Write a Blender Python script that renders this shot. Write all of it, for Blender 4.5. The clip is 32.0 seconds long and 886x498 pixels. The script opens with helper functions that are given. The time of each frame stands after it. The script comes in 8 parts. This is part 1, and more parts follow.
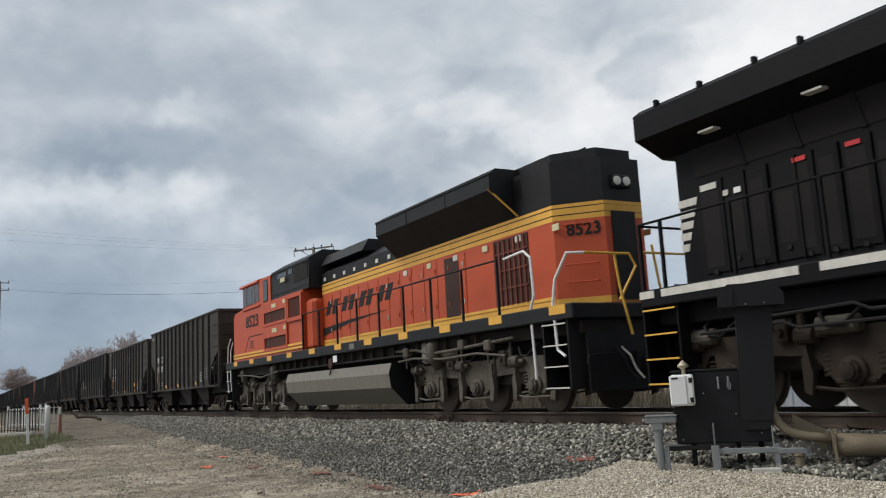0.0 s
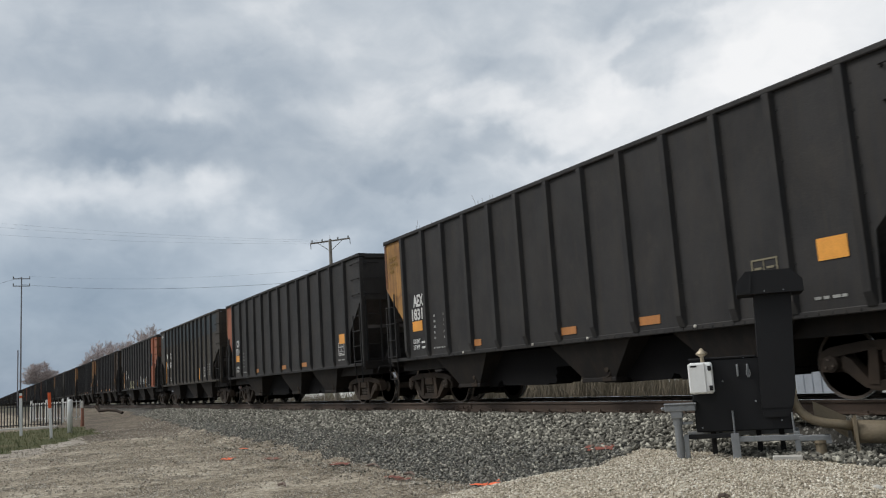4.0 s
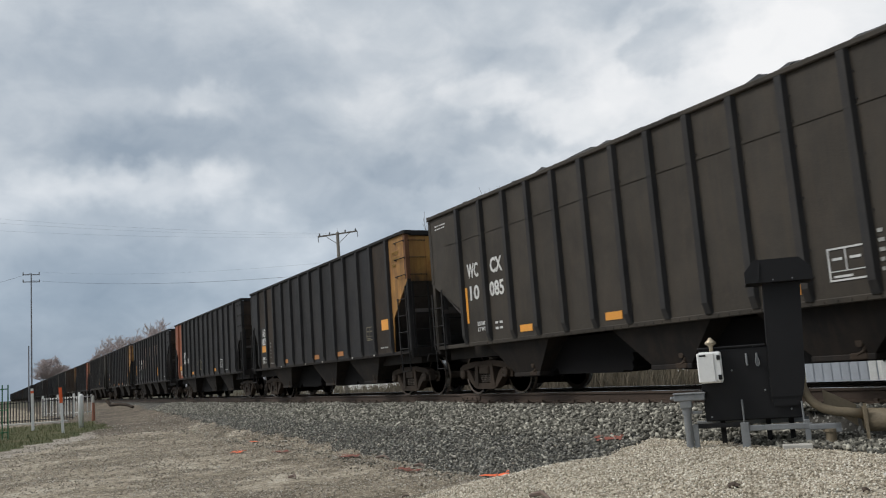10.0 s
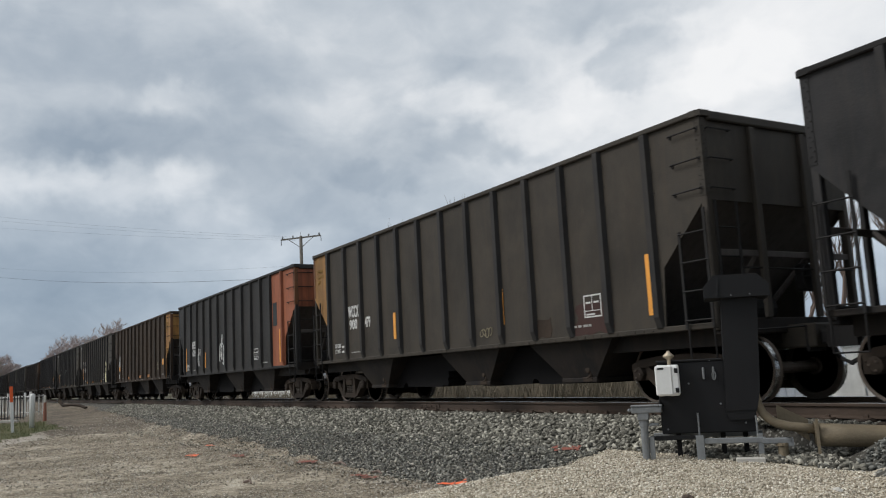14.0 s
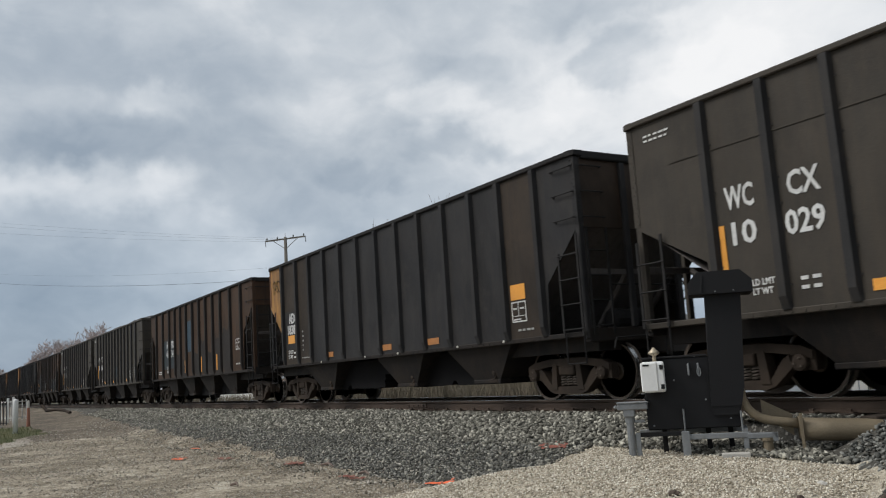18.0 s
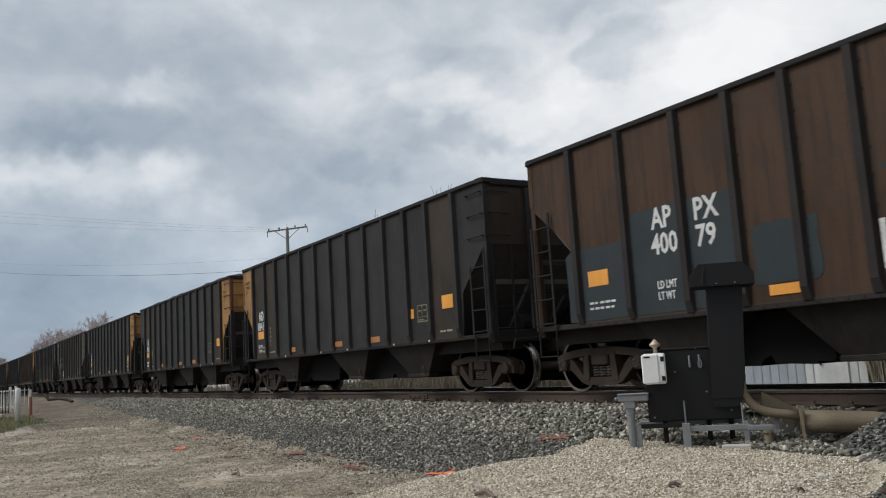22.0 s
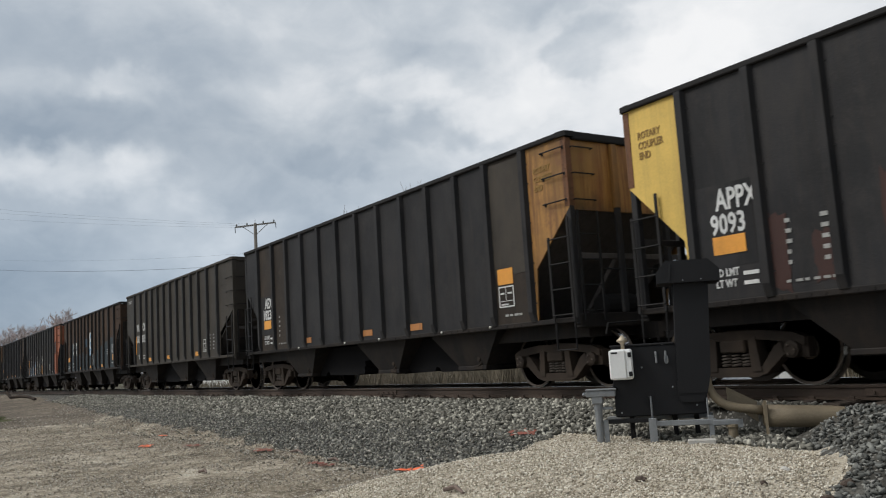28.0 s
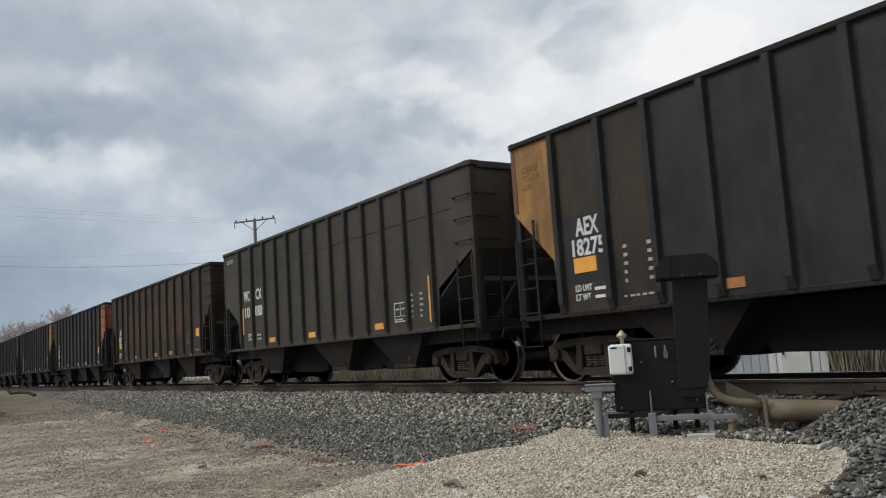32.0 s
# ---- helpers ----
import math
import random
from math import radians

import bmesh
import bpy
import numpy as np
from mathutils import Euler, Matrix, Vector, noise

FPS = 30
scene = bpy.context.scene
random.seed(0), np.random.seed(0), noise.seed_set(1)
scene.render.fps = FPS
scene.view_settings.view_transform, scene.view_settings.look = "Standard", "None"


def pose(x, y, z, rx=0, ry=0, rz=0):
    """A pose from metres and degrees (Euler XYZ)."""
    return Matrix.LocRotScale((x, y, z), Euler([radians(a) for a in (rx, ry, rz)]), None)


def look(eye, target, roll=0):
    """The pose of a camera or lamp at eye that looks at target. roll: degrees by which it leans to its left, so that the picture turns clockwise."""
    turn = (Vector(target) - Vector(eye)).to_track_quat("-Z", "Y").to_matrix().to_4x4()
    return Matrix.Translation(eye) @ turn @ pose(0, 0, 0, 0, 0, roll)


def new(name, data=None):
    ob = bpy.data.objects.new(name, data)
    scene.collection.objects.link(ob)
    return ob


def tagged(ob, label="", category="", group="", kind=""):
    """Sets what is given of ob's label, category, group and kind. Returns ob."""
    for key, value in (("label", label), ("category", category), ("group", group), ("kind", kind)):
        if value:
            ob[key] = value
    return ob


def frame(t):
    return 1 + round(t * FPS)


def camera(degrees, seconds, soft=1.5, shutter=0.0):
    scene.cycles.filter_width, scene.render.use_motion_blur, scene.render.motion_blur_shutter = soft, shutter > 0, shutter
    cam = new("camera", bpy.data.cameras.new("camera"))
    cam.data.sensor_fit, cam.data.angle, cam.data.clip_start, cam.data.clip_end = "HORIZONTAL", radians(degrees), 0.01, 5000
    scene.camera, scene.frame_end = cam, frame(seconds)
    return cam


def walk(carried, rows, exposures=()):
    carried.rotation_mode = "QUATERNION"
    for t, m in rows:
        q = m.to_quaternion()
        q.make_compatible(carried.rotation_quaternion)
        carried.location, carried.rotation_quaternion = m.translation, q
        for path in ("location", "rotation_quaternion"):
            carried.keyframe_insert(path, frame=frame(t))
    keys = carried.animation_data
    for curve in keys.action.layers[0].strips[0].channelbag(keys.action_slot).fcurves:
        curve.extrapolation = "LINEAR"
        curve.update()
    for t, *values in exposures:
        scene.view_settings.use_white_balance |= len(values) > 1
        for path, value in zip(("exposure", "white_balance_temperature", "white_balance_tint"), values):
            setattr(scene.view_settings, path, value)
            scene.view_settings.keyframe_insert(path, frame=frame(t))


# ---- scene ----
cam = camera(55.18, 32.0, soft=1.1, shutter=0.05)
EYE = (0.0, -9.71, 0.616)
# seconds, yaw, pitch, roll of the hand-held camera, which stays at one spot
TURNS = [
    (0, 60.51, 9.11, 3.10),
    (0.5, 60.32, 9.09, 3.24),
    (1, 60.44, 8.96, 3.41),
    (1.5, 60.48, 8.90, 3.43),
    (2, 60.37, 8.81, 3.60),
    (2.5, 60.57, 8.76, 3.85),
    (3, 61.04, 8.77, 3.73),
    (3.5, 61.62, 8.55, 3.78),
    (5.5, 61.76, 8.76, 3.41),
    (6, 61.66, 8.74, 3.46),
    (6.5, 61.65, 8.71, 3.74),
    (7, 61.74, 8.76, 3.89),
    (7.5, 61.76, 8.64, 3.94),
    (8, 61.82, 8.47, 3.85),
    (8.5, 61.98, 8.35, 3.89),
    (9, 62.33, 8.25, 3.95),
    (9.5, 62.28, 8.12, 4.08),
    (10, 62.29, 8.04, 4.16),
    (10.5, 62.49, 8.12, 4.16),
    (11, 62.44, 8.23, 4.29),
    (11.5, 61.84, 8.19, 4.49),
    (12, 62.08, 8.14, 4.40),
    (12.5, 62.83, 8.08, 3.53),
    (13, 62.06, 9.05, 2.26),
    (13.5, 61.28, 8.82, 2.21),
    (14, 59.63, 8.37, 2.91),
    (14.5, 58.71, 7.87, 3.54),
    (16.5, 57.78, 7.96, 4.03),
    (17, 57.13, 7.67, 4.12),
    (17.5, 57.37, 7.79, 3.82),
    (18, 58.72, 8.29, 3.67),
    (18.5, 58.86, 8.32, 3.56),
    (19, 58.61, 8.32, 3.45),
    (19.5, 58.55, 8.29, 3.37),
    (20, 58.59, 8.01, 3.53),
    (20.5, 58.46, 7.96, 3.68),
    (21, 58.55, 7.81, 3.57),
    (21.5, 58.88, 7.66, 3.42),
    (22, 58.80, 7.69, 3.42),
    (22.5, 58.27, 7.73, 3.47),
    (23, 57.88, 7.81, 3.56),
    (23.5, 57.69, 7.72, 3.44),
    (24, 57.60, 7.68, 3.29),
    (24.5, 57.46, 7.73, 3.33),
    (25, 57.39, 7.70, 3.41),
    (25.5, 57.16, 7.60, 3.55),
    (27.5, 56.79, 7.44, 3.73),
    (28, 56.72, 7.31, 3.54),
    (28.5, 56.67, 7.18, 3.34),
    (29, 56.58, 7.14, 3.42),
    (29.5, 56.50, 7.15, 3.54),
    (30, 56.61, 7.23, 3.48),
    (30.5, 56.61, 7.07, 3.28),
    (31, 56.54, 7.02, 3.26),
    (31.5, 56.56, 7.00, 3.59),
    (32, 56.70, 6.99, 3.64),
]
walk(cam, [(t, pose(*EYE, 90 + p, r, y)) for t, y, p, r in TURNS])

# ---- world, sun ----
SUN_EL, SUN_AZ = 48.0, 150.0
world = bpy.data.worlds.new("overcast_sky")
scene.world = world
world.use_nodes = True


class Nodes:
    """Short way to wire a node tree."""

    def __init__(self, tree):
        self.t = tree
        self.t.nodes.clear()

    def n(self, kind, ins=None, operation="", mode=""):
        node = self.t.nodes.new(kind)
        if operation:
            node.operation = operation
        if mode:
            node.data_type, node.blend_type = "RGBA", mode
        for k, v in (ins or {}).items():
            sock = node.inputs[k]
            if isinstance(v, tuple) and len(v) == 2 and hasattr(v[0], "outputs"):
                self.t.links.new(v[0].outputs[v[1]], sock)
            else:
                sock.default_value = v
        return node

    def math(self, op, a, b=0.0, clamp=False):
        node = self.n("ShaderNodeMath", {0: a, 1: b}, operation=op)
        node.use_clamp = clamp
        return (node, 0)

    def mix(self, f, a, b, mode="MIX"):
        node = self.n("ShaderNodeMix", None, mode=mode)
        for i, v in ((0, f), (6, a), (7, b)):
            if isinstance(v, tuple) and len(v) == 2:
                self.t.links.new(v[0].outputs[v[1]], node.inputs[i])
            else:
                node.inputs[i].default_value = v
        return (node, 2)

    def ramp(self, f, stops):
        node = self.n("ShaderNodeValToRGB", {0: f})
        els = node.color_ramp.elements
        while len(els) < len(stops):
            els.new(0.5)
        for e, (p, c) in zip(els, stops):
            e.position, e.color = p, (*c, 1) if len(c) == 3 else c
        return (node, 0)


def heading(az, el):
    a, e = radians(az), radians(el)
    return Vector((-math.sin(a) * math.cos(e), math.cos(a) * math.cos(e), math.sin(e)))


def build_sky():
    g = Nodes(world.node_tree)
    co = (g.n("ShaderNodeTexCoord"), "Generated")
    sky = g.n("ShaderNodeTexSky")
    sky.sky_type, sky.sun_disc, sky.sun_elevation, sky.sun_rotation = "NISHITA", False, radians(SUN_EL), radians(-SUN_AZ)
    sky.air_density, sky.dust_density = 1.0, 2.0
    sep = g.n("ShaderNodeSeparateXYZ", {0: co})
    up = (sep, 2)
    level = g.n("ShaderNodeMapping", {0: co, "Scale": (1.0, 1.0, 1.7)})
    big = (g.n("ShaderNodeTexNoise", {"Vector": (level, 0), "Scale": 1.9, "Detail": 4.0, "Roughness": 0.5, "Distortion": 0.3}), 0)
    mid = (g.n("ShaderNodeTexNoise", {"Vector": (level, 0), "Scale": 5.5, "Detail": 5.0, "Roughness": 0.52, "Distortion": 0.5}), 0)
    fine = (g.n("ShaderNodeTexNoise", {"Vector": (level, 0), "Scale": 15.0, "Detail": 6.0, "Roughness": 0.55, "Distortion": 0.4}), 0)
    f = g.math("ADD", g.math("ADD", g.math("MULTIPLY", big, 0.26), g.math("MULTIPLY", mid, 0.34)), g.math("ADD", g.math("MULTIPLY", fine, 0.22), 0.145))
    # broad tones of the cover: azimuth, elevation, tightness, brightness
    for az, el, k, gain in TONES:
        d = g.n("ShaderNodeVectorMath", {0: co, 1: tuple(heading(az, el))}, operation="DOT_PRODUCT")
        lobe = g.math("POWER", g.math("MAXIMUM", (d, "Value"), 0.0), k)
        f = g.math("ADD", f, g.math("MULTIPLY", lobe, gain))
    # azimuth and elevation in degrees, stirred so that the clouds get torn and billowed outlines
    az = g.math("MULTIPLY", g.math("ARCTAN2", g.math("MULTIPLY", (sep, 0), -1.0), (sep, 1)), 57.296)
    el = g.math("MULTIPLY", g.math("ARCSINE", up), 57.296)
    for scale, wide, high in ((5.0, 9.0, 4.0), (15.0, 4.5, 3.2), (40.0, 1.8, 1.5)):
        stir = g.n("ShaderNodeTexNoise", {"Vector": co, "Scale": scale, "Detail": 3.0, "Roughness": 0.55})
        s3 = g.n("ShaderNodeSeparateColor", {0: (stir, "Color")})
        az = g.math("ADD", az, g.math("MULTIPLY", g.math("SUBTRACT", (s3, 0), 0.5), wide))
        el = g.math("ADD", el, g.math("MULTIPLY", g.math("SUBTRACT", (s3, 1), 0.5), high))
    for a0, e0, wide, high, soft, gain in CLOUDS:
        u = g.math("DIVIDE", g.math("SUBTRACT", az, a0), wide)
        v = g.math("DIVIDE", g.math("SUBTRACT", el, e0), high)
        d = g.math("SQRT", g.math("ADD", g.math("MULTIPLY", u, u), g.math("MULTIPLY", v, v)))
        k = g.n("ShaderNodeMapRange", {0: d, 1: 1.0 + soft, 2: 1.0 - soft, 3: 0.0, 4: gain})
        k.interpolation_type = "SMOOTHSTEP"
        f = g.math("ADD", f, (k, 0))
    col = g.ramp(f, [(0.30, (0.290, 0.350, 0.420)), (0.44, (0.410, 0.465, 0.525)), (0.56, (0.555, 0.600, 0.645)), (0.70, (0.78, 0.80, 0.82)), (0.85, (0.93, 0.93, 0.93))])
    low = g.ramp(up, [(0.0, (0.60, 0.68, 0.78)), (0.10, (0.72, 0.79, 0.87)), (0.26, (1.0, 1.0, 1.0))])
    col = g.mix(1.0, col, low, "MULTIPLY")
    blue = g.mix(1.0, (sky, 0), (0.085, 0.085, 0.085, 1), "MULTIPLY")
    col = g.mix(0.10, col, blue)
    bg = g.n("ShaderNodeBackground", {0: col, 1: SKY_GAIN})
    g.n("ShaderNodeOutputWorld", {0: (bg, 0)})


SKY_GAIN = 1.06
TONES = [(36, 20, 40, 0.16), (87, 5, 60, -0.10), (62, 22, 60, -0.03), (150, 45, 5, 0.20), (84, 24, 60, -0.06)]
# bodies of cloud: azimuth, elevation, half width and height in degrees, softness of the edge, brightness
CLOUDS = [
    (80.5, 15.4, 6.0, 1.7, 0.60, -0.13), (84.5, 14.6, 3.0, 1.0, 0.60, -0.05), (81.5, 12.7, 6.0, 1.3, 0.55, 0.10), (76.2, 11.9, 2.8, 1.9, 0.50, 0.08), (89.0, 12.0, 4.0, 1.2, 0.6, 0.07),
    (68.5, 13.4, 6.2, 4.2, 0.22, -0.06), (66.0, 17.6, 5.0, 1.8, 0.60, 0.05), (77.5, 18.4, 3.6, 0.9, 0.60, 0.08), (83.5, 21.0, 8.0, 2.0, 0.60, -0.07), (70.5, 20.5, 5.0, 1.6, 0.60, -0.05),
    (57.5, 17.3, 2.6, 1.2, 0.50, 0.10), (53.0, 16.6, 3.2, 1.6, 0.50, 0.07), (48.8, 17.3, 2.4, 1.5, 0.45, 0.09), (45.0, 19.5, 3.4, 1.7, 0.28, -0.10), (62.8, 13.0, 3.2, 0.9, 0.55, -0.09),
    (57.0, 14.4, 4.0, 0.9, 0.55, -0.08), (52.0, 13.2, 4.0, 1.0, 0.60, 0.05), (39.5, 18.3, 4.5, 2.0, 0.40, 0.12), (45.0, 23.2, 7.0, 1.5, 0.50, -0.10), (33.0, 21.5, 5.0, 3.0, 0.60, 0.08),
    (56.0, 20.0, 3.6, 0.9, 0.60, -0.05), (73.0, 8.0, 5.0, 1.6, 0.60, 0.05), (84.0, 7.0, 6.0, 2.0, 0.60, -0.06), (64.0, 9.0, 4.0, 1.2, 0.60, -0.05),
]
build_sky()
sun = new("sun", bpy.data.lights.new("sun", "SUN"))
sun.data.energy, sun.data.angle, sun.data.color = 2.2, radians(25), (1.0, 0.985, 0.955)
sun.matrix_world = look(heading(SUN_AZ, SUN_EL) * 60, (0, 0, 0))


# ---- materials ----
def material(name, base, rough=0.7, metal=0.0, dark=0.75, light=1.2, scale=1.5, fine=40.0, bump=0.15, streak=0.0, dust=None, dust_amount=0.0, spec=0.4, soot=0.0, lip=None):
    """A painted, worn or stony surface: large stains, fine grain, runs of dirt, dust that lies on it."""
    m = bpy.data.materials.new(name)
    m.use_nodes = True
    g = Nodes(m.node_tree)
    co = (g.n("ShaderNodeTexCoord"), "Object")
    rnd = (g.n("ShaderNodeObjectInfo"), "Random")
    shift = g.n("ShaderNodeCombineXYZ", {0: g.math("MULTIPLY", rnd, 37.0), 1: 0.0, 2: g.math("MULTIPLY", rnd, 11.0)})
    off = g.n("ShaderNodeVectorMath", {0: co, 1: (shift, 0)}, operation="ADD")
    big = (g.n("ShaderNodeTexNoise", {"Vector": (off, 0), "Scale": scale, "Detail": 6.0, "Roughness": 0.6}), 0)
    grain = (g.n("ShaderNodeTexNoise", {"Vector": (off, 0), "Scale": fine, "Detail": 3.0, "Roughness": 0.6}), 0)
    a = tuple(min(1, c * dark) for c in base) + (1,)
    b = tuple(min(1, c * light) for c in base) + (1,)
    v = g.math("ADD", g.math("MULTIPLY", big, 0.65), g.math("MULTIPLY", grain, 0.35))
    col = g.mix(g.math("SUBTRACT", g.math("MULTIPLY", v, 2.2), 0.6, True), a, b)
    if streak:
        mp = g.n("ShaderNodeMapping", {0: (off, 0), "Scale": (6.0, 6.0, 0.35)})
        run = (g.n("ShaderNodeTexNoise", {"Vector": (mp, 0), "Scale": 1.6, "Detail": 5.0, "Roughness": 0.65}), 0)
        k = g.math("MULTIPLY", g.math("SUBTRACT", run, 0.47, True), streak * 5.0, True)
        col = g.mix(k, col, dust or tuple(c * 0.45 for c in base) + (1,))
    if dust_amount:
        k = g.math("MULTIPLY", g.math("SUBTRACT", big, 0.42, True), dust_amount * 5.0, True)
        col = g.mix(k, col, dust)
    if soot:
        mp = g.n("ShaderNodeMapping", {0: (off, 0), "Scale": (1.0, 1.0, 0.55), "Location": (9.0, 0.0, 3.0)})
        smut = (g.n("ShaderNodeTexNoise", {"Vector": (mp, 0), "Scale": 0.9, "Detail": 7.0, "Roughness": 0.62, "Distortion": 0.4}), 0)
        k = g.math("MULTIPLY", g.math("SUBTRACT", smut, 0.44, True), soot * 6.0, True)
        col = g.mix(k, col, tuple(c * 0.38 for c in base) + (1,))
        mp = g.n("ShaderNodeMapping", {0: (off, 0), "Scale": (1.0, 1.0, 0.8), "Location": (2.0, 5.0, 7.0)})
        spots = (g.n("ShaderNodeTexNoise", {"Vector": (mp, 0), "Scale": 3.1, "Detail": 6.0, "Roughness": 0.7}), 0)
        k = g.math("MULTIPLY", g.math("SUBTRACT", spots, 0.55, True), soot * 7.0, True)
        col = g.mix(k, col, tuple(c * 1.15 for c in dust[:3]) + (1,))
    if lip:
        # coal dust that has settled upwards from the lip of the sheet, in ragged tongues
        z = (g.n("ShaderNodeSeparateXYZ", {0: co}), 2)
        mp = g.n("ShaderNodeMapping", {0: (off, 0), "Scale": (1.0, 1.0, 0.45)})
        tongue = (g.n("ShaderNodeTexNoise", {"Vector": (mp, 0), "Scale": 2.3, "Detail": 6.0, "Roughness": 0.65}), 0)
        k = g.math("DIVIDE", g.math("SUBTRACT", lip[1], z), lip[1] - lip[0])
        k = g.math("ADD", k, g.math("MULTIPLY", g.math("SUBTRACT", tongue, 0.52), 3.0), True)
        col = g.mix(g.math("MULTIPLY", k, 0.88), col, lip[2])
    bm = g.n("ShaderNodeBump", {"Height": g.math("ADD", grain, g.math("MULTIPLY", big, 0.5)), "Strength": bump, "Distance": 0.02})
    rr = g.math("ADD", g.math("MULTIPLY", grain, 0.25), rough - 0.12)
    p = g.n("ShaderNodeBsdfPrincipled", {"Base Color": col, "Roughness": rr, "Metallic": metal, "Normal": (bm, 0), "Specular IOR Level": spec})
    g.n("ShaderNodeOutputMaterial", {0: (p, 0)})
    return m


DUSTC = (0.090, 0.076, 0.062, 1)
M = {}
M["black"] = material("coal_black_paint", (0.0265, 0.0262, 0.0275), 0.6, streak=0.7, dust=(0.036, 0.0325, 0.030, 1), dust_amount=0.35, soot=0.5, spec=0.16)
M["charcoal"] = material("weathered_charcoal_paint", (0.033, 0.0324, 0.0328), 0.6, streak=0.6, dust=(0.043, 0.038, 0.033, 1), dust_amount=0.3, soot=0.4, spec=0.16)
M["olive"] = material("dusty_olive_grey_paint", (0.050, 0.0442, 0.0370), 0.6, streak=0.6, dust=(0.060, 0.049, 0.038, 1), dust_amount=0.35, soot=0.35, spec=0.16)
M["umber"] = material("dark_umber_paint", (0.041, 0.0300, 0.0225), 0.65, streak=0.6, dust=(0.056, 0.038, 0.026, 1), dust_amount=0.4, soot=0.6, spec=0.16)
M["brown"] = material("rusty_brown_paint", (0.078, 0.045, 0.0275), 0.68, dark=0.6, streak=0.8, dust=(0.034, 0.025, 0.021, 1), dust_amount=0.5, soot=0.5, spec=0.16)
M["dusk"] = material("dark_brown_black_paint", (0.036, 0.029, 0.0235), 0.62, streak=0.7, dust=(0.050, 0.036, 0.025, 1), dust_amount=0.4, soot=0.5, spec=0.16)
M["slate"] = material("fresh_slate_paint_patch", (0.030, 0.038, 0.043), 0.55, spec=0.16)
M["primer"] = material("red_brown_primer_patch", (0.042, 0.0175, 0.0135), 0.75, streak=0.3)
M["yellow"] = material("faded_yellow_paint", (0.43, 0.220, 0.056), 0.6, dark=0.55, streak=1.0, dust=(0.15, 0.068, 0.024, 1), dust_amount=0.6, soot=0.9)
M["bright_yellow"] = material("clean_yellow_paint", (0.62, 0.42, 0.10), 0.55, streak=0.25, dust=(0.25, 0.17, 0.06, 1))
M["rust_orange"] = material("faded_red_orange_paint", (0.34, 0.105, 0.047), 0.62, dark=0.6, streak=0.7, dust=(0.15, 0.050, 0.028, 1), dust_amount=0.3, soot=0.45)
M["reflector"] = material("orange_yellow_reflective_tape", (0.72, 0.315, 0.05), 0.45, streak=0.15)
M["letter"] = material("white_stencil_paint", (0.72, 0.72, 0.70), 0.6, dark=0.5, light=1.05, fine=25)
M["faded_letter"] = material("faded_orange_letter_paint", (0.27, 0.20, 0.165), 0.7, dark=0.35)
M["dull_letter"] = material("dirty_yellowed_stencil_paint", (0.20, 0.175, 0.115), 0.7, dark=0.5, light=1.2, fine=25)
M["faint"] = material("faint_brown_stencil_paint", (0.27, 0.16, 0.045), 0.7, dark=0.6)
M["soot_patch"] = material("dark_soot_stain", (0.030, 0.026, 0.024), 0.75, dark=0.6, spec=0.16)
M["coal"] = material("coal", (0.018, 0.018, 0.019), 0.55, bump=0.8, fine=18)
M["sooty"] = material("soot_dark_hopper_steel", (0.0165, 0.0150, 0.0145), 0.7, streak=0.5, dust=(0.034, 0.026, 0.02, 1), dust_amount=0.4, spec=0.16)
M["slope"] = material("coal_dusted_slope_steel", (0.105, 0.095, 0.090), 0.85, streak=0.4, dust=(0.045, 0.040, 0.037, 1), dust_amount=0.3, spec=0.2)
M["tape_dirty"] = material("grimy_orange_reflective_tape", (0.46, 0.195, 0.06), 0.5, dark=0.5, streak=0.4, dust=(0.20, 0.09, 0.035, 1))
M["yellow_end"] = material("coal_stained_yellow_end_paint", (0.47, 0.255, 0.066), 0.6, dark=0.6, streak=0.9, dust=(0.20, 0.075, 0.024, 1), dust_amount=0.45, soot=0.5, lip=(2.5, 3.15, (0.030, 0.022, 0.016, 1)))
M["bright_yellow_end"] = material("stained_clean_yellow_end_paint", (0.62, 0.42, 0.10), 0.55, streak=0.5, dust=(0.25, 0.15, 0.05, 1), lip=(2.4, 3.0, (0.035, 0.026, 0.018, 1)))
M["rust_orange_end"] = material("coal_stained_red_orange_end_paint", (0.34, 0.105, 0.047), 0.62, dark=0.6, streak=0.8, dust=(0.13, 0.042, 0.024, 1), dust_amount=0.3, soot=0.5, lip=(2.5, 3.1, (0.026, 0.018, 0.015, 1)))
M["umber_end"] = material("coal_stained_umber_end_paint", (0.046, 0.032, 0.023), 0.65, streak=0.6, dust=(0.060, 0.040, 0.027, 1), dust_amount=0.4, soot=0.5, spec=0.16)
M["rivet_rust"] = material("rust_streaked_corner_angle", (0.20, 0.085, 0.035), 0.7, dark=0.4, streak=0.8, dust=(0.05, 0.026, 0.015, 1), dust_amount=0.5, scale=6)
# outlet steel near black: shade between the bays is put into its colour
M["pit"] = material("shade_black_outlet_steel", (0.0085, 0.008, 0.0085), 0.85, spec=0.15)
M["dim_letter"] = material("dimmed_white_stencil_paint", (0.36, 0.36, 0.34), 0.65, dark=0.45, fine=25)
M["graf_dim"] = material("dulled_pale_spray_paint", (0.34, 0.35, 0.31), 0.65, dark=0.45, scale=5)
M["under"] = material("sooty_steel", (0.015, 0.0142, 0.0142), 0.8, streak=0.2, dust=(0.024, 0.020, 0.017, 1), spec=0.25)
M["frame"] = material("rusty_cast_steel", (0.030, 0.023, 0.018), 0.75, dust_amount=0.6, dust=(0.060, 0.043, 0.031, 1), spec=0.16)
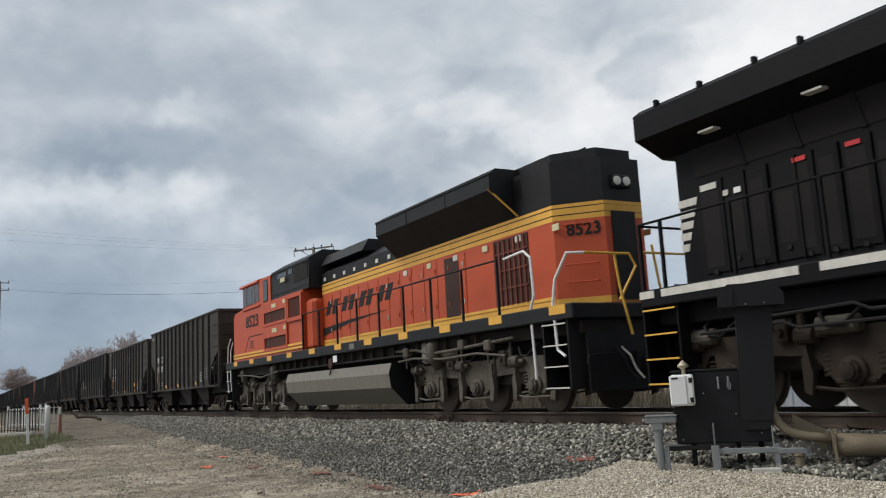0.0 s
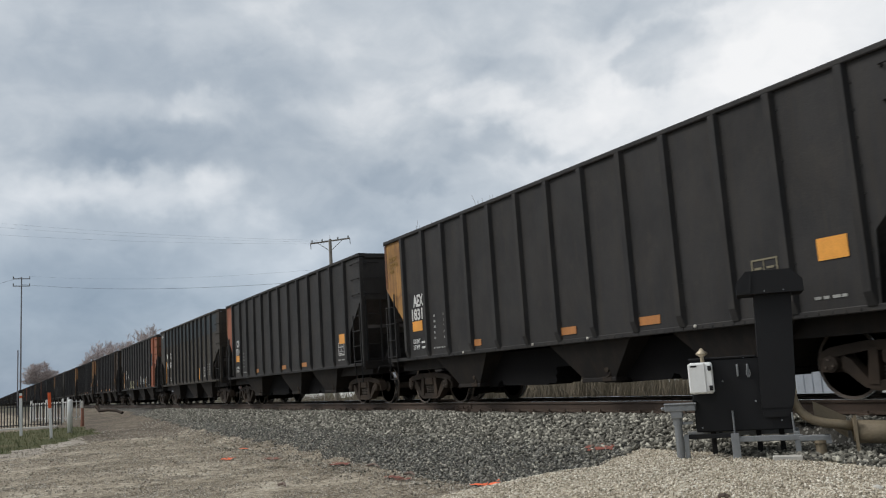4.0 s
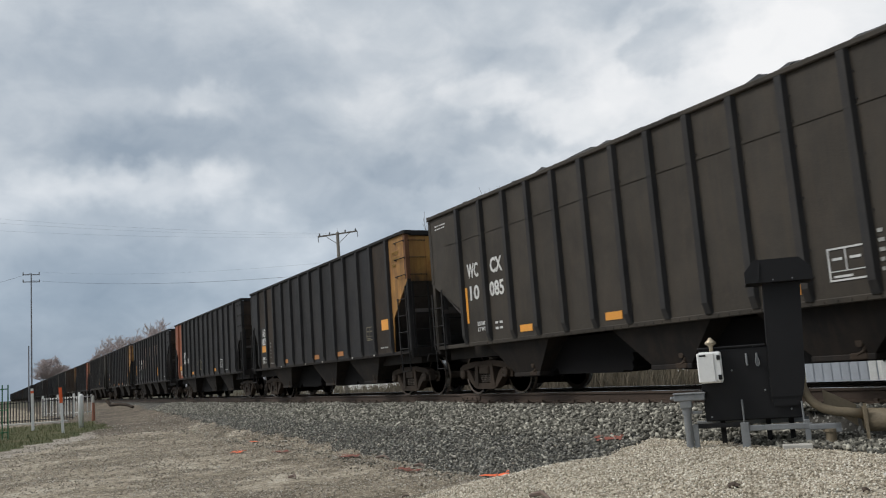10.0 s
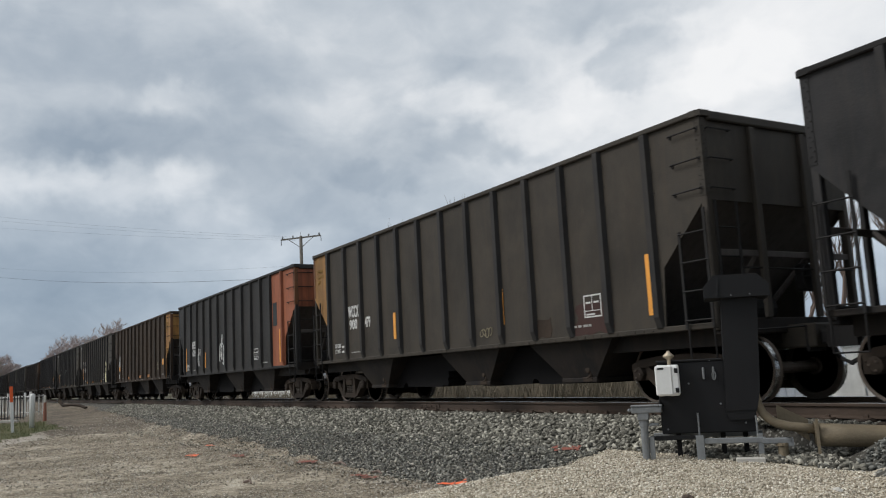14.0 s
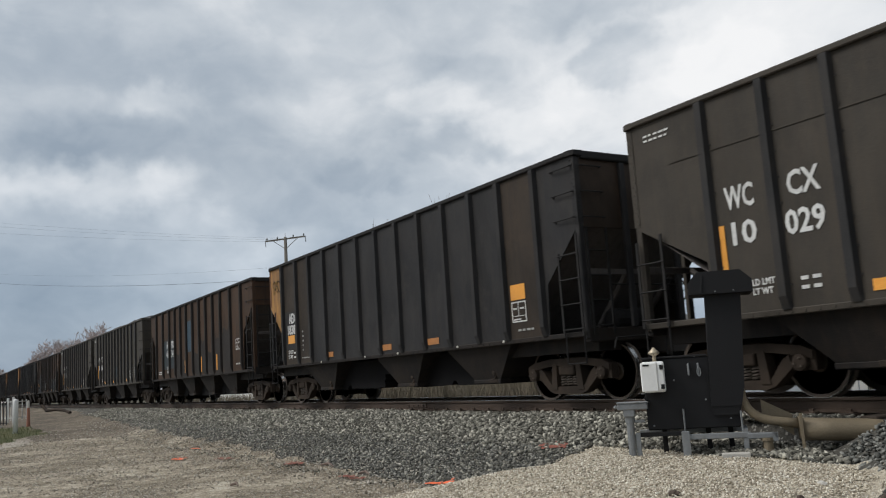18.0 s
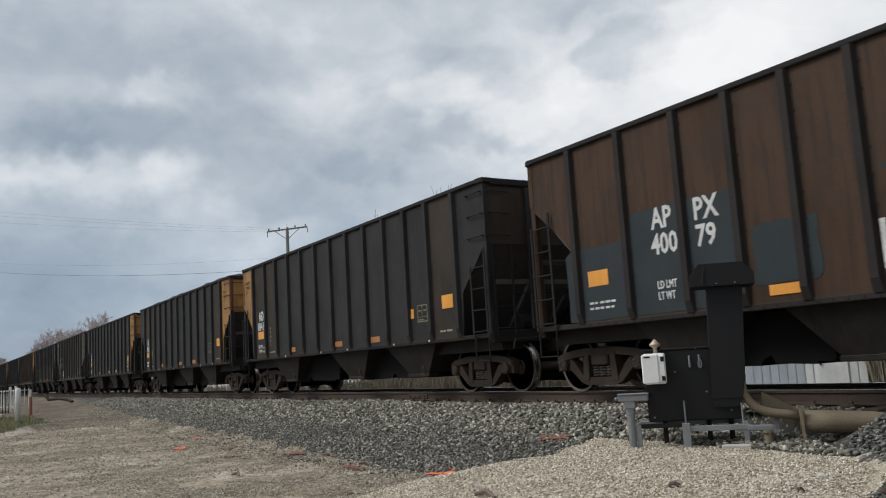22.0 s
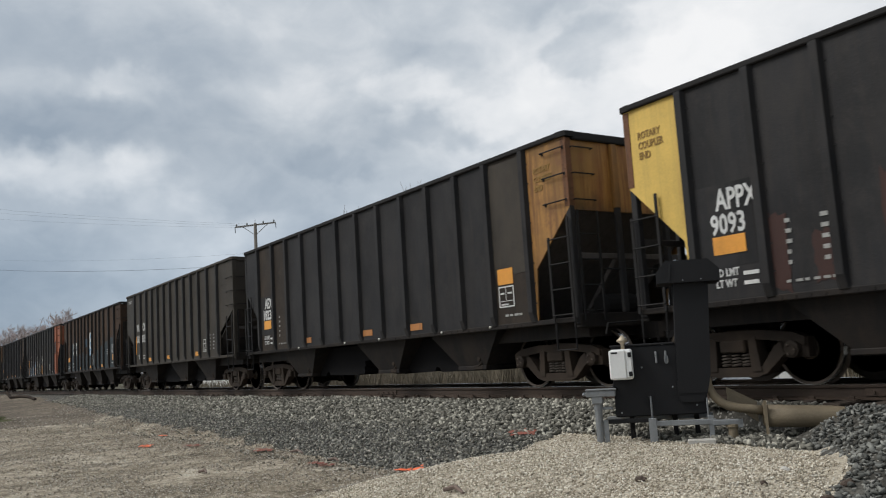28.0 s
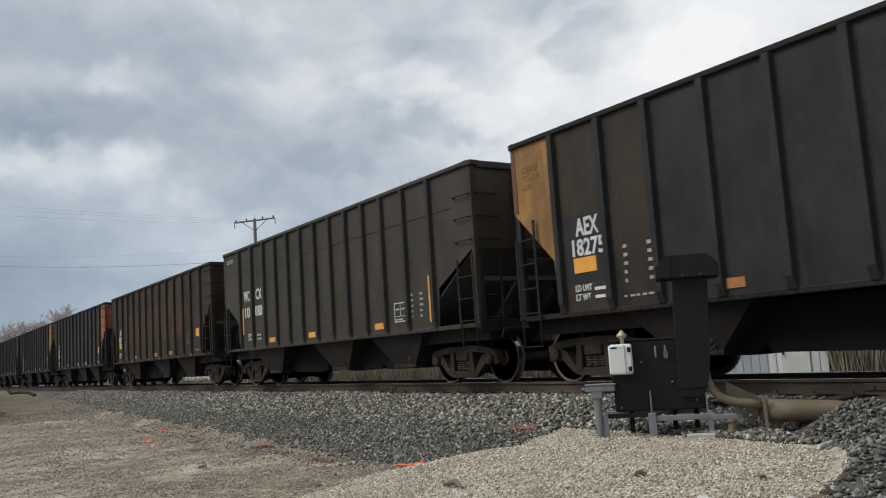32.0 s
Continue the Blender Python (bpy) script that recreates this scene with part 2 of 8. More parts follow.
M["wheel"] = material("brown_wheel_steel", (0.095, 0.075, 0.060), 0.6, metal=0.25)
M["tread"] = material("polished_tread_steel", (0.55, 0.55, 0.55), 0.22, metal=1.0, bump=0.03)
M["rail"] = material("rusty_rail_steel", (0.072, 0.049, 0.035), 0.75, dark=0.6, fine=25, bump=0.3)
M["tie"] = material("creosoted_tie_wood", (0.060, 0.045, 0.034), 0.85, bump=0.5)
M["spring"] = material("worn_spring_steel", (0.085, 0.070, 0.058), 0.6, metal=0.4)
M["orange"] = material("locomotive_orange_paint", (0.475, 0.070, 0.020), 0.45, dark=0.82, light=1.08, streak=0.18, dust=(0.36, 0.07, 0.03, 1))
M["gold"] = material("locomotive_gold_paint", (0.68, 0.36, 0.055), 0.45, dark=0.85, streak=0.15)
M["loco_black"] = material("locomotive_black_paint", (0.0125, 0.0128, 0.0140), 0.5, streak=0.3, dust=(0.026, 0.024, 0.022, 1), dust_amount=0.2, spec=0.2)
M["ns_black"] = material("dusty_black_locomotive_paint", (0.0065, 0.0065, 0.0075), 0.6, streak=0.15, dust=(0.014, 0.013, 0.012, 1), spec=0.12)
M["screen"] = material("sooty_red_brown_mesh_screen", (0.0075, 0.006, 0.0055), 0.9, bump=0.4, fine=90)
M["silver"] = material("grey_tank_paint", (0.180, 0.168, 0.137), 0.5, streak=0.5, dust=(0.085, 0.076, 0.058, 1), dust_amount=0.25)
M["truck_grey"] = material("dirty_grey_truck_paint", (0.112, 0.095, 0.073), 0.7, dark=0.55, streak=0.6, dust=(0.040, 0.034, 0.027, 1), dust_amount=0.6, scale=3.0)
M["white"] = material("white_paint", (0.78, 0.78, 0.76), 0.45, dark=0.86, light=1.02, bump=0.05)
M["grime_white"] = material("grimy_white_paint", (0.58, 0.56, 0.50), 0.55, dark=0.75, streak=0.3, dust=(0.25, 0.22, 0.18, 1))
M["rail_yellow"] = material("handrail_yellow_paint", (0.70, 0.40, 0.06), 0.45)
M["grille"] = material("dark_red_grille_steel", (0.060, 0.018, 0.012), 0.7, dark=0.5)
M["grille_red"] = material("sooty_red_grille_bar", (0.17, 0.040, 0.022), 0.65, dark=0.5)
M["red"] = material("red_tag", (0.50, 0.03, 0.03), 0.5)
M["heater_black"] = material("matt_black_sheet_steel", (0.010, 0.010, 0.011), 0.6, spec=0.25, bump=0.08, fine=60)
M["galv"] = material("galvanised_steel", (0.25, 0.26, 0.265), 0.55, metal=0.45, dark=0.65, streak=0.3)
M["hose"] = material("dusty_tan_hose", (0.20, 0.160, 0.105), 0.65, dark=0.7, fine=30, bump=0.3)
M["brass"] = material("weathered_brass", (0.40, 0.34, 0.25), 0.5, metal=0.4)
M["orange_tip"] = material("orange_marker_paint", (0.75, 0.12, 0.03), 0.5)
M["fence_black"] = material("black_fence_paint", (0.02, 0.02, 0.022), 0.5)
M["fence_white"] = material("weathered_white_fence_paint", (0.62, 0.62, 0.60), 0.6, streak=0.3)
M["green"] = material("green_fence_paint", (0.025, 0.13, 0.055), 0.5)
M["pole_wood"] = material("grey_pole_wood", (0.25, 0.225, 0.195), 0.85, streak=0.5, bump=0.4)
M["pole_metal"] = material("dull_tower_steel", (0.20, 0.20, 0.21), 0.6, metal=0.3)
M["wire"] = material("wire", (0.03, 0.03, 0.035), 0.6)
M["bark"] = material("grey_brown_bark", (0.155, 0.115, 0.095), 0.9, fine=12, bump=0.5)
# far trees only: distance haze is put into this paler twig colour
M["haze_bark"] = material("haze_paled_reddish_twigs", (0.46, 0.395, 0.375), 0.95, fine=12)
M["weed"] = material("dry_brown_weeds", (0.185, 0.157, 0.115), 0.9, dark=0.35, light=1.6, scale=3.0)
M["shed_grey"] = material("blue_grey_sheet_metal", (0.46, 0.49, 0.54), 0.5, streak=0.15)
M["shed_white"] = material("white_sheet_metal", (0.76, 0.76, 0.74), 0.5, streak=0.1)
M["brick"] = material("red_brown_brick", (0.27, 0.12, 0.08), 0.85)
M["concrete"] = material("pale_concrete", (0.46, 0.44, 0.40), 0.85, dark=0.8)
M["roof"] = material("grey_shingles", (0.12, 0.115, 0.11), 0.9)
M["graf_cream"] = material("cream_spray_paint", (0.62, 0.58, 0.36), 0.6, dark=0.55, scale=4)
M["graf_white"] = material("white_spray_paint", (0.66, 0.67, 0.66), 0.6, dark=0.6, scale=4)
M["graf_blue"] = material("pale_blue_spray_paint", (0.20, 0.30, 0.40), 0.6, dark=0.5, scale=5)
M["graf_grey"] = material("faded_grey_spray_paint", (0.22, 0.235, 0.235), 0.65, dark=0.5, scale=5)
M["graf_slate"] = material("blue_grey_touch_up_paint", (0.045, 0.070, 0.095), 0.6, spec=0.16)
M["sticker"] = material("blue_sign_paint", (0.10, 0.25, 0.42), 0.4)
M["paint_mark"] = material("fluorescent_orange_marking_paint", (0.85, 0.16, 0.06), 0.8, dark=0.7)
M["red_dirt"] = material("red_stained_earth", (0.20, 0.07, 0.05), 0.95)


def glass(name, tint):
    m = bpy.data.materials.new(name)
    m.use_nodes = True
    g = Nodes(m.node_tree)
    p = g.n("ShaderNodeBsdfPrincipled", {"Base Color": tint, "Roughness": 0.08, "Specular IOR Level": 0.4})
    g.n("ShaderNodeOutputMaterial", {0: (p, 0)})
    return m


M["glass"] = glass("dark_tinted_glass", (0.02, 0.025, 0.03, 1))
M["lens"] = glass("clear_lamp_lens", (0.62, 0.62, 0.56, 1))


def stone_material(name, tones, rough=0.85, fine=60.0):
    """Loose stones: each keeps a tone of its own."""
    m = bpy.data.materials.new(name)
    m.use_nodes = True
    g = Nodes(m.node_tree)
    isl = (g.n("ShaderNodeNewGeometry"), "Random Per Island")
    co = (g.n("ShaderNodeTexCoord"), "Object")
    grain = (g.n("ShaderNodeTexNoise", {"Vector": co, "Scale": fine, "Detail": 3.0}), 0)
    col = g.ramp(isl, [(i / max(1, len(tones) - 1), t) for i, t in enumerate(tones)])
    col = g.mix(g.math("MULTIPLY", grain, 0.30), col, (0.05, 0.045, 0.04, 1))
    bm = g.n("ShaderNodeBump", {"Height": grain, "Strength": 0.4, "Distance": 0.01})
    p = g.n("ShaderNodeBsdfPrincipled", {"Base Color": col, "Roughness": rough, "Normal": (bm, 0), "Specular IOR Level": 0.3})
    g.n("ShaderNodeOutputMaterial", {0: (p, 0)})
    return m


def ground_material(name, stops, scale, fine, bump, cell=0.0, cell_tone=(0.4, 0.38, 0.35, 1), cover=0.62):
    """Soil or gravel: broad and middling patches, grit, and small stones drawn as cells."""
    m = bpy.data.materials.new(name)
    m.use_nodes = True
    g = Nodes(m.node_tree)
    co = (g.n("ShaderNodeTexCoord"), "Object")
    big = (g.n("ShaderNodeTexNoise", {"Vector": co, "Scale": scale, "Detail": 5.0, "Roughness": 0.6}), 0)
    mid = (g.n("ShaderNodeTexNoise", {"Vector": co, "Scale": scale * 5.5, "Detail": 6.0, "Roughness": 0.65, "Distortion": 0.6}), 0)
    grit = (g.n("ShaderNodeTexNoise", {"Vector": co, "Scale": fine, "Detail": 5.0, "Roughness": 0.75}), 0)
    v = g.math("ADD", g.math("MULTIPLY", big, 0.36), g.math("MULTIPLY", mid, 0.36))
    v = g.math("SUBTRACT", v, 0.06)
    col = g.ramp(g.math("ADD", v, g.math("MULTIPLY", grit, 0.40)), stops)
    height = grit
    if cell:
        vor = g.n("ShaderNodeTexVoronoi", {"Vector": co, "Scale": cell, "Randomness": 1.0})
        tone = g.n("ShaderNodeSeparateXYZ", {0: (vor, "Color")})
        k = g.math("MULTIPLY", g.math("GREATER_THAN", (tone, 0), cover), g.math("LESS_THAN", (vor, "Distance"), 0.42))
        col = g.mix(g.math("MULTIPLY", k, 0.7), col, cell_tone)
        col = g.mix(g.math("MULTIPLY", (tone, 1), 0.30), col, (0.10, 0.09, 0.08, 1))
        height = g.math("SUBTRACT", grit, g.math("MULTIPLY", (vor, "Distance"), 1.0))
    bm = g.n("ShaderNodeBump", {"Height": height, "Strength": bump, "Distance": 0.025})
    p = g.n("ShaderNodeBsdfPrincipled", {"Base Color": col, "Roughness": 0.95, "Normal": (bm, 0), "Specular IOR Level": 0.2})
    g.n("ShaderNodeOutputMaterial", {0: (p, 0)})
    return m


M["lot"] = ground_material("packed_dirt_and_gravel", [(0.40, (0.080, 0.064, 0.043)), (0.47, (0.185, 0.153, 0.108)), (0.53, (0.300, 0.255, 0.187)), (0.60, (0.52, 0.465, 0.37))], 0.26, 7.0, 0.8, 30.0, (0.58, 0.53, 0.44, 1), 0.66)
M["lane"] = ground_material("pale_gravel_wheel_track", [(0.38, (0.17, 0.146, 0.116)), (0.48, (0.27, 0.236, 0.19)), (0.62, (0.42, 0.38, 0.325))], 0.35, 13.0, 0.5, 24.0, (0.58, 0.55, 0.49, 1), 0.75)
M["earth"] = ground_material("brown_bare_earth", [(0.40, (0.058, 0.045, 0.033)), (0.5, (0.115, 0.093, 0.068)), (0.60, (0.22, 0.185, 0.14))], 0.5, 9.0, 0.6, 14.0, (0.33, 0.28, 0.22, 1), 0.8)
# darker bed: the shade in the gaps between stones is painted into it
M["ballast_bed"] = ground_material("gap_shaded_ballast_bed", [(0.36, (0.034, 0.032, 0.027)), (0.5, (0.068, 0.065, 0.056)), (0.66, (0.135, 0.129, 0.112))], 0.9, 14.0, 0.9, 22.0, (0.34, 0.33, 0.30, 1))
M["pad"] = ground_material("pale_crushed_gravel", [(0.40, (0.22, 0.188, 0.138)), (0.5, (0.46, 0.405, 0.315)), (0.60, (0.66, 0.60, 0.485))], 1.2, 16.0, 0.7, 44.0, (0.60, 0.555, 0.47, 1))
M["grass"] = ground_material("rough_spring_grass", [(0.38, (0.040, 0.048, 0.017)), (0.5, (0.070, 0.074, 0.030)), (0.62, (0.13, 0.105, 0.060))], 0.7, 30.0, 0.6)
M["field"] = ground_material("dull_field_soil", [(0.36, (0.060, 0.055, 0.036)), (0.6, (0.10, 0.092, 0.062))], 0.05, 3.0, 0.2)
M["stones"] = stone_material("ballast_stone", [(0.070, 0.067, 0.054), (0.118, 0.113, 0.093), (0.185, 0.177, 0.148), (0.29, 0.277, 0.232), (0.55, 0.525, 0.44)])
M["dark_stones"] = stone_material("blue_grey_crushed_rock", [(0.065, 0.066, 0.060), (0.11, 0.112, 0.102), (0.175, 0.176, 0.160), (0.31, 0.31, 0.28)])
M["foot_stones"] = stone_material("fine_dark_crushed_rock", [(0.045, 0.045, 0.041), (0.080, 0.080, 0.072), (0.125, 0.124, 0.110), (0.21, 0.207, 0.185), (0.40, 0.39, 0.34)])
M["pebbles"] = stone_material("pale_pebble", [(0.24, 0.202, 0.148), (0.47, 0.412, 0.315), (0.68, 0.61, 0.49), (0.88, 0.83, 0.72)])
M["lot_stones"] = stone_material("lot_stone", [(0.20, 0.168, 0.13), (0.30, 0.262, 0.21), (0.42, 0.38, 0.315), (0.62, 0.58, 0.51)])
M["grass_blade"] = stone_material("grass_blade", [(0.045, 0.070, 0.020), (0.075, 0.098, 0.032), (0.15, 0.13, 0.065)])
M["shard"] = material("dark_brown_stone", (0.07, 0.05, 0.038), 0.85, bump=0.6)


# ---- mesh tools ----
class Shape:
    """Gathers pieces of one mesh."""

    def __init__(self):
        self.v, self.f = [], []

    def add(self, verts, faces):
        o = len(self.v)
        self.v += [tuple(p) for p in verts]
        self.f += [tuple(o + i for i in f) for f in faces]
        return self

    def box(self, x0, y0, z0, x1, y1, z1, c=0.0):
        """A box; c cuts its upright and level edges."""
        if x1 < x0: x0, x1 = x1, x0
        if y1 < y0: y0, y1 = y1, y0
        if z1 < z0: z0, z1 = z1, z0
        c = min(c, (x1 - x0) * 0.4, (y1 - y0) * 0.4, (z1 - z0) * 0.4)
        if c <= 0:
            v = [(x, y, z) for z in (z0, z1) for x, y in ((x0, y0), (x1, y0), (x1, y1), (x0, y1))]
            return self.add(v, [(3, 2, 1, 0), (4, 5, 6, 7), (0, 1, 5, 4), (1, 2, 6, 5), (2, 3, 7, 6), (3, 0, 4, 7)])
        def ring(z, i):
            return [(x0 + c + i, y0 + i, z), (x1 - c - i, y0 + i, z), (x1 - i, y0 + c + i, z), (x1 - i, y1 - c - i, z),
                    (x1 - c - i, y1 - i, z), (x0 + c + i, y1 - i, z), (x0 + i, y1 - c - i, z), (x0 + i, y0 + c + i, z)]
        k = c * 0.7
        v = ring(z0, k) + ring(z0 + c, 0) + ring(z1 - c, 0) + ring(z1, k)
        f = [tuple(range(7, -1, -1)), tuple(range(24, 32))]
        for r in range(3):
            f += [(r * 8 + i, r * 8 + (i + 1) % 8, r * 8 + 8 + (i + 1) % 8, r * 8 + 8 + i) for i in range(8)]
        return self.add(v, f)

    def prism(self, pts, y0, y1):
        """An outline in x, z drawn out along y."""
        n = len(pts)
        v = [(x, y0, z) for x, z in pts] + [(x, y1, z) for x, z in pts]
        return self.add(v, [tuple(range(n)), tuple(range(2 * n - 1, n - 1, -1))] + [(i, i + n, (i + 1) % n + n, (i + 1) % n) for i in range(n)])

    def slab(self, pts, x0, x1):
        """An outline in y, z drawn out along x."""
        n = len(pts)
        v = [(x0, y, z) for y, z in pts] + [(x1, y, z) for y, z in pts]
        return self.add(v, [tuple(range(n - 1, -1, -1)), tuple(range(n, 2 * n))] + [(i, (i + 1) % n, (i + 1) % n + n, i + n) for i in range(n)])

    def plate(self, pts, z0, z1):
        """An outline in x, y drawn out along z."""
        n = len(pts)
        v = [(x, y, z0) for x, y in pts] + [(x, y, z1) for x, y in pts]
        return self.add(v, [tuple(range(n - 1, -1, -1)), tuple(range(n, 2 * n))] + [(i, (i + 1) % n, (i + 1) % n + n, i + n) for i in range(n)])

    def lathe(self, axis, centre, rings, n=20):
        """Rings of (place along the axis, radius) round 'x', 'y' or 'z'."""
        v, f = [], []
        for p, r in rings:
            for i in range(n):
                a = 2 * math.pi * i / n
                u, w = r * math.cos(a), r * math.sin(a)
                q = {"x": (p, u, w), "y": (u, p, w), "z": (u, w, p)}[axis]
                v.append((centre[0] + q[0], centre[1] + q[1], centre[2] + q[2]))
        m = len(rings)
        for k in range(m - 1):
            f += [(k * n + i, k * n + (i + 1) % n, k * n + n + (i + 1) % n, k * n + n + i) for i in range(n)]
        f += [tuple(range(n - 1, -1, -1)), tuple(range((m - 1) * n, m * n))]
        return self.add(v, f)

    def tube(self, path, r, n=8):
        """A round bar along points; r may be one radius or one for each point."""
        pts = [Vector(p) for p in path]
        rs = r if isinstance(r, (list, tuple)) else [r] * len(pts)
        v, f = [], []
        side = None
        for i, p in enumerate(pts):
            d = (pts[min(i + 1, len(pts) - 1)] - pts[max(i - 1, 0)]).normalized()
            if side is None:
                side = d.orthogonal().normalized()
            side = (side - d * side.dot(d))
            side = side.normalized() if side.length > 1e-6 else d.orthogonal().normalized()
            other = d.cross(side)
            for k in range(n):
                a = 2 * math.pi * k / n
                v.append(p + (side * math.cos(a) + other * math.sin(a)) * rs[i])
        for i in range(len(pts) - 1):
            f += [(i * n + k, i * n + (k + 1) % n, i * n + n + (k + 1) % n, i * n + n + k) for k in range(n)]
        f += [tuple(range(n - 1, -1, -1)), tuple(range((len(pts) - 1) * n, len(pts) * n))]
        return self.add(v, f)

    def mesh(self, name, mat, smooth=False):
        me = bpy.data.meshes.new(name)
        me.from_pydata(self.v, [], self.f)
        bm = bmesh.new()
        bm.from_mesh(me)
        bmesh.ops.recalc_face_normals(bm, faces=bm.faces)
        bm.to_mesh(me)
        bm.free()
        me.materials.append(M[mat])
        if smooth:
            me.polygons.foreach_set("use_smooth", [True] * len(me.polygons))
        return me


def part(name, shape, mat, parent, label="", at=None, smooth=False):
    """One mesh object under a thing or a part."""
    me = shape if isinstance(shape, bpy.types.Mesh) else shape.mesh(name, mat, smooth)
    ob = new(name, me)
    ob.parent = parent
    if at is not None:
        ob.matrix_basis = at
    if mat and me.materials[0] is not M[mat]:
        ob.material_slots[0].link = "OBJECT"
        ob.material_slots[0].material = M[mat]
    if label:
        ob["label"] = label
    return ob


def thing(name, label, category, group="", at=None, kind=""):
    ob = new(name)
    ob.empty_display_size = 0.2
    if at is not None:
        ob.matrix_basis = at
    return tagged(ob, label, category, group, kind)


def solo(name, shape, mat, label, category="", group="", kind="", at=None, smooth=False):
    me = shape if isinstance(shape, bpy.types.Mesh) else shape.mesh(name, mat, smooth)
    ob = new(name, me)
    if at is not None:
        ob.matrix_basis = at
    return tagged(ob, label, category, group, kind)


LETTERS = {}


def letters(text, height, mat, width):
    """A mesh of built-in letters of that height and overall width, that stand in x, z and face -y, from x = 0, z = 0."""
    key = (text, height, mat, width)
    if key not in LETTERS:
        cu = bpy.data.curves.new("lettering", "FONT")
        cu.body, cu.size, cu.extrude, cu.offset, cu.resolution_u = text, 1.0, 0.003, 0.022, 2
        ob = bpy.data.objects.new("lettering", cu)
        scene.collection.objects.link(ob)
        me = bpy.data.meshes.new_from_object(ob)
        bpy.data.objects.remove(ob)
        xs, ys = [v.co.x for v in me.vertices], [v.co.y for v in me.vertices]
        me.transform(Matrix.Translation((-min(xs), -min(ys), 0)))
        me.transform(Matrix.Diagonal((width / (max(xs) - min(xs)), height / (max(ys) - min(ys)), 1, 1)))
        me.transform(Matrix.Rotation(radians(90), 4, "X"))
        me.materials.clear()
        me.materials.append(M[mat])
        LETTERS[key] = me
    return LETTERS[key]


# ---- ground ----
TRACK_Y = 0.7175     # centre line; the near rail is at y = 0
RAILS = (0.0, 1.435)


def ease(u):
    u = min(1.0, max(0.0, u))
    return u * u * (3 - 2 * u)


def lot_z(x, y):
    return -0.95 + 0.50 * ease((-24 - x) / 42)


def in_pad(x, y):
    """Distance from the level top of the pale gravel pad."""
    dx = max(-7.7 - x, x + 4.6, 0)
    dy = max(-4.3 - y, (y + 2.2) * 1.6, 0)
    return math.hypot(dx, dy)


def blend(x, table):
    """Straight lines between (x, value) pairs in rising x."""
    if x <= table[0][0]:
        return table[0][1]
    for (a, u), (b, v) in zip(table, table[1:]):
        if x <= b:
            return u + (v - u) * (x - a) / (b - a)
    return table[-1][1]


TOE = [(-75, -0.8), (-47, -1.95), (-30, -2.75), (-20, -3.05), (-12, -3.5), (0, -3.7)]
PAD_RIGHT = [(-8, -2.6), (-4.2, -3.75), (-3.7, -3.9), (-2.7, -4.4), (-2.0, -5.1), (-1.3, -5.9)]


def ground_z(x, y):
    d = -1.0 - y if y < TRACK_Y else y - 2.435
    bank = -0.215 - max(0.0, d) * 0.30
    base = lot_z(x, y) if y < TRACK_Y else -0.95
    z = max(bank, base)
    if -16 < x < 3 and y < -0.9:
        pad = -0.50 - 0.19 * max(0.0, in_pad(x, y) - 0.1)
        z = max(z, pad)
        edge = blend(y, PAD_RIGHT)
        if -8.1 < x < edge + 0.5 and y > -2.8:
            z = min(z, -0.50 + 0.5 * max(0.0, x - edge, -7.7 - x))
        heap = math.hypot((x + 3.7) / 1.3, (y + 1.9) / 1.3)
        if x > edge:
            z = max(z, min(-0.17 - 0.30 * heap * heap, -0.50 + 0.75 * (x - edge)))
    if z > -0.9 or abs(y) < 14:
        z += 0.018 * noise.noise((x * 1.3, y * 1.3, 0)) + 0.03 * noise.noise((x * 0.3, y * 0.3, 4))
    return z


def span(a, b, step):
    n = max(1, round(abs(b - a) / step))
    return [a + (b - a) * i / n for i in range(n)]


def verge(x, y):
    """Metres by which a spot lies beyond the edge of the grass."""
    return -30.3 - 2.07 * (y + 9.3) - x


def ground_kind(x, y):
    """0 lot, 1 ballast, 2 pad, 3 grass, 4 field, 5 earth, 6 pale wheel track."""
    j = 0.30 * noise.noise((x * 0.9, y * 0.9, 7)) + 0.12 * noise.noise((x * 4, y * 4, 2))
    if x < -130 or x > 60 or y < -40 or y > 16:
        return 4
    if -7.6 < y < -2.0 + 0.5 * j and -9.0 + j * 0.9 < x < blend(y, PAD_RIGHT) + j * 0.6:
        return 2
    if blend(x, TOE) + j * 0.9 < y < 4.6 + j or (-12 < x < 3 and y > -5.6 + j and x > blend(y, PAD_RIGHT)):
        return 1
    if y > 4.6:
        return 3 if y + 3 * j < 9 else 4
    v = verge(x, y) + 5 * j
    if x > -47 and y > -16:
        if v > 0 and y < -5.3 + j:
            return 3
        if x < -33 + 4 * j and y > -6.2:
            return 5
        if -3.2 < v <= 0 and -11 < y:
            return 6
    elif x <= -47 and y > -7 + j:
        return 5
    return 0


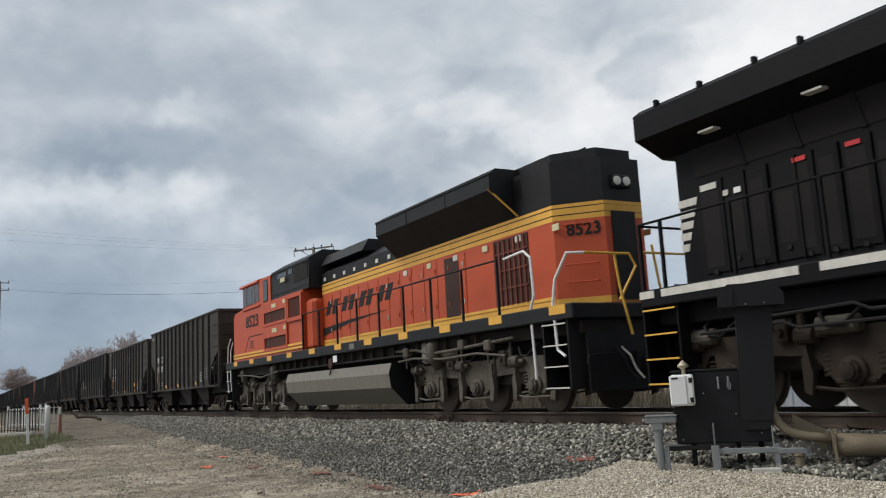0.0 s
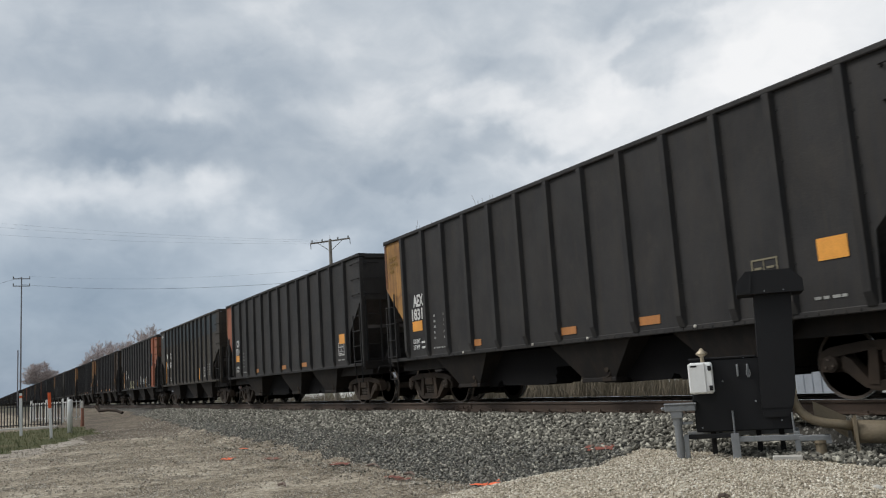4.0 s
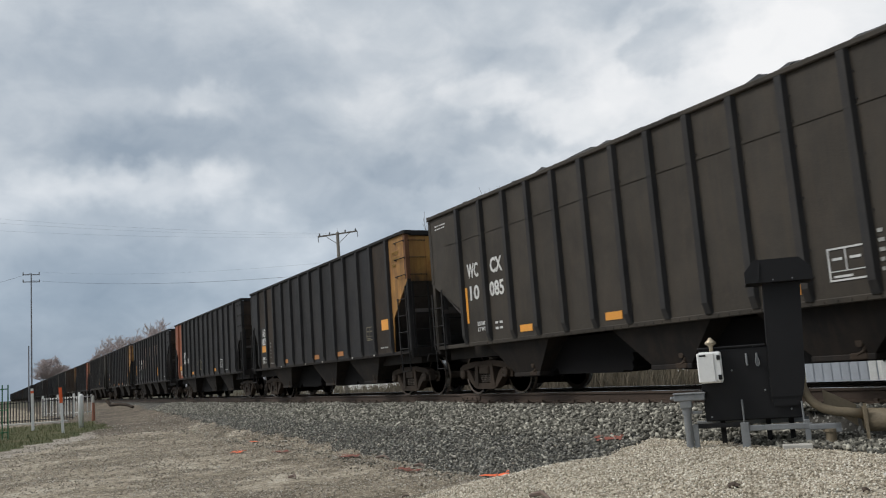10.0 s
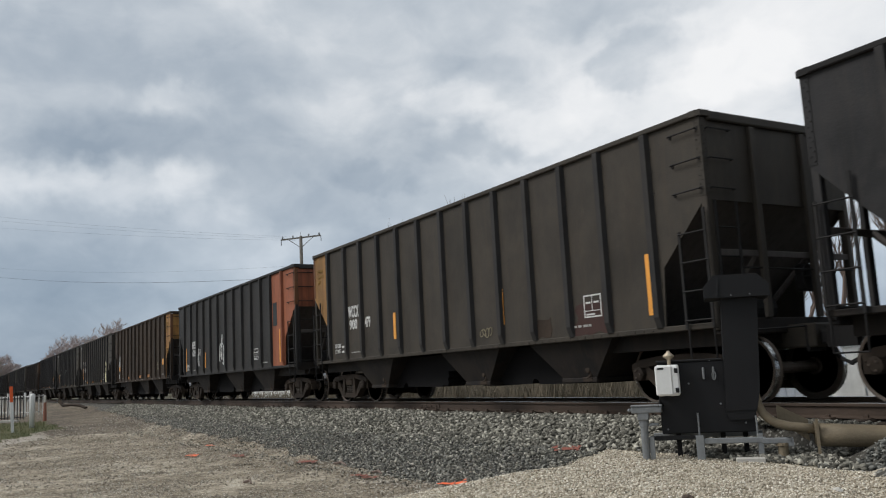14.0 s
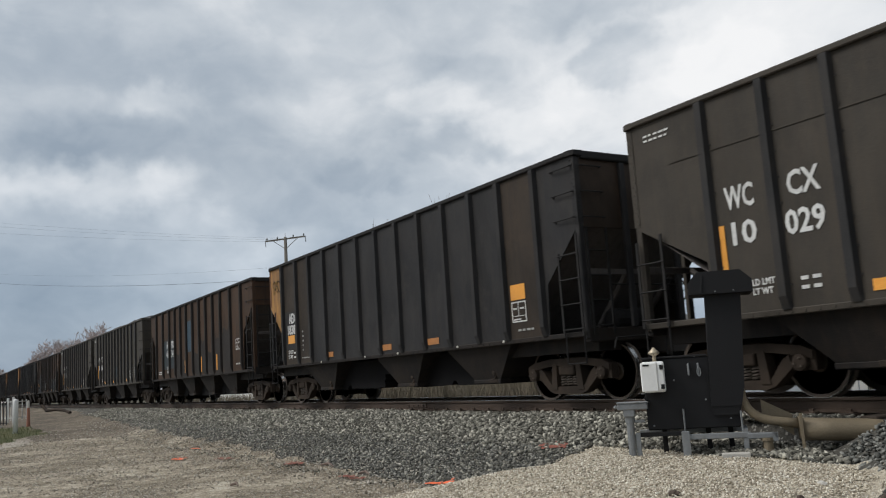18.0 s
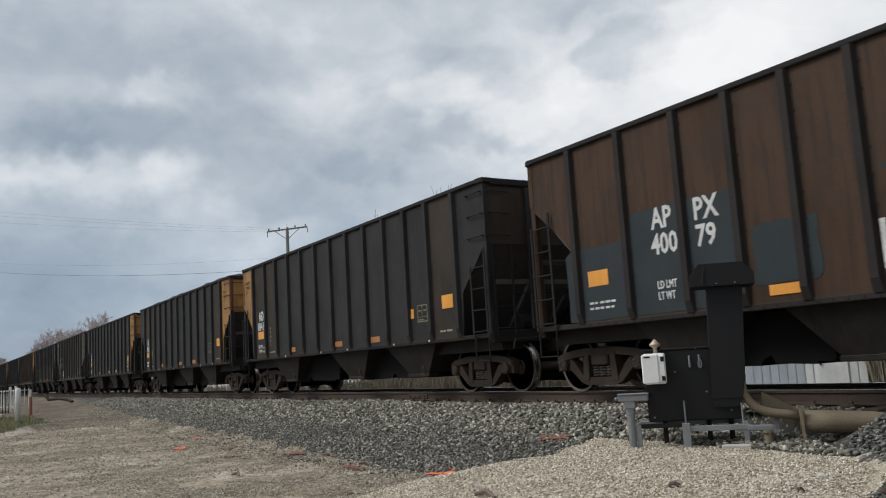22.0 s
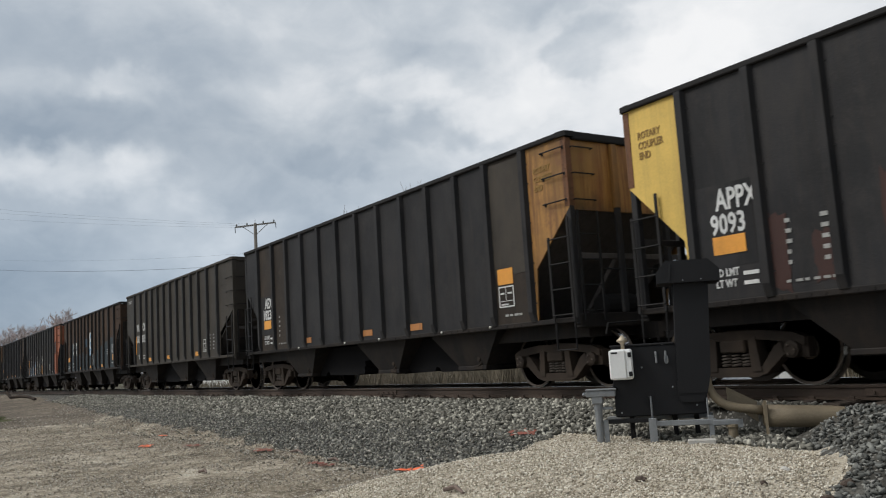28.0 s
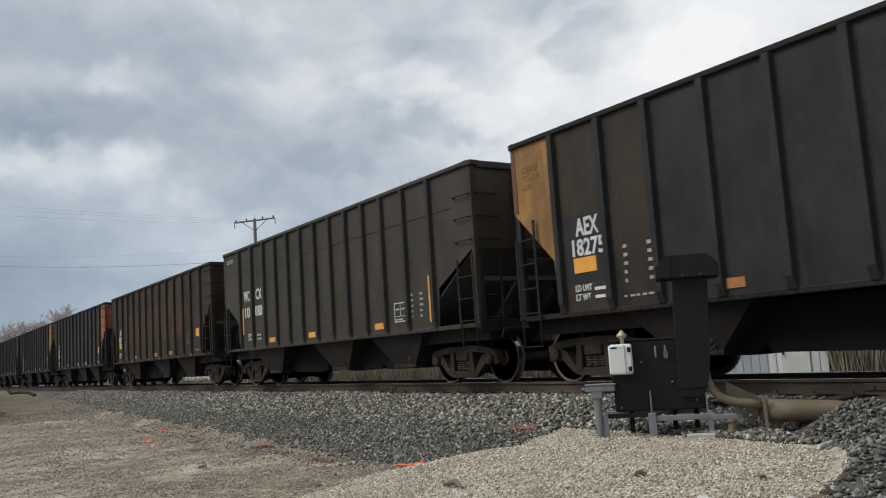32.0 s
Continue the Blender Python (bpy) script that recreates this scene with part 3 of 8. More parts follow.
def build_ground():
    xs = span(-2600, -700, 300) + span(-700, -130, 40) + span(-130, -46, 3) + span(-46, -16, 0.5) + span(-16, 2, 0.16) + span(2, 16, 0.8) + span(16, 200, 20) + span(200, 2601, 400) + [2600]
    ys = span(-2600, -200, 300) + span(-200, -16, 12) + span(-16, -8, 0.4) + span(-8, 0, 0.16) + span(0, 6, 0.4) + span(6, 30, 3) + span(30, 300, 30) + span(300, 2601, 300) + [2600]
    verts = [(x, y, ground_z(x, y) if abs(x) < 140 and abs(y) < 30 else (-0.45 if x < 0 and y < TRACK_Y else -0.95)) for y in ys for x in xs]
    nx = len(xs)
    faces, kinds = [], []
    for j in range(len(ys) - 1):
        for i in range(nx - 1):
            faces.append((j * nx + i, j * nx + i + 1, j * nx + nx + i + 1, j * nx + nx + i))
            kinds.append(ground_kind((xs[i] + xs[i + 1]) / 2, (ys[j] + ys[j + 1]) / 2))
    me = bpy.data.meshes.new("ground")
    me.from_pydata(verts, [], faces)
    for k in ("lot", "ballast_bed", "pad", "grass", "field", "earth", "lane"):
        me.materials.append(M[k])
    me.polygons.foreach_set("material_index", kinds)
    me.polygons.foreach_set("use_smooth", [True] * len(faces))
    tagged(new("ground", me), "bare packed dirt and gravel beside the railway bank", "ground", kind="structure")


build_ground()

ROCKS = []
for k in range(14):
    rg = np.random.RandomState(k)
    bm = bmesh.new()
    for i in range(11):
        p = rg.normal(size=3)
        p = p / np.linalg.norm(p) * rg.uniform(0.8, 1.1) * np.array([0.78, 0.58, 0.40])
        bm.verts.new(p)
    hull = bmesh.ops.convex_hull(bm, input=bm.verts)
    loose = [v for v in bm.verts if not v.link_faces]
    bmesh.ops.delete(bm, geom=loose, context="VERTS")
    bm.verts.index_update()
    ROCKS.append((np.array([tuple(v.co) for v in bm.verts]), np.array([[v.index for v in f.verts] for f in bm.faces])))
    bm.free()


def scatter(name, label, mat, count, pick, size, seed, lift=0.25):
    """Loose stones over the ground as one mesh; pick gives x, y and a factor of size."""
    rg = np.random.RandomState(seed)
    vs, fs, n, o, tries = [], [], 0, 0, 0
    while n < count and tries < count * 8:
        tries += 1
        x, y, f = pick(rg)
        if x is None:
            continue
        s = size * f * rg.uniform(0.55, 1.4)
        e = Euler((rg.normal() * 0.5, rg.normal() * 0.5, rg.uniform(0, 6.28))).to_matrix()
        pts, tri = ROCKS[rg.randint(14)]
        vs.append((pts * s) @ np.array(e).T + np.array([x, y, ground_z(x, y) + rg.uniform(0.05, lift) * s]))
        fs.append(tri + o)
        o += len(pts)
        n += 1
    v, f = np.concatenate(vs), np.concatenate(fs)
    me = bpy.data.meshes.new(name)
    me.vertices.add(len(v))
    me.vertices.foreach_set("co", v.ravel())
    me.loops.add(f.size)
    me.loops.foreach_set("vertex_index", f.ravel())
    me.polygons.add(len(f))
    me.polygons.foreach_set("loop_start", np.arange(0, f.size, 3))
    me.polygons.foreach_set("loop_total", np.full(len(f), 3))
    me.update(calc_edges=True)
    me.validate()
    me.materials.append(M[mat])
    return tagged(new(name, me), label, "stones", kind="stuff")


def ballast_spot(rg):
    x = -1.0 - 50 * rg.uniform() ** 1.8
    y = rg.uniform(-4.0, -0.42)
    if x > blend(y, PAD_RIGHT) - 0.1:
        return None, None, 1
    if ground_kind(x, y) == 1 or (ground_kind(x, y) == 0 and y > -4.6 and rg.uniform() < 0.12):
        return (x, y, 1.0 if y > -2.1 else 0.72) if y > -1.9 - 0.5 * rg.uniform() or rg.uniform() < 0.4 else (None, None, 1)
    return None, None, 1


def foot_spot(rg):
    """The foot of the bank, where smaller and darker stone has rolled down."""
    x, y = -1.0 - 42 * rg.uniform() ** 1.6, rg.uniform(-4.1, -1.9)
    return (x, y, 1) if x < blend(y, PAD_RIGHT) - 0.1 and ground_kind(x, y) == 1 else (None, None, 1)


def toe_spot(rg):
    """The ragged edge between the bank and the lot."""
    x = -6.0 - 40 * rg.uniform() ** 1.4
    y = blend(x, TOE) + rg.normal() * 0.45 - 0.15
    return (x, y, 0.6 + rg.uniform() ** 3 * 1.4) if ground_kind(x, y) in (0, 1, 5) else (None, None, 1)


def heap_spot(rg):
    x, y = rg.uniform(-5.5, 1.5), rg.uniform(-5.6, -0.42)
    return (x, y, 1) if x > blend(y, PAD_RIGHT) - 0.15 and ground_kind(x, y) == 1 else (None, None, 1)


def pad_spot(rg):
    x, y = rg.uniform(-9.8, -2.6), rg.uniform(-7.2, -1.7)
    return (x, y, 1) if ground_kind(x, y) == 2 else (None, None, 1)


def lot_spot(rg):
    a, r = radians(rg.uniform(28, 96)), 4.5 * math.exp(2.2 * rg.uniform())
    x, y = -r * math.sin(a), -9.71 + r * math.cos(a)
    if y > -2.5 or ground_kind(x, y) not in (0, 5, 6) or noise.noise((x * 0.8, y * 0.8, 5)) + rg.uniform(-0.5, 0.5) < -0.15:
        return None, None, 1
    return x, y, 0.75 + r / 22


def far_ballast_spot(rg):
    return rg.uniform(-60, 0), rg.uniform(0.1, 3.4), 1


scatter("ballast", "grey crushed-rock ballast heaped along the track", "stones", 50000, ballast_spot, 0.053, 3, 0.6)
scatter("foot_ballast", "fine dark crushed rock at the foot of the bank", "foot_stones", 19000, foot_spot, 0.034, 15, 0.6)
scatter("toe_gravel", "small mixed stones strewn along the foot of the bank", "lot_stones", 9000, toe_spot, 0.022, 16, 0.5)
scatter("rock_heap", "dark blue-grey crushed rock heaped beside the pad", "dark_stones", 15000, heap_spot, 0.043, 8, 0.7)
scatter("track_ballast", "grey ballast between and behind the rails", "stones", 5000, far_ballast_spot, 0.085, 4)
scatter("pad_gravel", "pale tan crushed gravel of the equipment pad", "pebbles", 48000, pad_spot, 0.0175, 5, 0.5)
scatter("lot_gravel", "mixed loose stones on packed dirt", "lot_stones", 26000, lot_spot, 0.0165, 6, 0.4)


def boulder(x, y, s, seed, mat="concrete", label="pale rounded limestone rock lying in the gravel"):
    bm = bmesh.new()
    bmesh.ops.create_icosphere(bm, subdivisions=3, radius=1.0)
    for v in bm.verts:
        k = 1 + 0.35 * noise.noise(v.co * 1.3 + Vector((seed, 0, 0))) + 0.12 * noise.noise(v.co * 4 + Vector((seed, 3, 0)))
        v.co = Vector((v.co.x * s * 1.3 * k, v.co.y * s * k, v.co.z * s * 0.7 * k))
    me = bpy.data.meshes.new("rock")
    bm.to_mesh(me)
    bm.free()
    me.materials.append(M[mat])
    tagged(new("rock", me), label, "rock", "rocks in the gravel").matrix_basis = pose(x, y, ground_z(x, y) + s * 0.25, 0, 0, seed * 40)


# ---- railway track ----
def build_track():
    track = thing("railway_track", "rusty steel rails spiked to dark wooden ties", "railway track", kind="structure")
    head = [(-0.0375, 0.0), (-0.034, 0.004), (0.034, 0.004), (0.0375, 0.0), (0.037, -0.032), (0.010, -0.045), (0.009, -0.145), (0.07, -0.165), (0.07, -0.178),
            (-0.07, -0.178), (-0.07, -0.165), (-0.009, -0.145), (-0.010, -0.045), (-0.037, -0.032)]
    for y in RAILS:
        s = Shape()
        s.slab([(y + a, b - 0.004) for a, b in head], -900, 120)
        part("rail", s, "rail", track)
        s = Shape()
        s.box(-900, y - 0.028, -0.003, 120, y + 0.028, 0.003)
        part("running_band", s, "tread", track, "bright worn band along the rail top")
    tie = Shape().box(-0.11, -0.55, -0.33, 0.11, 1.985, -0.182, 0.015).mesh("tie", "tie")
    clip = Shape().box(-0.09, -0.16, 0, 0.09, 0.16, 0.012).box(-0.03, -0.11, 0.012, 0.03, -0.08, 0.045).box(-0.03, 0.08, 0.012, 0.03, 0.11, 0.045).mesh("tie_plate", "rail")
    for i in range(110):
        x = 4 - i * 0.52
        part("tie", tie, "tie", track, at=pose(x, 0, 0, 0, 0, (i * 37 % 5 - 2) * 0.3))
        for y in RAILS:
            part("tie_plate", clip, "rail", track, at=pose(x, y, -0.180))
    bar = Shape().box(-0.45, -0.035, -0.14, 0.45, -0.012, -0.05, 0.008)
    for k in range(4):
        bar.lathe("y", (-0.33 + k * 0.22, -0.04, -0.095), [(-0.02, 0.018), (0.01, 0.018)], 6)
    bar = bar.mesh("joint_bar", "rail")
    for x in (-5.3, -1.0, -17.2):
        part("joint_bar", bar, "rail", track, at=pose(x, 0, 0))


build_track()


# ---- open hopper cars ----
HALF = 1.53
SILL, TOP = 1.10, 3.98
KINDS = {
    "W": dict(length=13.33, ribs=[0, 0.85, 1.69, 2.53, 3.37, 4.28, 5.26], cut=2.50, inner=1.84, truck=5.40, bays=(-3.5, 0.50, 3.5), gap=(-0.64, 0.20), top=4.00),
    "J": dict(length=13.33, ribs=[0, 0.85, 1.69, 2.53, 3.37, 4.28, 5.26], cut=2.50, inner=1.84, truck=5.40, bays=(-3.5, 0.50, 3.5), gap=(-0.64, 0.20), top=3.86),
    "A": dict(length=14.10, ribs=[0, 1.0, 2.0, 3.0, 4.0, 4.94, 6.0], cut=2.82, inner=1.95, truck=5.92, bays=(-3.75, 0.62, 3.75), gap=(-0.90, 0.12), top=3.96),
    "P": dict(length=13.95, ribs=[0, 0.92, 1.80, 2.68, 3.60, 4.72, 5.86], cut=3.15, inner=2.35, truck=6.04, bays=(-3.9, -1.3, 1.3, 3.9), gap=(-1.88, -1.58), top=3.92),
}
MESH = {}


def cached(key, build):
    if key not in MESH:
        MESH[key] = build()
    return MESH[key]


def wheelset_mesh():
    s = Shape()
    s.lathe("y", (0, 0, 0), [(-0.97, 0.085), (0.97, 0.085)], 12)
    for d in (-1, 1):
        y = d * 0.7175
        prof = [(-0.075, 0.10), (-0.075, 0.13), (-0.03, 0.16), (0.0, 0.36), (-0.05, 0.40), (-0.065, 0.455), (0.035, 0.462), (0.05, 0.485), (0.07, 0.485), (0.07, 0.40), (0.03, 0.36), (0.01, 0.16), (0.06, 0.13), (0.07, 0.10)]
        s.lathe("y", (0, y, 0), [(-d * a, r) for a, r in prof], 28)
    for d in (-1, 1):
        for k in range(3):
            a = 2.094 * k
            s.lathe("y", (0.06 * math.cos(a), d * 1.165, 0.06 * math.sin(a)), [(-0.012, 0.015), (0.012, 0.015)], 6)
    return s.mesh("wheelset", "wheel")


def tread_mesh():
    s = Shape()
    for d in (1,):
        s.lathe("y", (0, d * 0.7175, 0), [(-0.055, 0.463), (0.045, 0.463), (0.045, 0.458), (-0.055, 0.458)], 28)
    return s.mesh("tread", "tread")


def truck_mesh():
    """Two cast side frames with their bolster, journal boxes and brake beams."""
    s = Shape()
    for d in (-1, 1):
        y0, y1 = d * 0.93, d * 1.10
        s.prism([(-1.06, 0.50), (-1.06, 0.60), (-0.90, 0.665), (-0.42, 0.72), (0.42, 0.72), (0.90, 0.665), (1.06, 0.60), (1.06, 0.50), (0.72, 0.565), (0.40, 0.60), (-0.40, 0.60), (-0.72, 0.565)], y0, y1)
        s.prism([(-0.76, 0.40), (-0.48, 0.17), (-0.34, 0.125), (0.34, 0.125), (0.48, 0.17), (0.76, 0.40), (0.72, 0.56), (0.62, 0.50), (0.42, 0.26), (0.30, 0.225), (-0.30, 0.225), (-0.42, 0.26), (-0.62, 0.50), (-0.72, 0.56)], y0, y1)
        for e in (-1, 1):
            s.prism([(e * 0.42, 0.20), (e * 0.27, 0.20), (e * 0.25, 0.62), (e * 0.36, 0.64)], y0, y1 + d * 0.015)
            s.prism([(e * 0.70, 0.36), (e * 1.08, 0.36), (e * 1.08, 0.60), (e * 0.70, 0.62)], y0, y1 - d * 0.03)
            s.lathe("y", (e * 0.889, d * 1.07, 0.457), [(-0.03 * d, 0.11), (0.075 * d, 0.105), (0.09 * d, 0.07)], 14)
        s.box(-0.20, y0, 0.44, 0.20, y1 + d * 0.02, 0.60, 0.02)
        s.box(-0.27, y0, 0.225, 0.27, y1, 0.25)
    s.box(-0.22, -0.98, 0.46, 0.22, 0.98, 0.74, 0.03)
    s.lathe("z", (0, 0, 0), [(0.74, 0.2), (0.86, 0.2)], 14)
    for e in (-1, 1):
        s.box(e * 0.36 - 0.05, -0.78, 0.33, e * 0.36 + 0.05, 0.78, 0.43)
        s.box(e * 0.30 - 0.06, -0.66, 0.16, e * 0.30 + 0.06, 0.66, 0.60, 0.02)
    s.box(-0.30, -0.40, 0.20, 0.30, 0.40, 0.46, 0.03)
    s.tube([(-0.5, -0.35, 0.30), (0.5, -0.35, 0.30)], 0.03, 6).tube([(-0.5, 0.35, 0.30), (0.5, 0.35, 0.30)], 0.03, 6)
    return s.mesh("truck", "frame")


def spring_mesh():
    s = Shape()
    for cx in (-0.16, 0.0, 0.16):
        path = [(cx + 0.072 * math.cos(a), 0.072 * math.sin(a), 0.25 + 0.19 * a / (2 * math.pi * 4.5)) for a in [i * math.pi / 5 for i in range(46)]]
        s.tube(path, 0.017, 5)
    return s.mesh("spring", "spring")


def coupler_mesh():
    s = Shape()
    s.box(0, -0.13, 0.72, 0.32, 0.13, 0.98, 0.03)
    s.box(0.30, -0.19, 0.66, 0.36, 0.19, 1.04, 0.02)
    s.box(0.36, -0.07, 0.76, 0.62, 0.07, 0.94, 0.02)
    s.plate([(0.60, -0.14), (0.82, -0.16), (0.90, -0.06), (0.80, -0.03), (0.78, 0.05), (0.88, 0.10), (0.84, 0.17), (0.62, 0.14)], 0.71, 1.0)
    s.tube([(0.36, 0.24, 0.80), (0.48, 0.26, 0.58), (0.66, 0.24, 0.48), (0.82, 0.22, 0.55)], 0.028, 6)
    s.tube([(0.30, 0.0, 1.02), (0.34, -0.6, 1.0), (0.34, -1.25, 0.98), (0.36, -1.32, 0.82)], 0.014, 5)
    return s.mesh("coupler", "under")


def panel_outline(kd, i):
    """Outline in x, z of side panel i, from the trailing end."""
    ribs = sorted([-r for r in kd["ribs"] if r] + kd["ribs"])
    ends = [-kd["length"] / 2] + ribs + [kd["length"] / 2]
    a, b = ends[i], ends[i + 1]
    if i == 0:
        return [(a, kd["top"]), (b, kd["top"]), (b, SILL), (b - 0.10, SILL), (b - 0.16, kd["inner"]), (a, kd["cut"])]
    if i == len(ends) - 2:
        return [(a, kd["top"]), (b, kd["top"]), (b, kd["cut"]), (a + 0.16, kd["inner"]), (a + 0.10, SILL), (a, SILL)]
    return [(a, kd["top"]), (b, kd["top"]), (b, SILL), (a, SILL)]


def rib_mesh(kd):
    s = Shape()
    w = 0.052
    t, b = kd["top"] - 0.01, SILL
    s.add([(-w * 1.5, 0, t), (-w, -0.078, t), (w, -0.078, t), (w * 1.5, 0, t), (-w * 1.5, 0, b), (-w, -0.078, b + 0.16), (w, -0.078, b + 0.16), (w * 1.5, 0, b),
           (-w, -0.025, b), (w, -0.025, b)],
          [(0, 1, 2, 3), (0, 4, 8, 5, 1), (1, 5, 6, 2), (2, 6, 9, 7, 3), (5, 8, 9, 6), (4, 7, 9, 8), (0, 3, 7, 4)])
    for z in np.arange(b + 0.3, t, 0.33):
        for e in (-1, 1):
            s.box(e * 0.092 - 0.011, -0.016, z - 0.011, e * 0.092 + 0.011, 0, z + 0.011)
    return s.mesh("rib", "charcoal")


def chord_mesh(kd):
    L, t = kd["length"] / 2, kd["top"]
    s = Shape()
    for d in (-1, 1):
        s.box(-L + 0.12, d * (HALF - 0.05), t - 0.01, L - 0.12, d * (HALF + 0.065), t + 0.07, 0.015)
    for e in (-1, 1):
        s.box(e * (L - 0.10), -HALF + 0.12, t - 0.06, e * (L + 0.06), HALF - 0.12, t + 0.07, 0.02)
        for d in (-1, 1):
            s.plate([(e * (L - 0.14), d * (HALF - 0.14)), (e * (L - 0.14), d * (HALF + 0.065)), (e * (L - 0.02), d * (HALF + 0.06)), (e * (L + 0.05), d * (HALF + 0.03)), (e * (L + 0.06), d * (HALF - 0.14))], t - 0.012, t + 0.072)
    return s.mesh("top_chord", "charcoal")


def sill_mesh(kd):
    L = kd["length"] / 2
    s = Shape()
    for d in (-1, 1):
        s.box(-L, d * (HALF - 0.10), SILL - 0.065, L, d * (HALF + 0.02), SILL + 0.015, 0.01)
        for x in np.arange(-L + 1.3, L - 1.2, 0.19):
            s.box(x - 0.012, d * (HALF + 0.02), SILL - 0.040, x + 0.012, d * (HALF + 0.029), SILL - 0.016)
    s.box(-L - 0.45, -0.18, 0.72, L + 0.45, 0.18, 1.05, 0.02)
    return s.mesh("side_sill", "charcoal")


def bay_mesh(kd):
    """One discharge hopper under the sill, with its gate and latches."""
    s = Shape()
    tw, bw = (1.16, 0.40) if len(kd["bays"]) == 3 else (0.98, 0.34)
    zb = 0.40
    for y0, y1 in ((-1.46, -0.12), (0.12, 1.46)):
        yb0, yb1 = (y0 + 0.22, y1 - 0.05) if y0 < 0 else (y0 + 0.05, y1 - 0.22)
        v = [(-tw, y0, SILL), (tw, y0, SILL), (tw, y1, SILL), (-tw, y1, SILL), (-bw, yb0, zb), (bw, yb0, zb), (bw, yb1, zb), (-bw, yb1, zb)]
        s.add(v, [(3, 2, 1, 0), (4, 5, 6, 7), (0, 1, 5, 4), (1, 2, 6, 5), (2, 3, 7, 6), (3, 0, 4, 7)])
        s.box(-bw - 0.05, yb0 - 0.03, zb - 0.045, bw + 0.05, yb1 + 0.03, zb + 0.03, 0.01)
    return s.mesh("hopper_bay", "under")


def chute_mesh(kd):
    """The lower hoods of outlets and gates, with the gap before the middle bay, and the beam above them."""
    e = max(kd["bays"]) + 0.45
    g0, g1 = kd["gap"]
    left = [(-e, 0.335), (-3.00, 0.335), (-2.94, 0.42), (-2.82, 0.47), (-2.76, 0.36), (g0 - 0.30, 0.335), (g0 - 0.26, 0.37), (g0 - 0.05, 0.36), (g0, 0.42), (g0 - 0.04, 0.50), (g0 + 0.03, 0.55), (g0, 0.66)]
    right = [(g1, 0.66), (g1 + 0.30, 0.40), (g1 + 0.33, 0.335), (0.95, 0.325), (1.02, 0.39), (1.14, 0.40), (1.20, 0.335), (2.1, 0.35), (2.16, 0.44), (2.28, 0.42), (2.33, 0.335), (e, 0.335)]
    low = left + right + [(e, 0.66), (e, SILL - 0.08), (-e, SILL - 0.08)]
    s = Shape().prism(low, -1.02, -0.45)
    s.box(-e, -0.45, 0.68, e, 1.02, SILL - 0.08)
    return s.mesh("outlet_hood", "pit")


def latch_mesh():
    s = Shape()
    s.tube([(0.0, 0, 0.62), (0.08, -0.03, 0.55), (0.06, -0.05, 0.46), (-0.04, -0.04, 0.42), (-0.09, -0.02, 0.37)], 0.025, 6)
    s.lathe("y", (0.02, 0, 0.56), [(-0.08, 0.05), (0.04, 0.05)], 10)
    s.box(-0.14, -0.06, 0.36, 0.10, 0.0, 0.44, 0.01)
    return s.mesh("gate_latch", "frame")


def end_mesh(kd):
    """The upright end sheet, with its middle stakes."""
    L, c = kd["length"] / 2, kd["cut"]
    s = Shape()
    s.box(L - 0.04, -HALF + 0.02, c - 0.04, L, HALF - 0.02, kd["top"] - 0.04)
    return s.mesh("end_sheet", "charcoal")


def slope_mesh(kd):
    L, c = kd["length"] / 2, kd["cut"]
    s = Shape()
    s.add([(L - 0.045, -HALF + 0.03, c), (L - 0.045, HALF - 0.03, c), (L - 2.1, HALF - 0.03, SILL), (L - 2.1, -HALF + 0.03, SILL),
           (L - 0.09, -HALF + 0.03, c - 0.03), (L - 0.09, HALF - 0.03, c - 0.03), (L - 2.2, HALF - 0.03, SILL - 0.03), (L - 2.2, -HALF + 0.03, SILL - 0.03)],
          [(0, 1, 2, 3), (7, 6, 5, 4), (0, 4, 5, 1), (1, 5, 6, 2), (2, 6, 7, 3), (3, 7, 4, 0)])
    return s.mesh("slope_sheet", "slope")


def platform_mesh(kd):
    L = kd["length"] / 2
    return Shape().box(L - 2.5, -1.25, 0.80, L - 0.10, 1.25, SILL - 0.01).box(L - 1.15, -HALF + 0.11, SILL - 0.06, L - 0.10, HALF - 0.11, SILL - 0.012).box(L - 0.10, -HALF + 0.02, SILL - 0.16, L + 0.02, HALF - 0.02, SILL + 0.06, 0.015).mesh("end_platform", "sooty")


def stake_mesh(kd):
    L = kd["length"] / 2
    return Shape().box(L, -0.055, SILL + 0.06, L + 0.07, 0.055, kd["top"] - 0.08, 0.01).mesh("end_stake", "charcoal")


def post_mesh(kd):
    L = kd["length"] / 2
    return Shape().box(L - 0.10, -HALF - 0.01, SILL - 0.1, L + 0.01, -HALF + 0.09, kd["cut"] + 0.05, 0.01).mesh("corner_post", "charcoal")


def ladder_mesh(kd):
    """Side ladder of the corner bay with stirrup step."""
    L = kd["length"] / 2
    s = Shape()
    for x in (L - 0.03, L - 0.50):
        s.box(x - 0.022, -HALF - 0.075, SILL - 0.05, x + 0.022, -HALF - 0.055, kd["cut"] - 0.15 if x > L - 0.2 else kd["inner"] + 0.45)
    for z in np.arange(SILL + 0.06, kd["cut"] - 0.2, 0.40):
        s.tube([(L - 0.52, -HALF - 0.075, z), (L, -HALF - 0.075, z)], 0.012, 5)
    s.tube([(L - 0.48, -HALF - 0.05, SILL - 0.05), (L - 0.48, -HALF - 0.05, 0.62), (L - 0.04, -HALF - 0.05, 0.62), (L - 0.04, -HALF - 0.05, SILL - 0.05)], 0.015, 5)
    return s.mesh("ladder", "under")


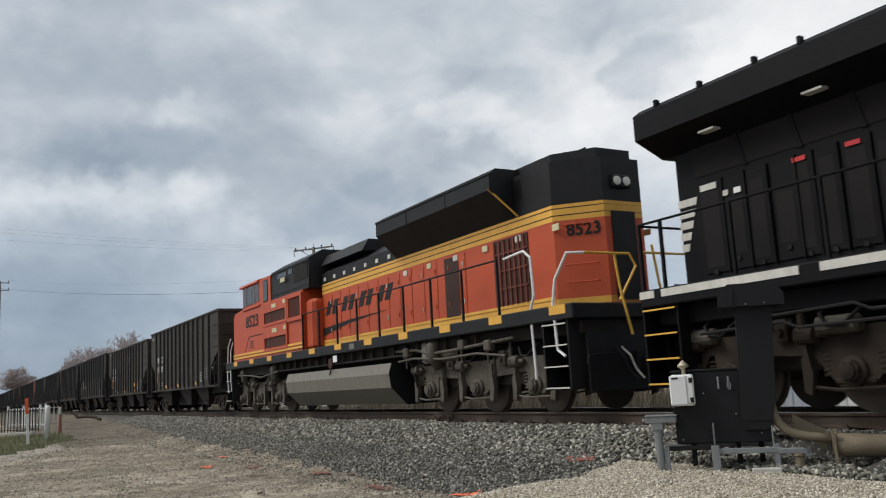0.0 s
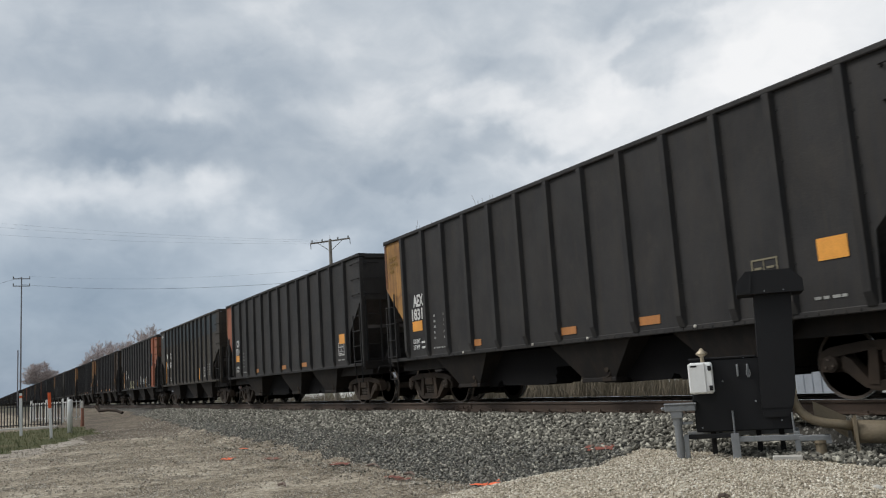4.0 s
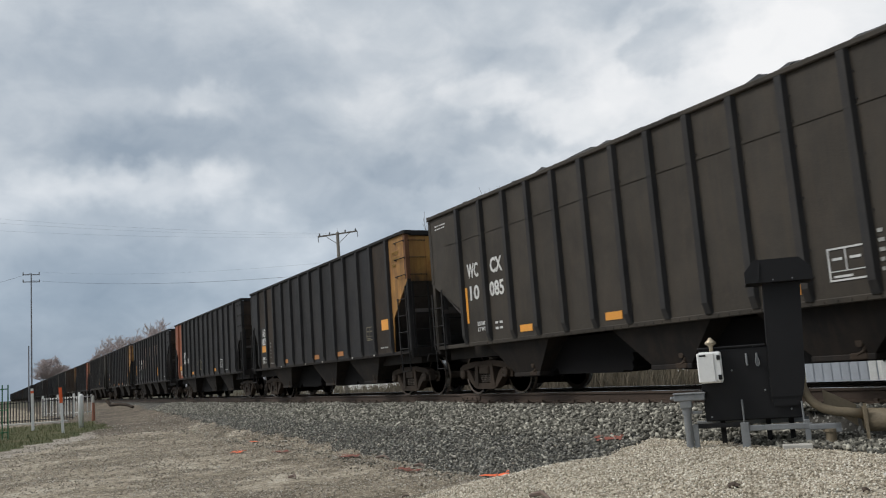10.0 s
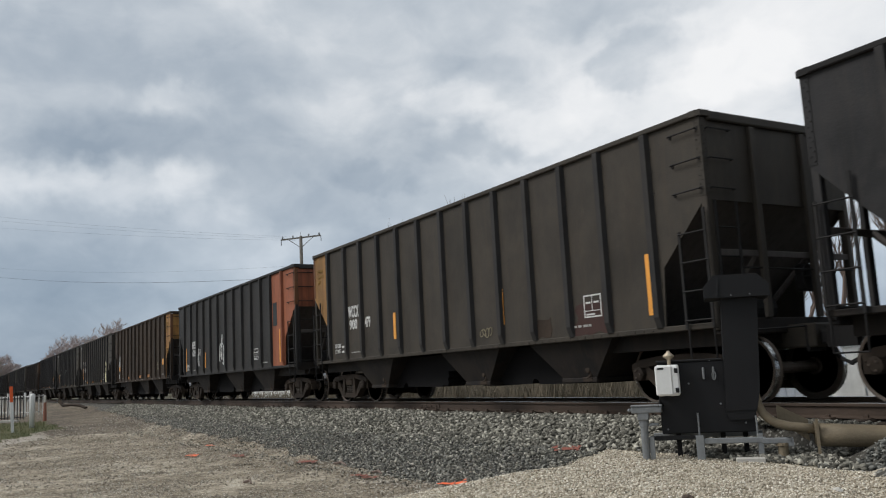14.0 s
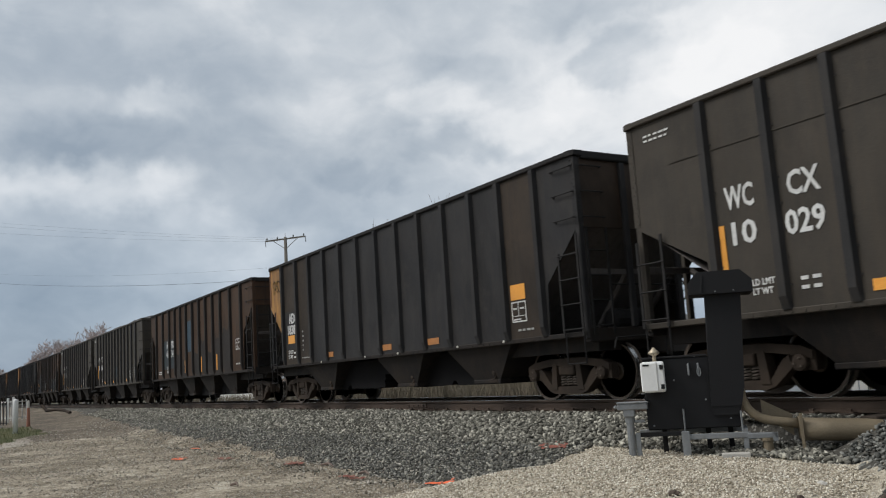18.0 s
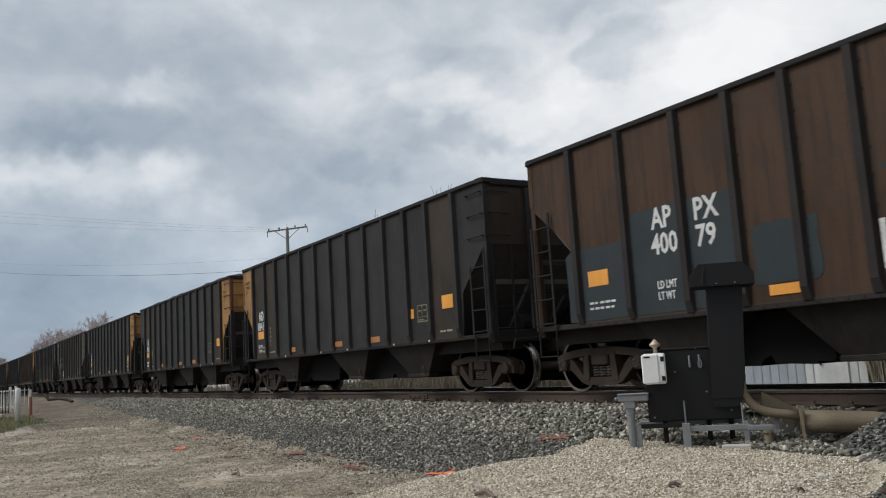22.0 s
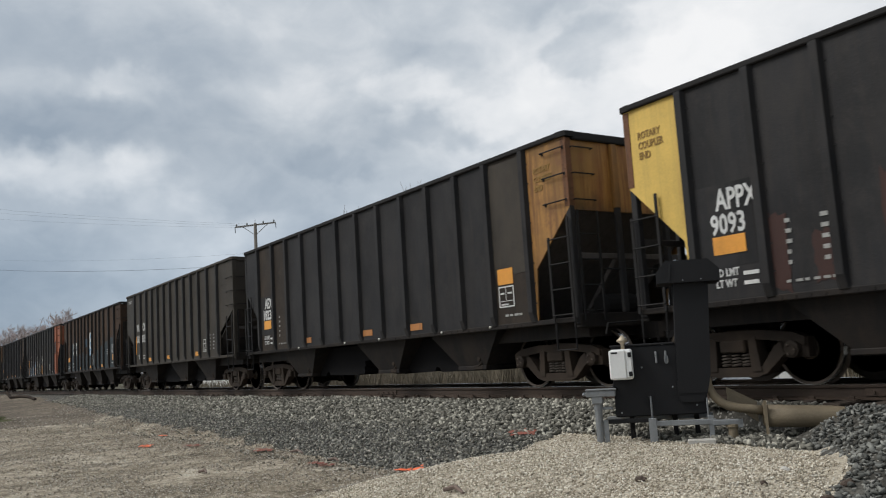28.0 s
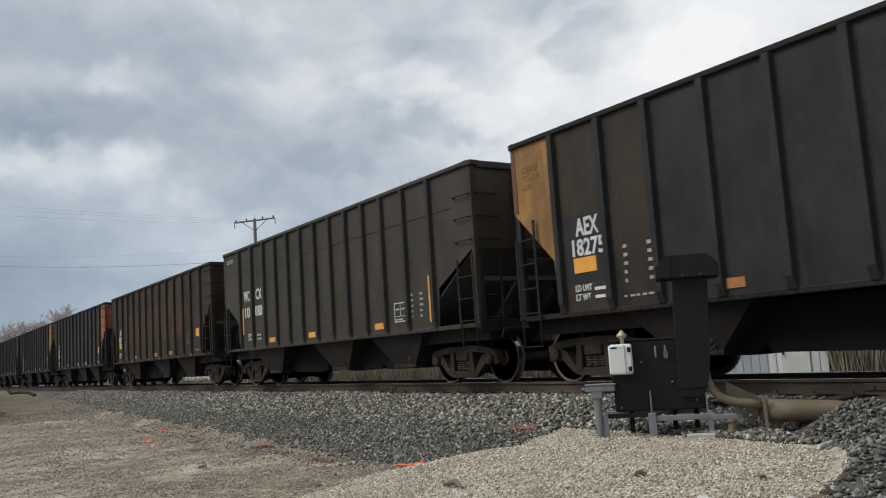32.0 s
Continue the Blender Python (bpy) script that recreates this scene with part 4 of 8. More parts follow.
def grab_mesh(kd):
    """One side hand hold with its feet, at z = 0."""
    L = kd["length"] / 2
    s = Shape().tube([(L - 0.55, -HALF - 0.01, 0), (L - 0.55, -HALF - 0.07, 0), (L - 0.05, -HALF - 0.07, 0), (L - 0.05, -HALF - 0.01, 0)], 0.012, 5)
    for x in (L - 0.55, L - 0.05):
        s.box(x - 0.02, -HALF - 0.025, -0.028, x + 0.02, -HALF, 0.028)
    return s.mesh("grab_iron", "under")


def corner_mesh(kd, e):
    """The riveted angle down the corner above the slope, at the leading (e = 1) or trailing end of the near side."""
    L, s = kd["length"] / 2, Shape()
    z0, z1 = kd["cut"] + 0.02, kd["top"] - 0.03
    s.box(e * (L - 0.095), -HALF - 0.020, z0, e * (L + 0.012), -HALF - 0.012, z1).box(e * L, -HALF - 0.012, z0, e * (L + 0.012), -HALF + 0.095, z1)
    for k, z in enumerate(np.arange(z0 + 0.04, z1, 0.062)):
        x, y = L - (0.028 if k % 2 else 0.072), -HALF + (0.025 if k % 2 else 0.068)
        s.lathe("y", (e * x, -HALF - 0.020, z), [(-0.009, 0.008), (0, 0.014)], 6)
        s.lathe("x", (e * (L + 0.012), y, z), [(0, 0.014), (e * 0.009, 0.008)], 6)
    return s.mesh("corner_angle", "rivet_rust")


def stake_face_mesh(kd):
    L = kd["length"] / 2
    return Shape().box(L, -0.062, kd["cut"] + 0.02, L + 0.076, 0.062, kd["top"] - 0.075, 0.008).mesh("stake_face", "yellow")


def cross_beam_mesh(kd):
    """Level beam and two struts across the open end below the slope."""
    L, z = kd["length"] / 2, (SILL + kd["cut"]) / 2 + 0.10
    s = Shape().box(L - 0.06, -HALF + 0.09, z - 0.045, L - 0.01, HALF - 0.09, z + 0.045, 0.008)
    for y in (-0.55, 0.55):
        s.tube([(L - 0.05, y, z), (L - 1.05, y * 0.8, SILL + 0.02)], 0.045, 6)
    return s.mesh("cross_beam", "slope")


def tag_mesh():
    return Shape().lathe("y", (0, 0, 0), [(-0.018, 0.012), (-0.012, 0.024), (0, 0.027)], 10).mesh("sill_light", "grime_white")


def end_grab_mesh(kd):
    L = kd["length"] / 2
    return Shape().tube([(L, -HALF + 0.08, 0), (L + 0.06, -HALF + 0.08, 0), (L + 0.06, -HALF + 0.52, 0), (L, -HALF + 0.52, 0)], 0.012, 5).mesh("grab_iron", "under")


def end_ladder_mesh(kd):
    L = kd["length"] / 2
    s = Shape()
    for y in (-HALF + 0.10, -HALF + 0.52):
        s.box(L + 0.03, y - 0.02, SILL - 0.05, L + 0.05, y + 0.02, kd["cut"] - 0.05)
    for z in np.arange(SILL + 0.1, kd["cut"] - 0.1, 0.40):
        s.tube([(L + 0.04, -HALF + 0.08, z), (L + 0.04, -HALF + 0.54, z)], 0.012, 5)
    s.tube([(L + 0.04, -HALF + 0.54, SILL + 0.75), (L + 0.04, HALF - 0.1, SILL + 0.75)], 0.014, 5)
    return s.mesh("end_ladder", "under")


def brake_mesh(kd):
    L = kd["length"] / 2
    s = Shape()
    path = [(L - 0.02, 0.55 + 0.22 * math.cos(a), 1.75 + 0.22 * math.sin(a)) for a in [i * math.pi / 8 for i in range(17)]]
    s.tube(path, 0.014, 5)
    for a in range(4):
        s.tube([(L - 0.02, 0.55, 1.75), (L - 0.02, 0.55 + 0.22 * math.cos(a * 1.571), 1.75 + 0.22 * math.sin(a * 1.571))], 0.012, 5)
    s.box(L - 0.22, 0.40, 1.55, L - 0.05, 0.72, 1.95, 0.03)
    s.lathe("y", (L - 0.55, 0, 1.32), [(-0.55, 0.14), (-0.5, 0.19), (0.15, 0.19), (0.2, 0.14)], 14)
    s.tube([(L - 0.55, -0.5, 1.2), (L - 0.3, -0.7, 1.0), (L - 0.25, -0.9, 0.8)], 0.02, 5)
    return s.mesh("brake_gear", "under")


def load_mesh(kd, heaped):
    L = kd["length"] / 2
    s = Shape()
    xs = span(-L + 0.05, L - 0.05, 0.22) + [L - 0.05]
    ys = span(-HALF + 0.05, HALF - 0.05, 0.20) + [HALF - 0.05]
    v = []
    for y in ys:
        for x in xs:
            e = min(1, (L - abs(x)) / 1.6) * min(1, (HALF - abs(y)) / 1.0)
            z = kd["top"] - 0.10 + (0.16 * e if not heaped else 0.12 + 0.34 * e ** 0.6) + 0.06 * noise.noise((x * 2.5, y * 2.5, heaped)) + (0.10 if heaped else 0.06) * noise.noise((x * 6, y * 6, heaped))
            v.append((x, y, z))
    n = len(xs)
    s.add(v, [(j * n + i, j * n + i + 1, j * n + n + i + 1, j * n + n + i) for j in range(len(ys) - 1) for i in range(n - 1)])
    return s.mesh("coal_load", "coal")


def inner_mesh(kd):
    L = kd["length"] / 2
    return Shape().box(-L + 2.0, -HALF + 0.05, SILL - 0.02, L - 2.0, HALF - 0.05, SILL + 0.4).mesh("floor_sheet", "under")


def sign_box_mesh(w, h):
    """A stencilled consolidated-lube plate: white frame with bars."""
    s = Shape()
    b = 0.022
    y0, y1 = -0.004, 0.0
    s.box(0, y0, 0, w, y1, b).box(0, y0, h - b, w, y1, h).box(0, y0, b, b, y1, h - b).box(w - b, y0, b, w, y1, h - b)
    s.box(w * 0.46, y0, h * 0.32, w * 0.49, y1, h - b).box(b, y0, h * 0.28, w - b, y1, h * 0.31)
    s.box(w * 0.12, y0, h * 0.62, w * 0.38, y1, h * 0.70).box(w * 0.58, y0, h * 0.62, w * 0.86, y1, h * 0.70).box(w * 0.12, y0, h * 0.10, w * 0.6, y1, h * 0.17)
    return s.mesh("stencil_plate", "letter")


def bars_mesh(cols, rows, w, h):
    """Small writing as bars of its size."""
    s = Shape()
    rg = random.Random(cols * 7 + rows)
    for j in range(rows):
        z = h * (rows - 1 - j) / max(1, rows)
        hh = h / rows * 0.40
        x = 0.0
        for i in range(cols):
            ww = w / cols * rg.uniform(0.45, 0.92)
            s.box(x, -0.004, z, x + ww, 0, z + hh)
            x += w / cols
    return s.mesh("small_writing", "letter")


def tape_mesh(w, h):
    return Shape().box(0, -0.005, 0, w, 0, h).mesh("reflective_tape", "reflector")


def scrawl_mesh(seed, w, h, fat, mat, strokes):
    """Sprayed loops and strokes with no letters in them."""
    rg = random.Random(seed)
    s = Shape()
    for k in range(strokes):
        cx, cz = w * (k + 0.5) / strokes, h * rg.uniform(0.35, 0.65)
        rx, rz = w / strokes * rg.uniform(0.35, 0.75), h * rg.uniform(0.25, 0.5)
        a0, turn, skew = rg.uniform(0, 6.3), rg.uniform(3, 8), rg.uniform(-0.5, 0.5)
        pts = []
        for i in range(15):
            a = a0 + turn * i / 14
            x, z = cx + rx * math.cos(a) + skew * rz * math.sin(a), cz + rz * math.sin(a * rg.uniform(0.96, 1.04))
            pts.append((x, z))
        for (xa, za), (xb, zb) in zip(pts, pts[1:]):
            d = math.hypot(xb - xa, zb - za) or 1
            nx, nz = -(zb - za) / d * fat, (xb - xa) / d * fat
            y = -0.003 - 0.0015 * (k % 3)
            s.add([(xa + nx, y, za + nz), (xb + nx, y, zb + nz), (xb - nx, y, zb - nz), (xa - nx, y, za - nz),
                   (xa + nx, 0, za + nz), (xb + nx, 0, zb + nz), (xb - nx, 0, zb - nz), (xa - nx, 0, za - nz)], [(0, 1, 2, 3), (0, 4, 5, 1), (2, 6, 7, 3), (4, 7, 6, 5)])
    return s.mesh("graffiti", mat)


def blot_mesh(seed, w, h, mat, ragged=0.25, n=26):
    """A painted patch with a ragged outline."""
    rg = random.Random(seed)
    pts = []
    for i in range(n):
        u = i / n * 4
        side, f = int(u), u - int(u)
        x, z = ((f, 0), (1, f), (1 - f, 1), (0, 1 - f))[side]
        pts.append((w * (x + ragged * rg.uniform(-0.3, 0.15) * (1 if x < 0.5 else -1)), h * (z + ragged * rg.uniform(-0.3, 0.15) * (1 if z < 0.5 else -1))))
    return Shape().prism(pts, -0.003, 0).mesh("paint_patch", mat)




def hopper_car(kind, body, mark, number, lead="", trail="", lead_panels=1, trail_panels=1, heaped=False, extras=(), label="", boxed=False, upright=False, stack=False, plain=0.0):
    """An open-top coal hopper; +x leads. lead and trail name the paint of its end panels."""
    kd = KINDS[kind]
    L = kd["length"] / 2
    car = thing("hopper_car", label or "dark open-top coal hopper car with upright side ribs", "hopper car", "coal train cars")
    n = 2 * len(kd["ribs"])
    ribs = sorted([-r for r in kd["ribs"] if r] + kd["ribs"])
    for i in range(n):
        me = cached((kind, "panel", i), lambda i=i: Shape().prism(panel_outline(kd, i), -0.012, 0.012).mesh("side_panel", "charcoal"))
        tone = lead if lead and i >= n - lead_panels else trail if trail and i < trail_panels else body
        if mark == "AEX" and body == "black" and tone == body and i in (1, 2, n - 2):
            tone = "dusk"
        for d in (-1, 1):
            part("side_panel", me, tone, car, at=pose(0, d * HALF, 0))
    rib = cached((kind, "rib"), lambda: rib_mesh(kd))
    rib_tone = {"olive": "charcoal", "brown": "soot_patch"}.get(body, body)
    for r in ribs:
        i = ribs.index(r)
        edge = trail if trail and i + 1 < trail_panels else lead if lead and i >= n - lead_panels else rib_tone
        part("rib", rib, edge, car, at=pose(r, -HALF - 0.012, 0))
        part("rib", rib, rib_tone, car, at=pose(r, HALF + 0.012, 0, 0, 0, 180))
    part("top_chord", cached((kind, "chord"), lambda: chord_mesh(kd)), "under" if body in ("black", "brown") else body, car)
    part("side_sill", cached((kind, "sill"), lambda: sill_mesh(kd)), "soot_patch" if body == "brown" else "sooty" if body == "black" else body, car)
    part("floor_sheet", cached((kind, "inner"), lambda: inner_mesh(kd)), None, car)
    bay, latch = cached((kind, "bay"), lambda: bay_mesh(kd)), cached("latch", latch_mesh)
    for x in kd["bays"]:
        b = part("hopper_bay", bay, "sooty", car, at=pose(x, 0, 0))
        part("gate_latch", latch, None, b, at=pose(0.25, -1.22, 0))
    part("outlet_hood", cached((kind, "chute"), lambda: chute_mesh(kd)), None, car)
    end, post = cached((kind, "end"), lambda: end_mesh(kd)), cached((kind, "post"), lambda: post_mesh(kd))
    ladder, grab, rungs = cached((kind, "ladder"), lambda: ladder_mesh(kd)), cached((kind, "grab"), lambda: grab_mesh(kd)), cached((kind, "rungs"), lambda: end_ladder_mesh(kd))
    for turn, tone in ((0, lead), (180, trail)):
        at = pose(0, 0, 0, 0, 0, turn)
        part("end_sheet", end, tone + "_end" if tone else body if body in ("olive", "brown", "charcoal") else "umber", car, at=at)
        part("cross_beam", cached((kind, "beam"), lambda: cross_beam_mesh(kd)), None, car, at=at)
        part("corner_angle", cached((kind, "corner", turn), lambda: corner_mesh(kd, -1 if turn else 1)), {"yellow": None, "bright_yellow": None, "rust_orange": None}.get(tone, body), car, label="riveted corner angle")
        if tone and not turn:
            for y in (-0.55, 0.55):
                part("stake_face", cached((kind, "stake_face"), lambda: stake_face_mesh(kd)), tone, car, at=at @ pose(0, y, 0))
        part("slope_sheet", cached((kind, "slope"), lambda: slope_mesh(kd)), None, car, at=at)
        part("end_platform", cached((kind, "platform"), lambda: platform_mesh(kd)), None, car, at=at)
        for y in (-0.55, 0.55):
            part("end_stake", cached((kind, "stake"), lambda: stake_mesh(kd)), body, car, at=at @ pose(0, y, 0))
        part("coupler", cached("coupler", coupler_mesh), None, car, at=at @ pose(L - 0.02, 0, 0))
        part("corner_post", post, body, car, at=pose(0, 0, 0) if not turn else pose(-2 * L + 0.09, 0, 0))
        part("corner_post", post, body, car, at=pose(0, 2 * HALF - 0.08, 0) if not turn else pose(-2 * L + 0.09, 2 * HALF - 0.08, 0))
        for z in np.arange(kd["cut"] + 0.12, kd["top"] - 0.15, 0.42):
            part("grab_iron", grab, None, car, at=at @ pose(0, 0, z))
            if not turn:
                part("grab_iron", cached((kind, "end_grab"), lambda: end_grab_mesh(kd)), None, car, at=pose(0, 0, z))
        part("ladder", ladder, None, car, at=at)
        if not turn:
            part("ladder", ladder, None, car, at=pose(-2 * L + 0.53, 0, 0), label="side ladder with stirrup step")
            part("end_ladder", rungs, None, car)
            part("brake_gear", cached((kind, "brake"), lambda: brake_mesh(kd)), None, car)
        tr = part("truck", cached("truck", truck_mesh), None, car, at=pose(kd["truck"] if not turn else -kd["truck"], 0, 0))
        for x in (0.889, -0.889):
            w = part("wheelset", cached("wheelset", wheelset_mesh), None, tr, at=pose(x, 0, 0.457))
            for d in (0, -1.435):
                part("tread", cached("tread", tread_mesh), None, tr, "polished steel wheel tread", at=pose(x, d, 0.457))
        for y in (-1.0, 1.0):
            part("spring", cached("spring", spring_mesh), None, tr, at=pose(0, y, 0))
    part("coal_load", cached((kind, "load", heaped), lambda: load_mesh(kd, heaped)), None, car)
    face = -HALF - 0.012

    def stick(name, me, x, z, mat=None, label="", proud=0.005):
        ob = part(name, me, mat, car, label, at=pose(-L + x, face - 0.001 - proud, z))
        return tagged(ob, kind="stuff") if name == "small_writing" or label.startswith("worn") else ob

    lw = "letter"
    if kind == "A":
        if mark:
            if boxed:
                for z in (2.14, 1.79):
                    stick("letter_panel", cached("boxA", lambda: Shape().box(-0.04, -0.003, 0, 0.48, 0, 0.335).mesh("letter_panel", "letter")), 2.33, z, proud=0.0)
            elif not upright:
                stick("paint_patch", cached("backA", lambda: Shape().box(-0.14, -0.002, -0.40, 0.74, 0, 0.66).mesh("paint_patch", "black")), 1.25, 1.93, proud=0.0)
            if boxed:
                rows = ((mark, 2.34, 2.19, 0.42, 0.25), (number, 2.34, 1.84, 0.42, 0.25))
            elif upright:
                rows = ((mark, 2.22, 2.12, 0.62, 0.30), (number[:3], 2.28, 1.82, 0.46, 0.26), (number[3:], 3.19, 1.82, 0.30, 0.26))
            else:
                rows = ((mark, 1.44, 2.25, 0.50 if len(mark) < 4 else 0.64, 0.28), (number, 1.34, 1.94, 0.70 if len(number) > 4 else 0.52, 0.27))
            for text, x, z, w, h in rows:
                stick("lettering", letters(text, h, "loco_black" if boxed else lw, w), x, z, proud=0.006)
        stick("lettering", letters("LD LMT\nLT WT", 0.24, "letter", 0.36), 1.34, 1.27)
        stick("small_writing", cached("bars1", lambda: bars_mesh(1, 2, 0.34, 0.24)), 1.76, 1.28)
        stick("small_writing", cached("bars4", lambda: bars_mesh(6, 1, 0.70, 0.08)), 2.35, 1.24, "dim_letter")
        if not upright:
            stick("reflective_tape", cached("tapeA", lambda: tape_mesh(0.49, 0.23)), 1.35, 1.69)
            stick("small_writing", cached("bars2", lambda: bars_mesh(1, 5, 0.10, 0.62)), 2.40, 1.45, "dim_letter")
            stick("small_writing", cached("bars3", lambda: bars_mesh(1, 5, 0.16, 0.62)), 2.86, 1.45, "dim_letter")
            for x in (3.95, 7.1, 9.15):
                stick("reflective_tape", cached("tapeB", lambda: tape_mesh(0.45, 0.13)), x, 1.19, "tape_dirty")
            stick("reflective_tape", cached("tapeC", lambda: tape_mesh(0.42, 0.27)), 12.15 if stack else 12.42, 1.79 if stack else 1.70)
        stick("stencil_plate", cached("plateA", lambda: sign_box_mesh(0.42, 0.36)), (10.24 if mark[0] == "A" else 11.40) if upright else 12.15 if stack else 11.40 if mark == "AEX" else 12.34, 1.40 if stack else 1.50 if mark == "AEX" else 1.38, "dull_letter" if mark == "AEX" and not stack else None)
        stick("small_writing", cached("bars5", lambda: bars_mesh(4, 1, 0.5, 0.09)), 12.30 if not upright else 11.1, 1.24, "dim_letter")
    elif kind in "WJ":
        if mark:
            for tx, x, z, w in ((mark[:2], 1.64, 2.45, 0.45), (mark[2:], 2.58, 2.45, 0.45), (number[:2], 1.70, 1.98, 0.38), (number[2:], 2.50, 1.98, 0.54)):
                stick("lettering", letters(tx, 0.31, lw, w), x, z)
        stick("reflective_tape", cached("tapeD", lambda: tape_mesh(0.085, 0.75)), 1.50, 1.52)
        stick("reflective_tape", cached("tapeE", lambda: tape_mesh(0.085, 0.90)), 11.72, 1.23)
        for x in () if upright else (3.5, 6.08, 9.5):
            stick("reflective_tape", cached("tapeF", lambda: tape_mesh(0.42, 0.13)), x, 1.20)
        stick("stencil_plate", cached("plateW", lambda: sign_box_mesh(0.52, 0.40)), 10.36, 1.30)
        stick("lettering", letters("LD LMT\nLT WT", 0.20, "letter", 0.34), 1.92, 1.32)
        stick("small_writing", cached("bars7", lambda: bars_mesh(2, 2, 0.32, 0.22)), 2.62, 1.32)
        stick("small_writing", cached("bars8", lambda: bars_mesh(1, 5, 0.10, 0.55)), 11.05, 1.35, "dim_letter")
        stick("small_writing", cached("bars9", lambda: bars_mesh(1, 5, 0.16, 0.55)), 11.38, 1.35, "dim_letter")
        stick("small_writing", cached("bars10", lambda: bars_mesh(5, 2, 0.50, 0.14)), 0.32, 3.72)
        stick("paint_patch", cached("seam", lambda: Shape().box(0, -0.006, 0, 11.9, 0, 0.018).mesh("weld_seam", "charcoal")), 0.75, 3.30, body)
    else:
        if mark:
            for tx, x, z, w in ((mark[:2], 2.77, 2.33, 0.40), (mark[2:], 3.58, 2.33, 0.42), (number[:3], 2.74, 1.96, 0.50), (number[3:], 3.58, 1.96, 0.34)):
                stick("lettering", letters(tx, 0.31, lw, w), x, z)
        stick("stencil_plate", cached("plateP", lambda: sign_box_mesh(0.46, 0.36)), plain or 12.16, 1.80)
        if not plain:
            stick("reflective_tape", cached("tapeG", lambda: tape_mesh(0.40, 0.27)), 12.30, 1.46)
            stick("reflective_tape", cached("tapeG2", lambda: tape_mesh(0.45, 0.24)), 1.34, 1.66)
            for x in (4.65, 7.25, 9.95):
                stick("reflective_tape", cached("tapeH", lambda: tape_mesh(0.48, 0.13)), x, 1.20)
            stick("small_writing", cached("bars11", lambda: bars_mesh(2, 3, 0.50, 0.30)), 11.15, 1.75)
        stick("small_writing", cached("bars12", lambda: bars_mesh(4, 1, 0.6, 0.09)), 12.15, 1.32)
        stick("lettering", letters("LD LMT\nLT WT", 0.27, "letter", 0.36), 2.80, 1.32)
        stick("small_writing", cached("bars14", lambda: bars_mesh(5, 2, 0.6, 0.17)), 1.33, 1.30)
    for tone, x in ((lead, 2 * L - 0.80), (trail, 0.24)):
        if tone in ("yellow", "bright_yellow"):
            stick("lettering", letters("ROTARY\nCOUPLER\nEND", 0.40, "faint", 0.46), x, 3.20, label="faint stencilled words")
    if mark == "AEX":
        for r in (-3.40, -0.82, 0.80, 3.25, 4.80):
            part("sill_light", cached("tag", tag_mesh), None, car, "small white plastic disc", at=pose(r, face - 0.016, SILL - 0.01))
    for name, me, x, z, mat, text in extras:
        stick(name, me, x, z, mat, text, proud=0.002 if name == "paint_patch" else 0.006)
    return car


# ---- the coal train ----
SPEED = 18.32
TRAIN = []          # thing, place of its middle at the clip's start


def scrawl(seed, x, z, w, h, fat=0.022, mat="graf_white", strokes=4):
    return ("graffiti", scrawl_mesh(seed, w, h, fat, mat, strokes), x, z, mat, "sprayed graffiti loops")


def blot(seed, x, z, w, h, mat, ragged=0.25):
    return ("paint_patch", blot_mesh(seed, w, h, mat, ragged), x, z, mat, "")


def chips(seed, spots, mat="primer"):
    """Upright ragged patches of primer along the lower side."""
    rg = random.Random(seed)
    return [blot(seed * 50 + i, x, 1.16 + rg.uniform(0, 0.1), w * 0.62, h, mat, 0.30) for i, (x, w, h) in enumerate(spots)]


def mottled(seed, x0, x1, z0, z1, n, mats, tall=1.0):
    """Many small worn remnants of spray paint, one mesh for each paint."""
    rg = random.Random(seed)
    out = []
    for j, mat in enumerate(mats):
        s = Shape()
        y = -0.0022 - 0.0012 * j
        for i in range(n * 3):
            cx, cz = rg.uniform(x0, x1), z0 + (z1 - z0) * rg.uniform(0, 1) ** 1.3
            if noise.noise((cx * 2.2, cz * 1.6, seed + j)) < -0.05:
                continue
            w = rg.uniform(0.012, 0.055)
            h = w * rg.uniform(0.6, 1.6) * tall
            pts = []
            for k in range(9):
                a, q = k * 0.698, rg.uniform(0.35, 1.1)
                pts.append((cx - x0 + w * q * math.cos(a), max(z0, cz + h * q * math.sin(a)) - z0))
            s.prism(pts, y, 0)
        out.append(("graffiti", s.mesh("graffiti", mat), x0, z0, mat, "worn remnants of spray paint"))
    return out


def wavy_paint(x, z):
    """Three thick wavy bands of spray paint above a painted patch, one sprayed figure."""
    s = Shape()
    top, low = [], []
    for i in range(25):
        u = i / 24
        wave = 0.07 * math.sin(u * 9)
        top.append((0.30 + 0.62 * u, 1.18 + wave + 0.10 * u))
        low.append((0.30 + 0.62 * u, 0.98 + wave * 1.3 + 0.06 * u))
    for dz, dx, y in ((0.0, 0.0, -0.003), (-0.34, 0.04, -0.0036), (-0.66, -0.12, -0.0042)):
        s.prism([(a + dx, b + dz) for a, b in low] + [(a + dx, b + dz) for a, b in reversed(top)], y, 0)
    s.prism([(0.02, 0.72), (0.10, 0.86), (0.24, 0.40), (0.95, 0.30), (1.0, 0.0), (0.36, 0.02), (0.30, 0.22), (0.08, 0.36)], -0.0048, 0)
    return ("graffiti", s.mesh("graffiti", "graf_cream"), x, z, "graf_cream", "thick wavy cream spray paint")


def spec_plate():
    s = Shape().box(0, -0.004, 0, 0.34, 0, 0.72)
    return ("data_plate", s.mesh("data_plate", "slate"), 12.18, 2.34, "slate", "dark painted data panel")


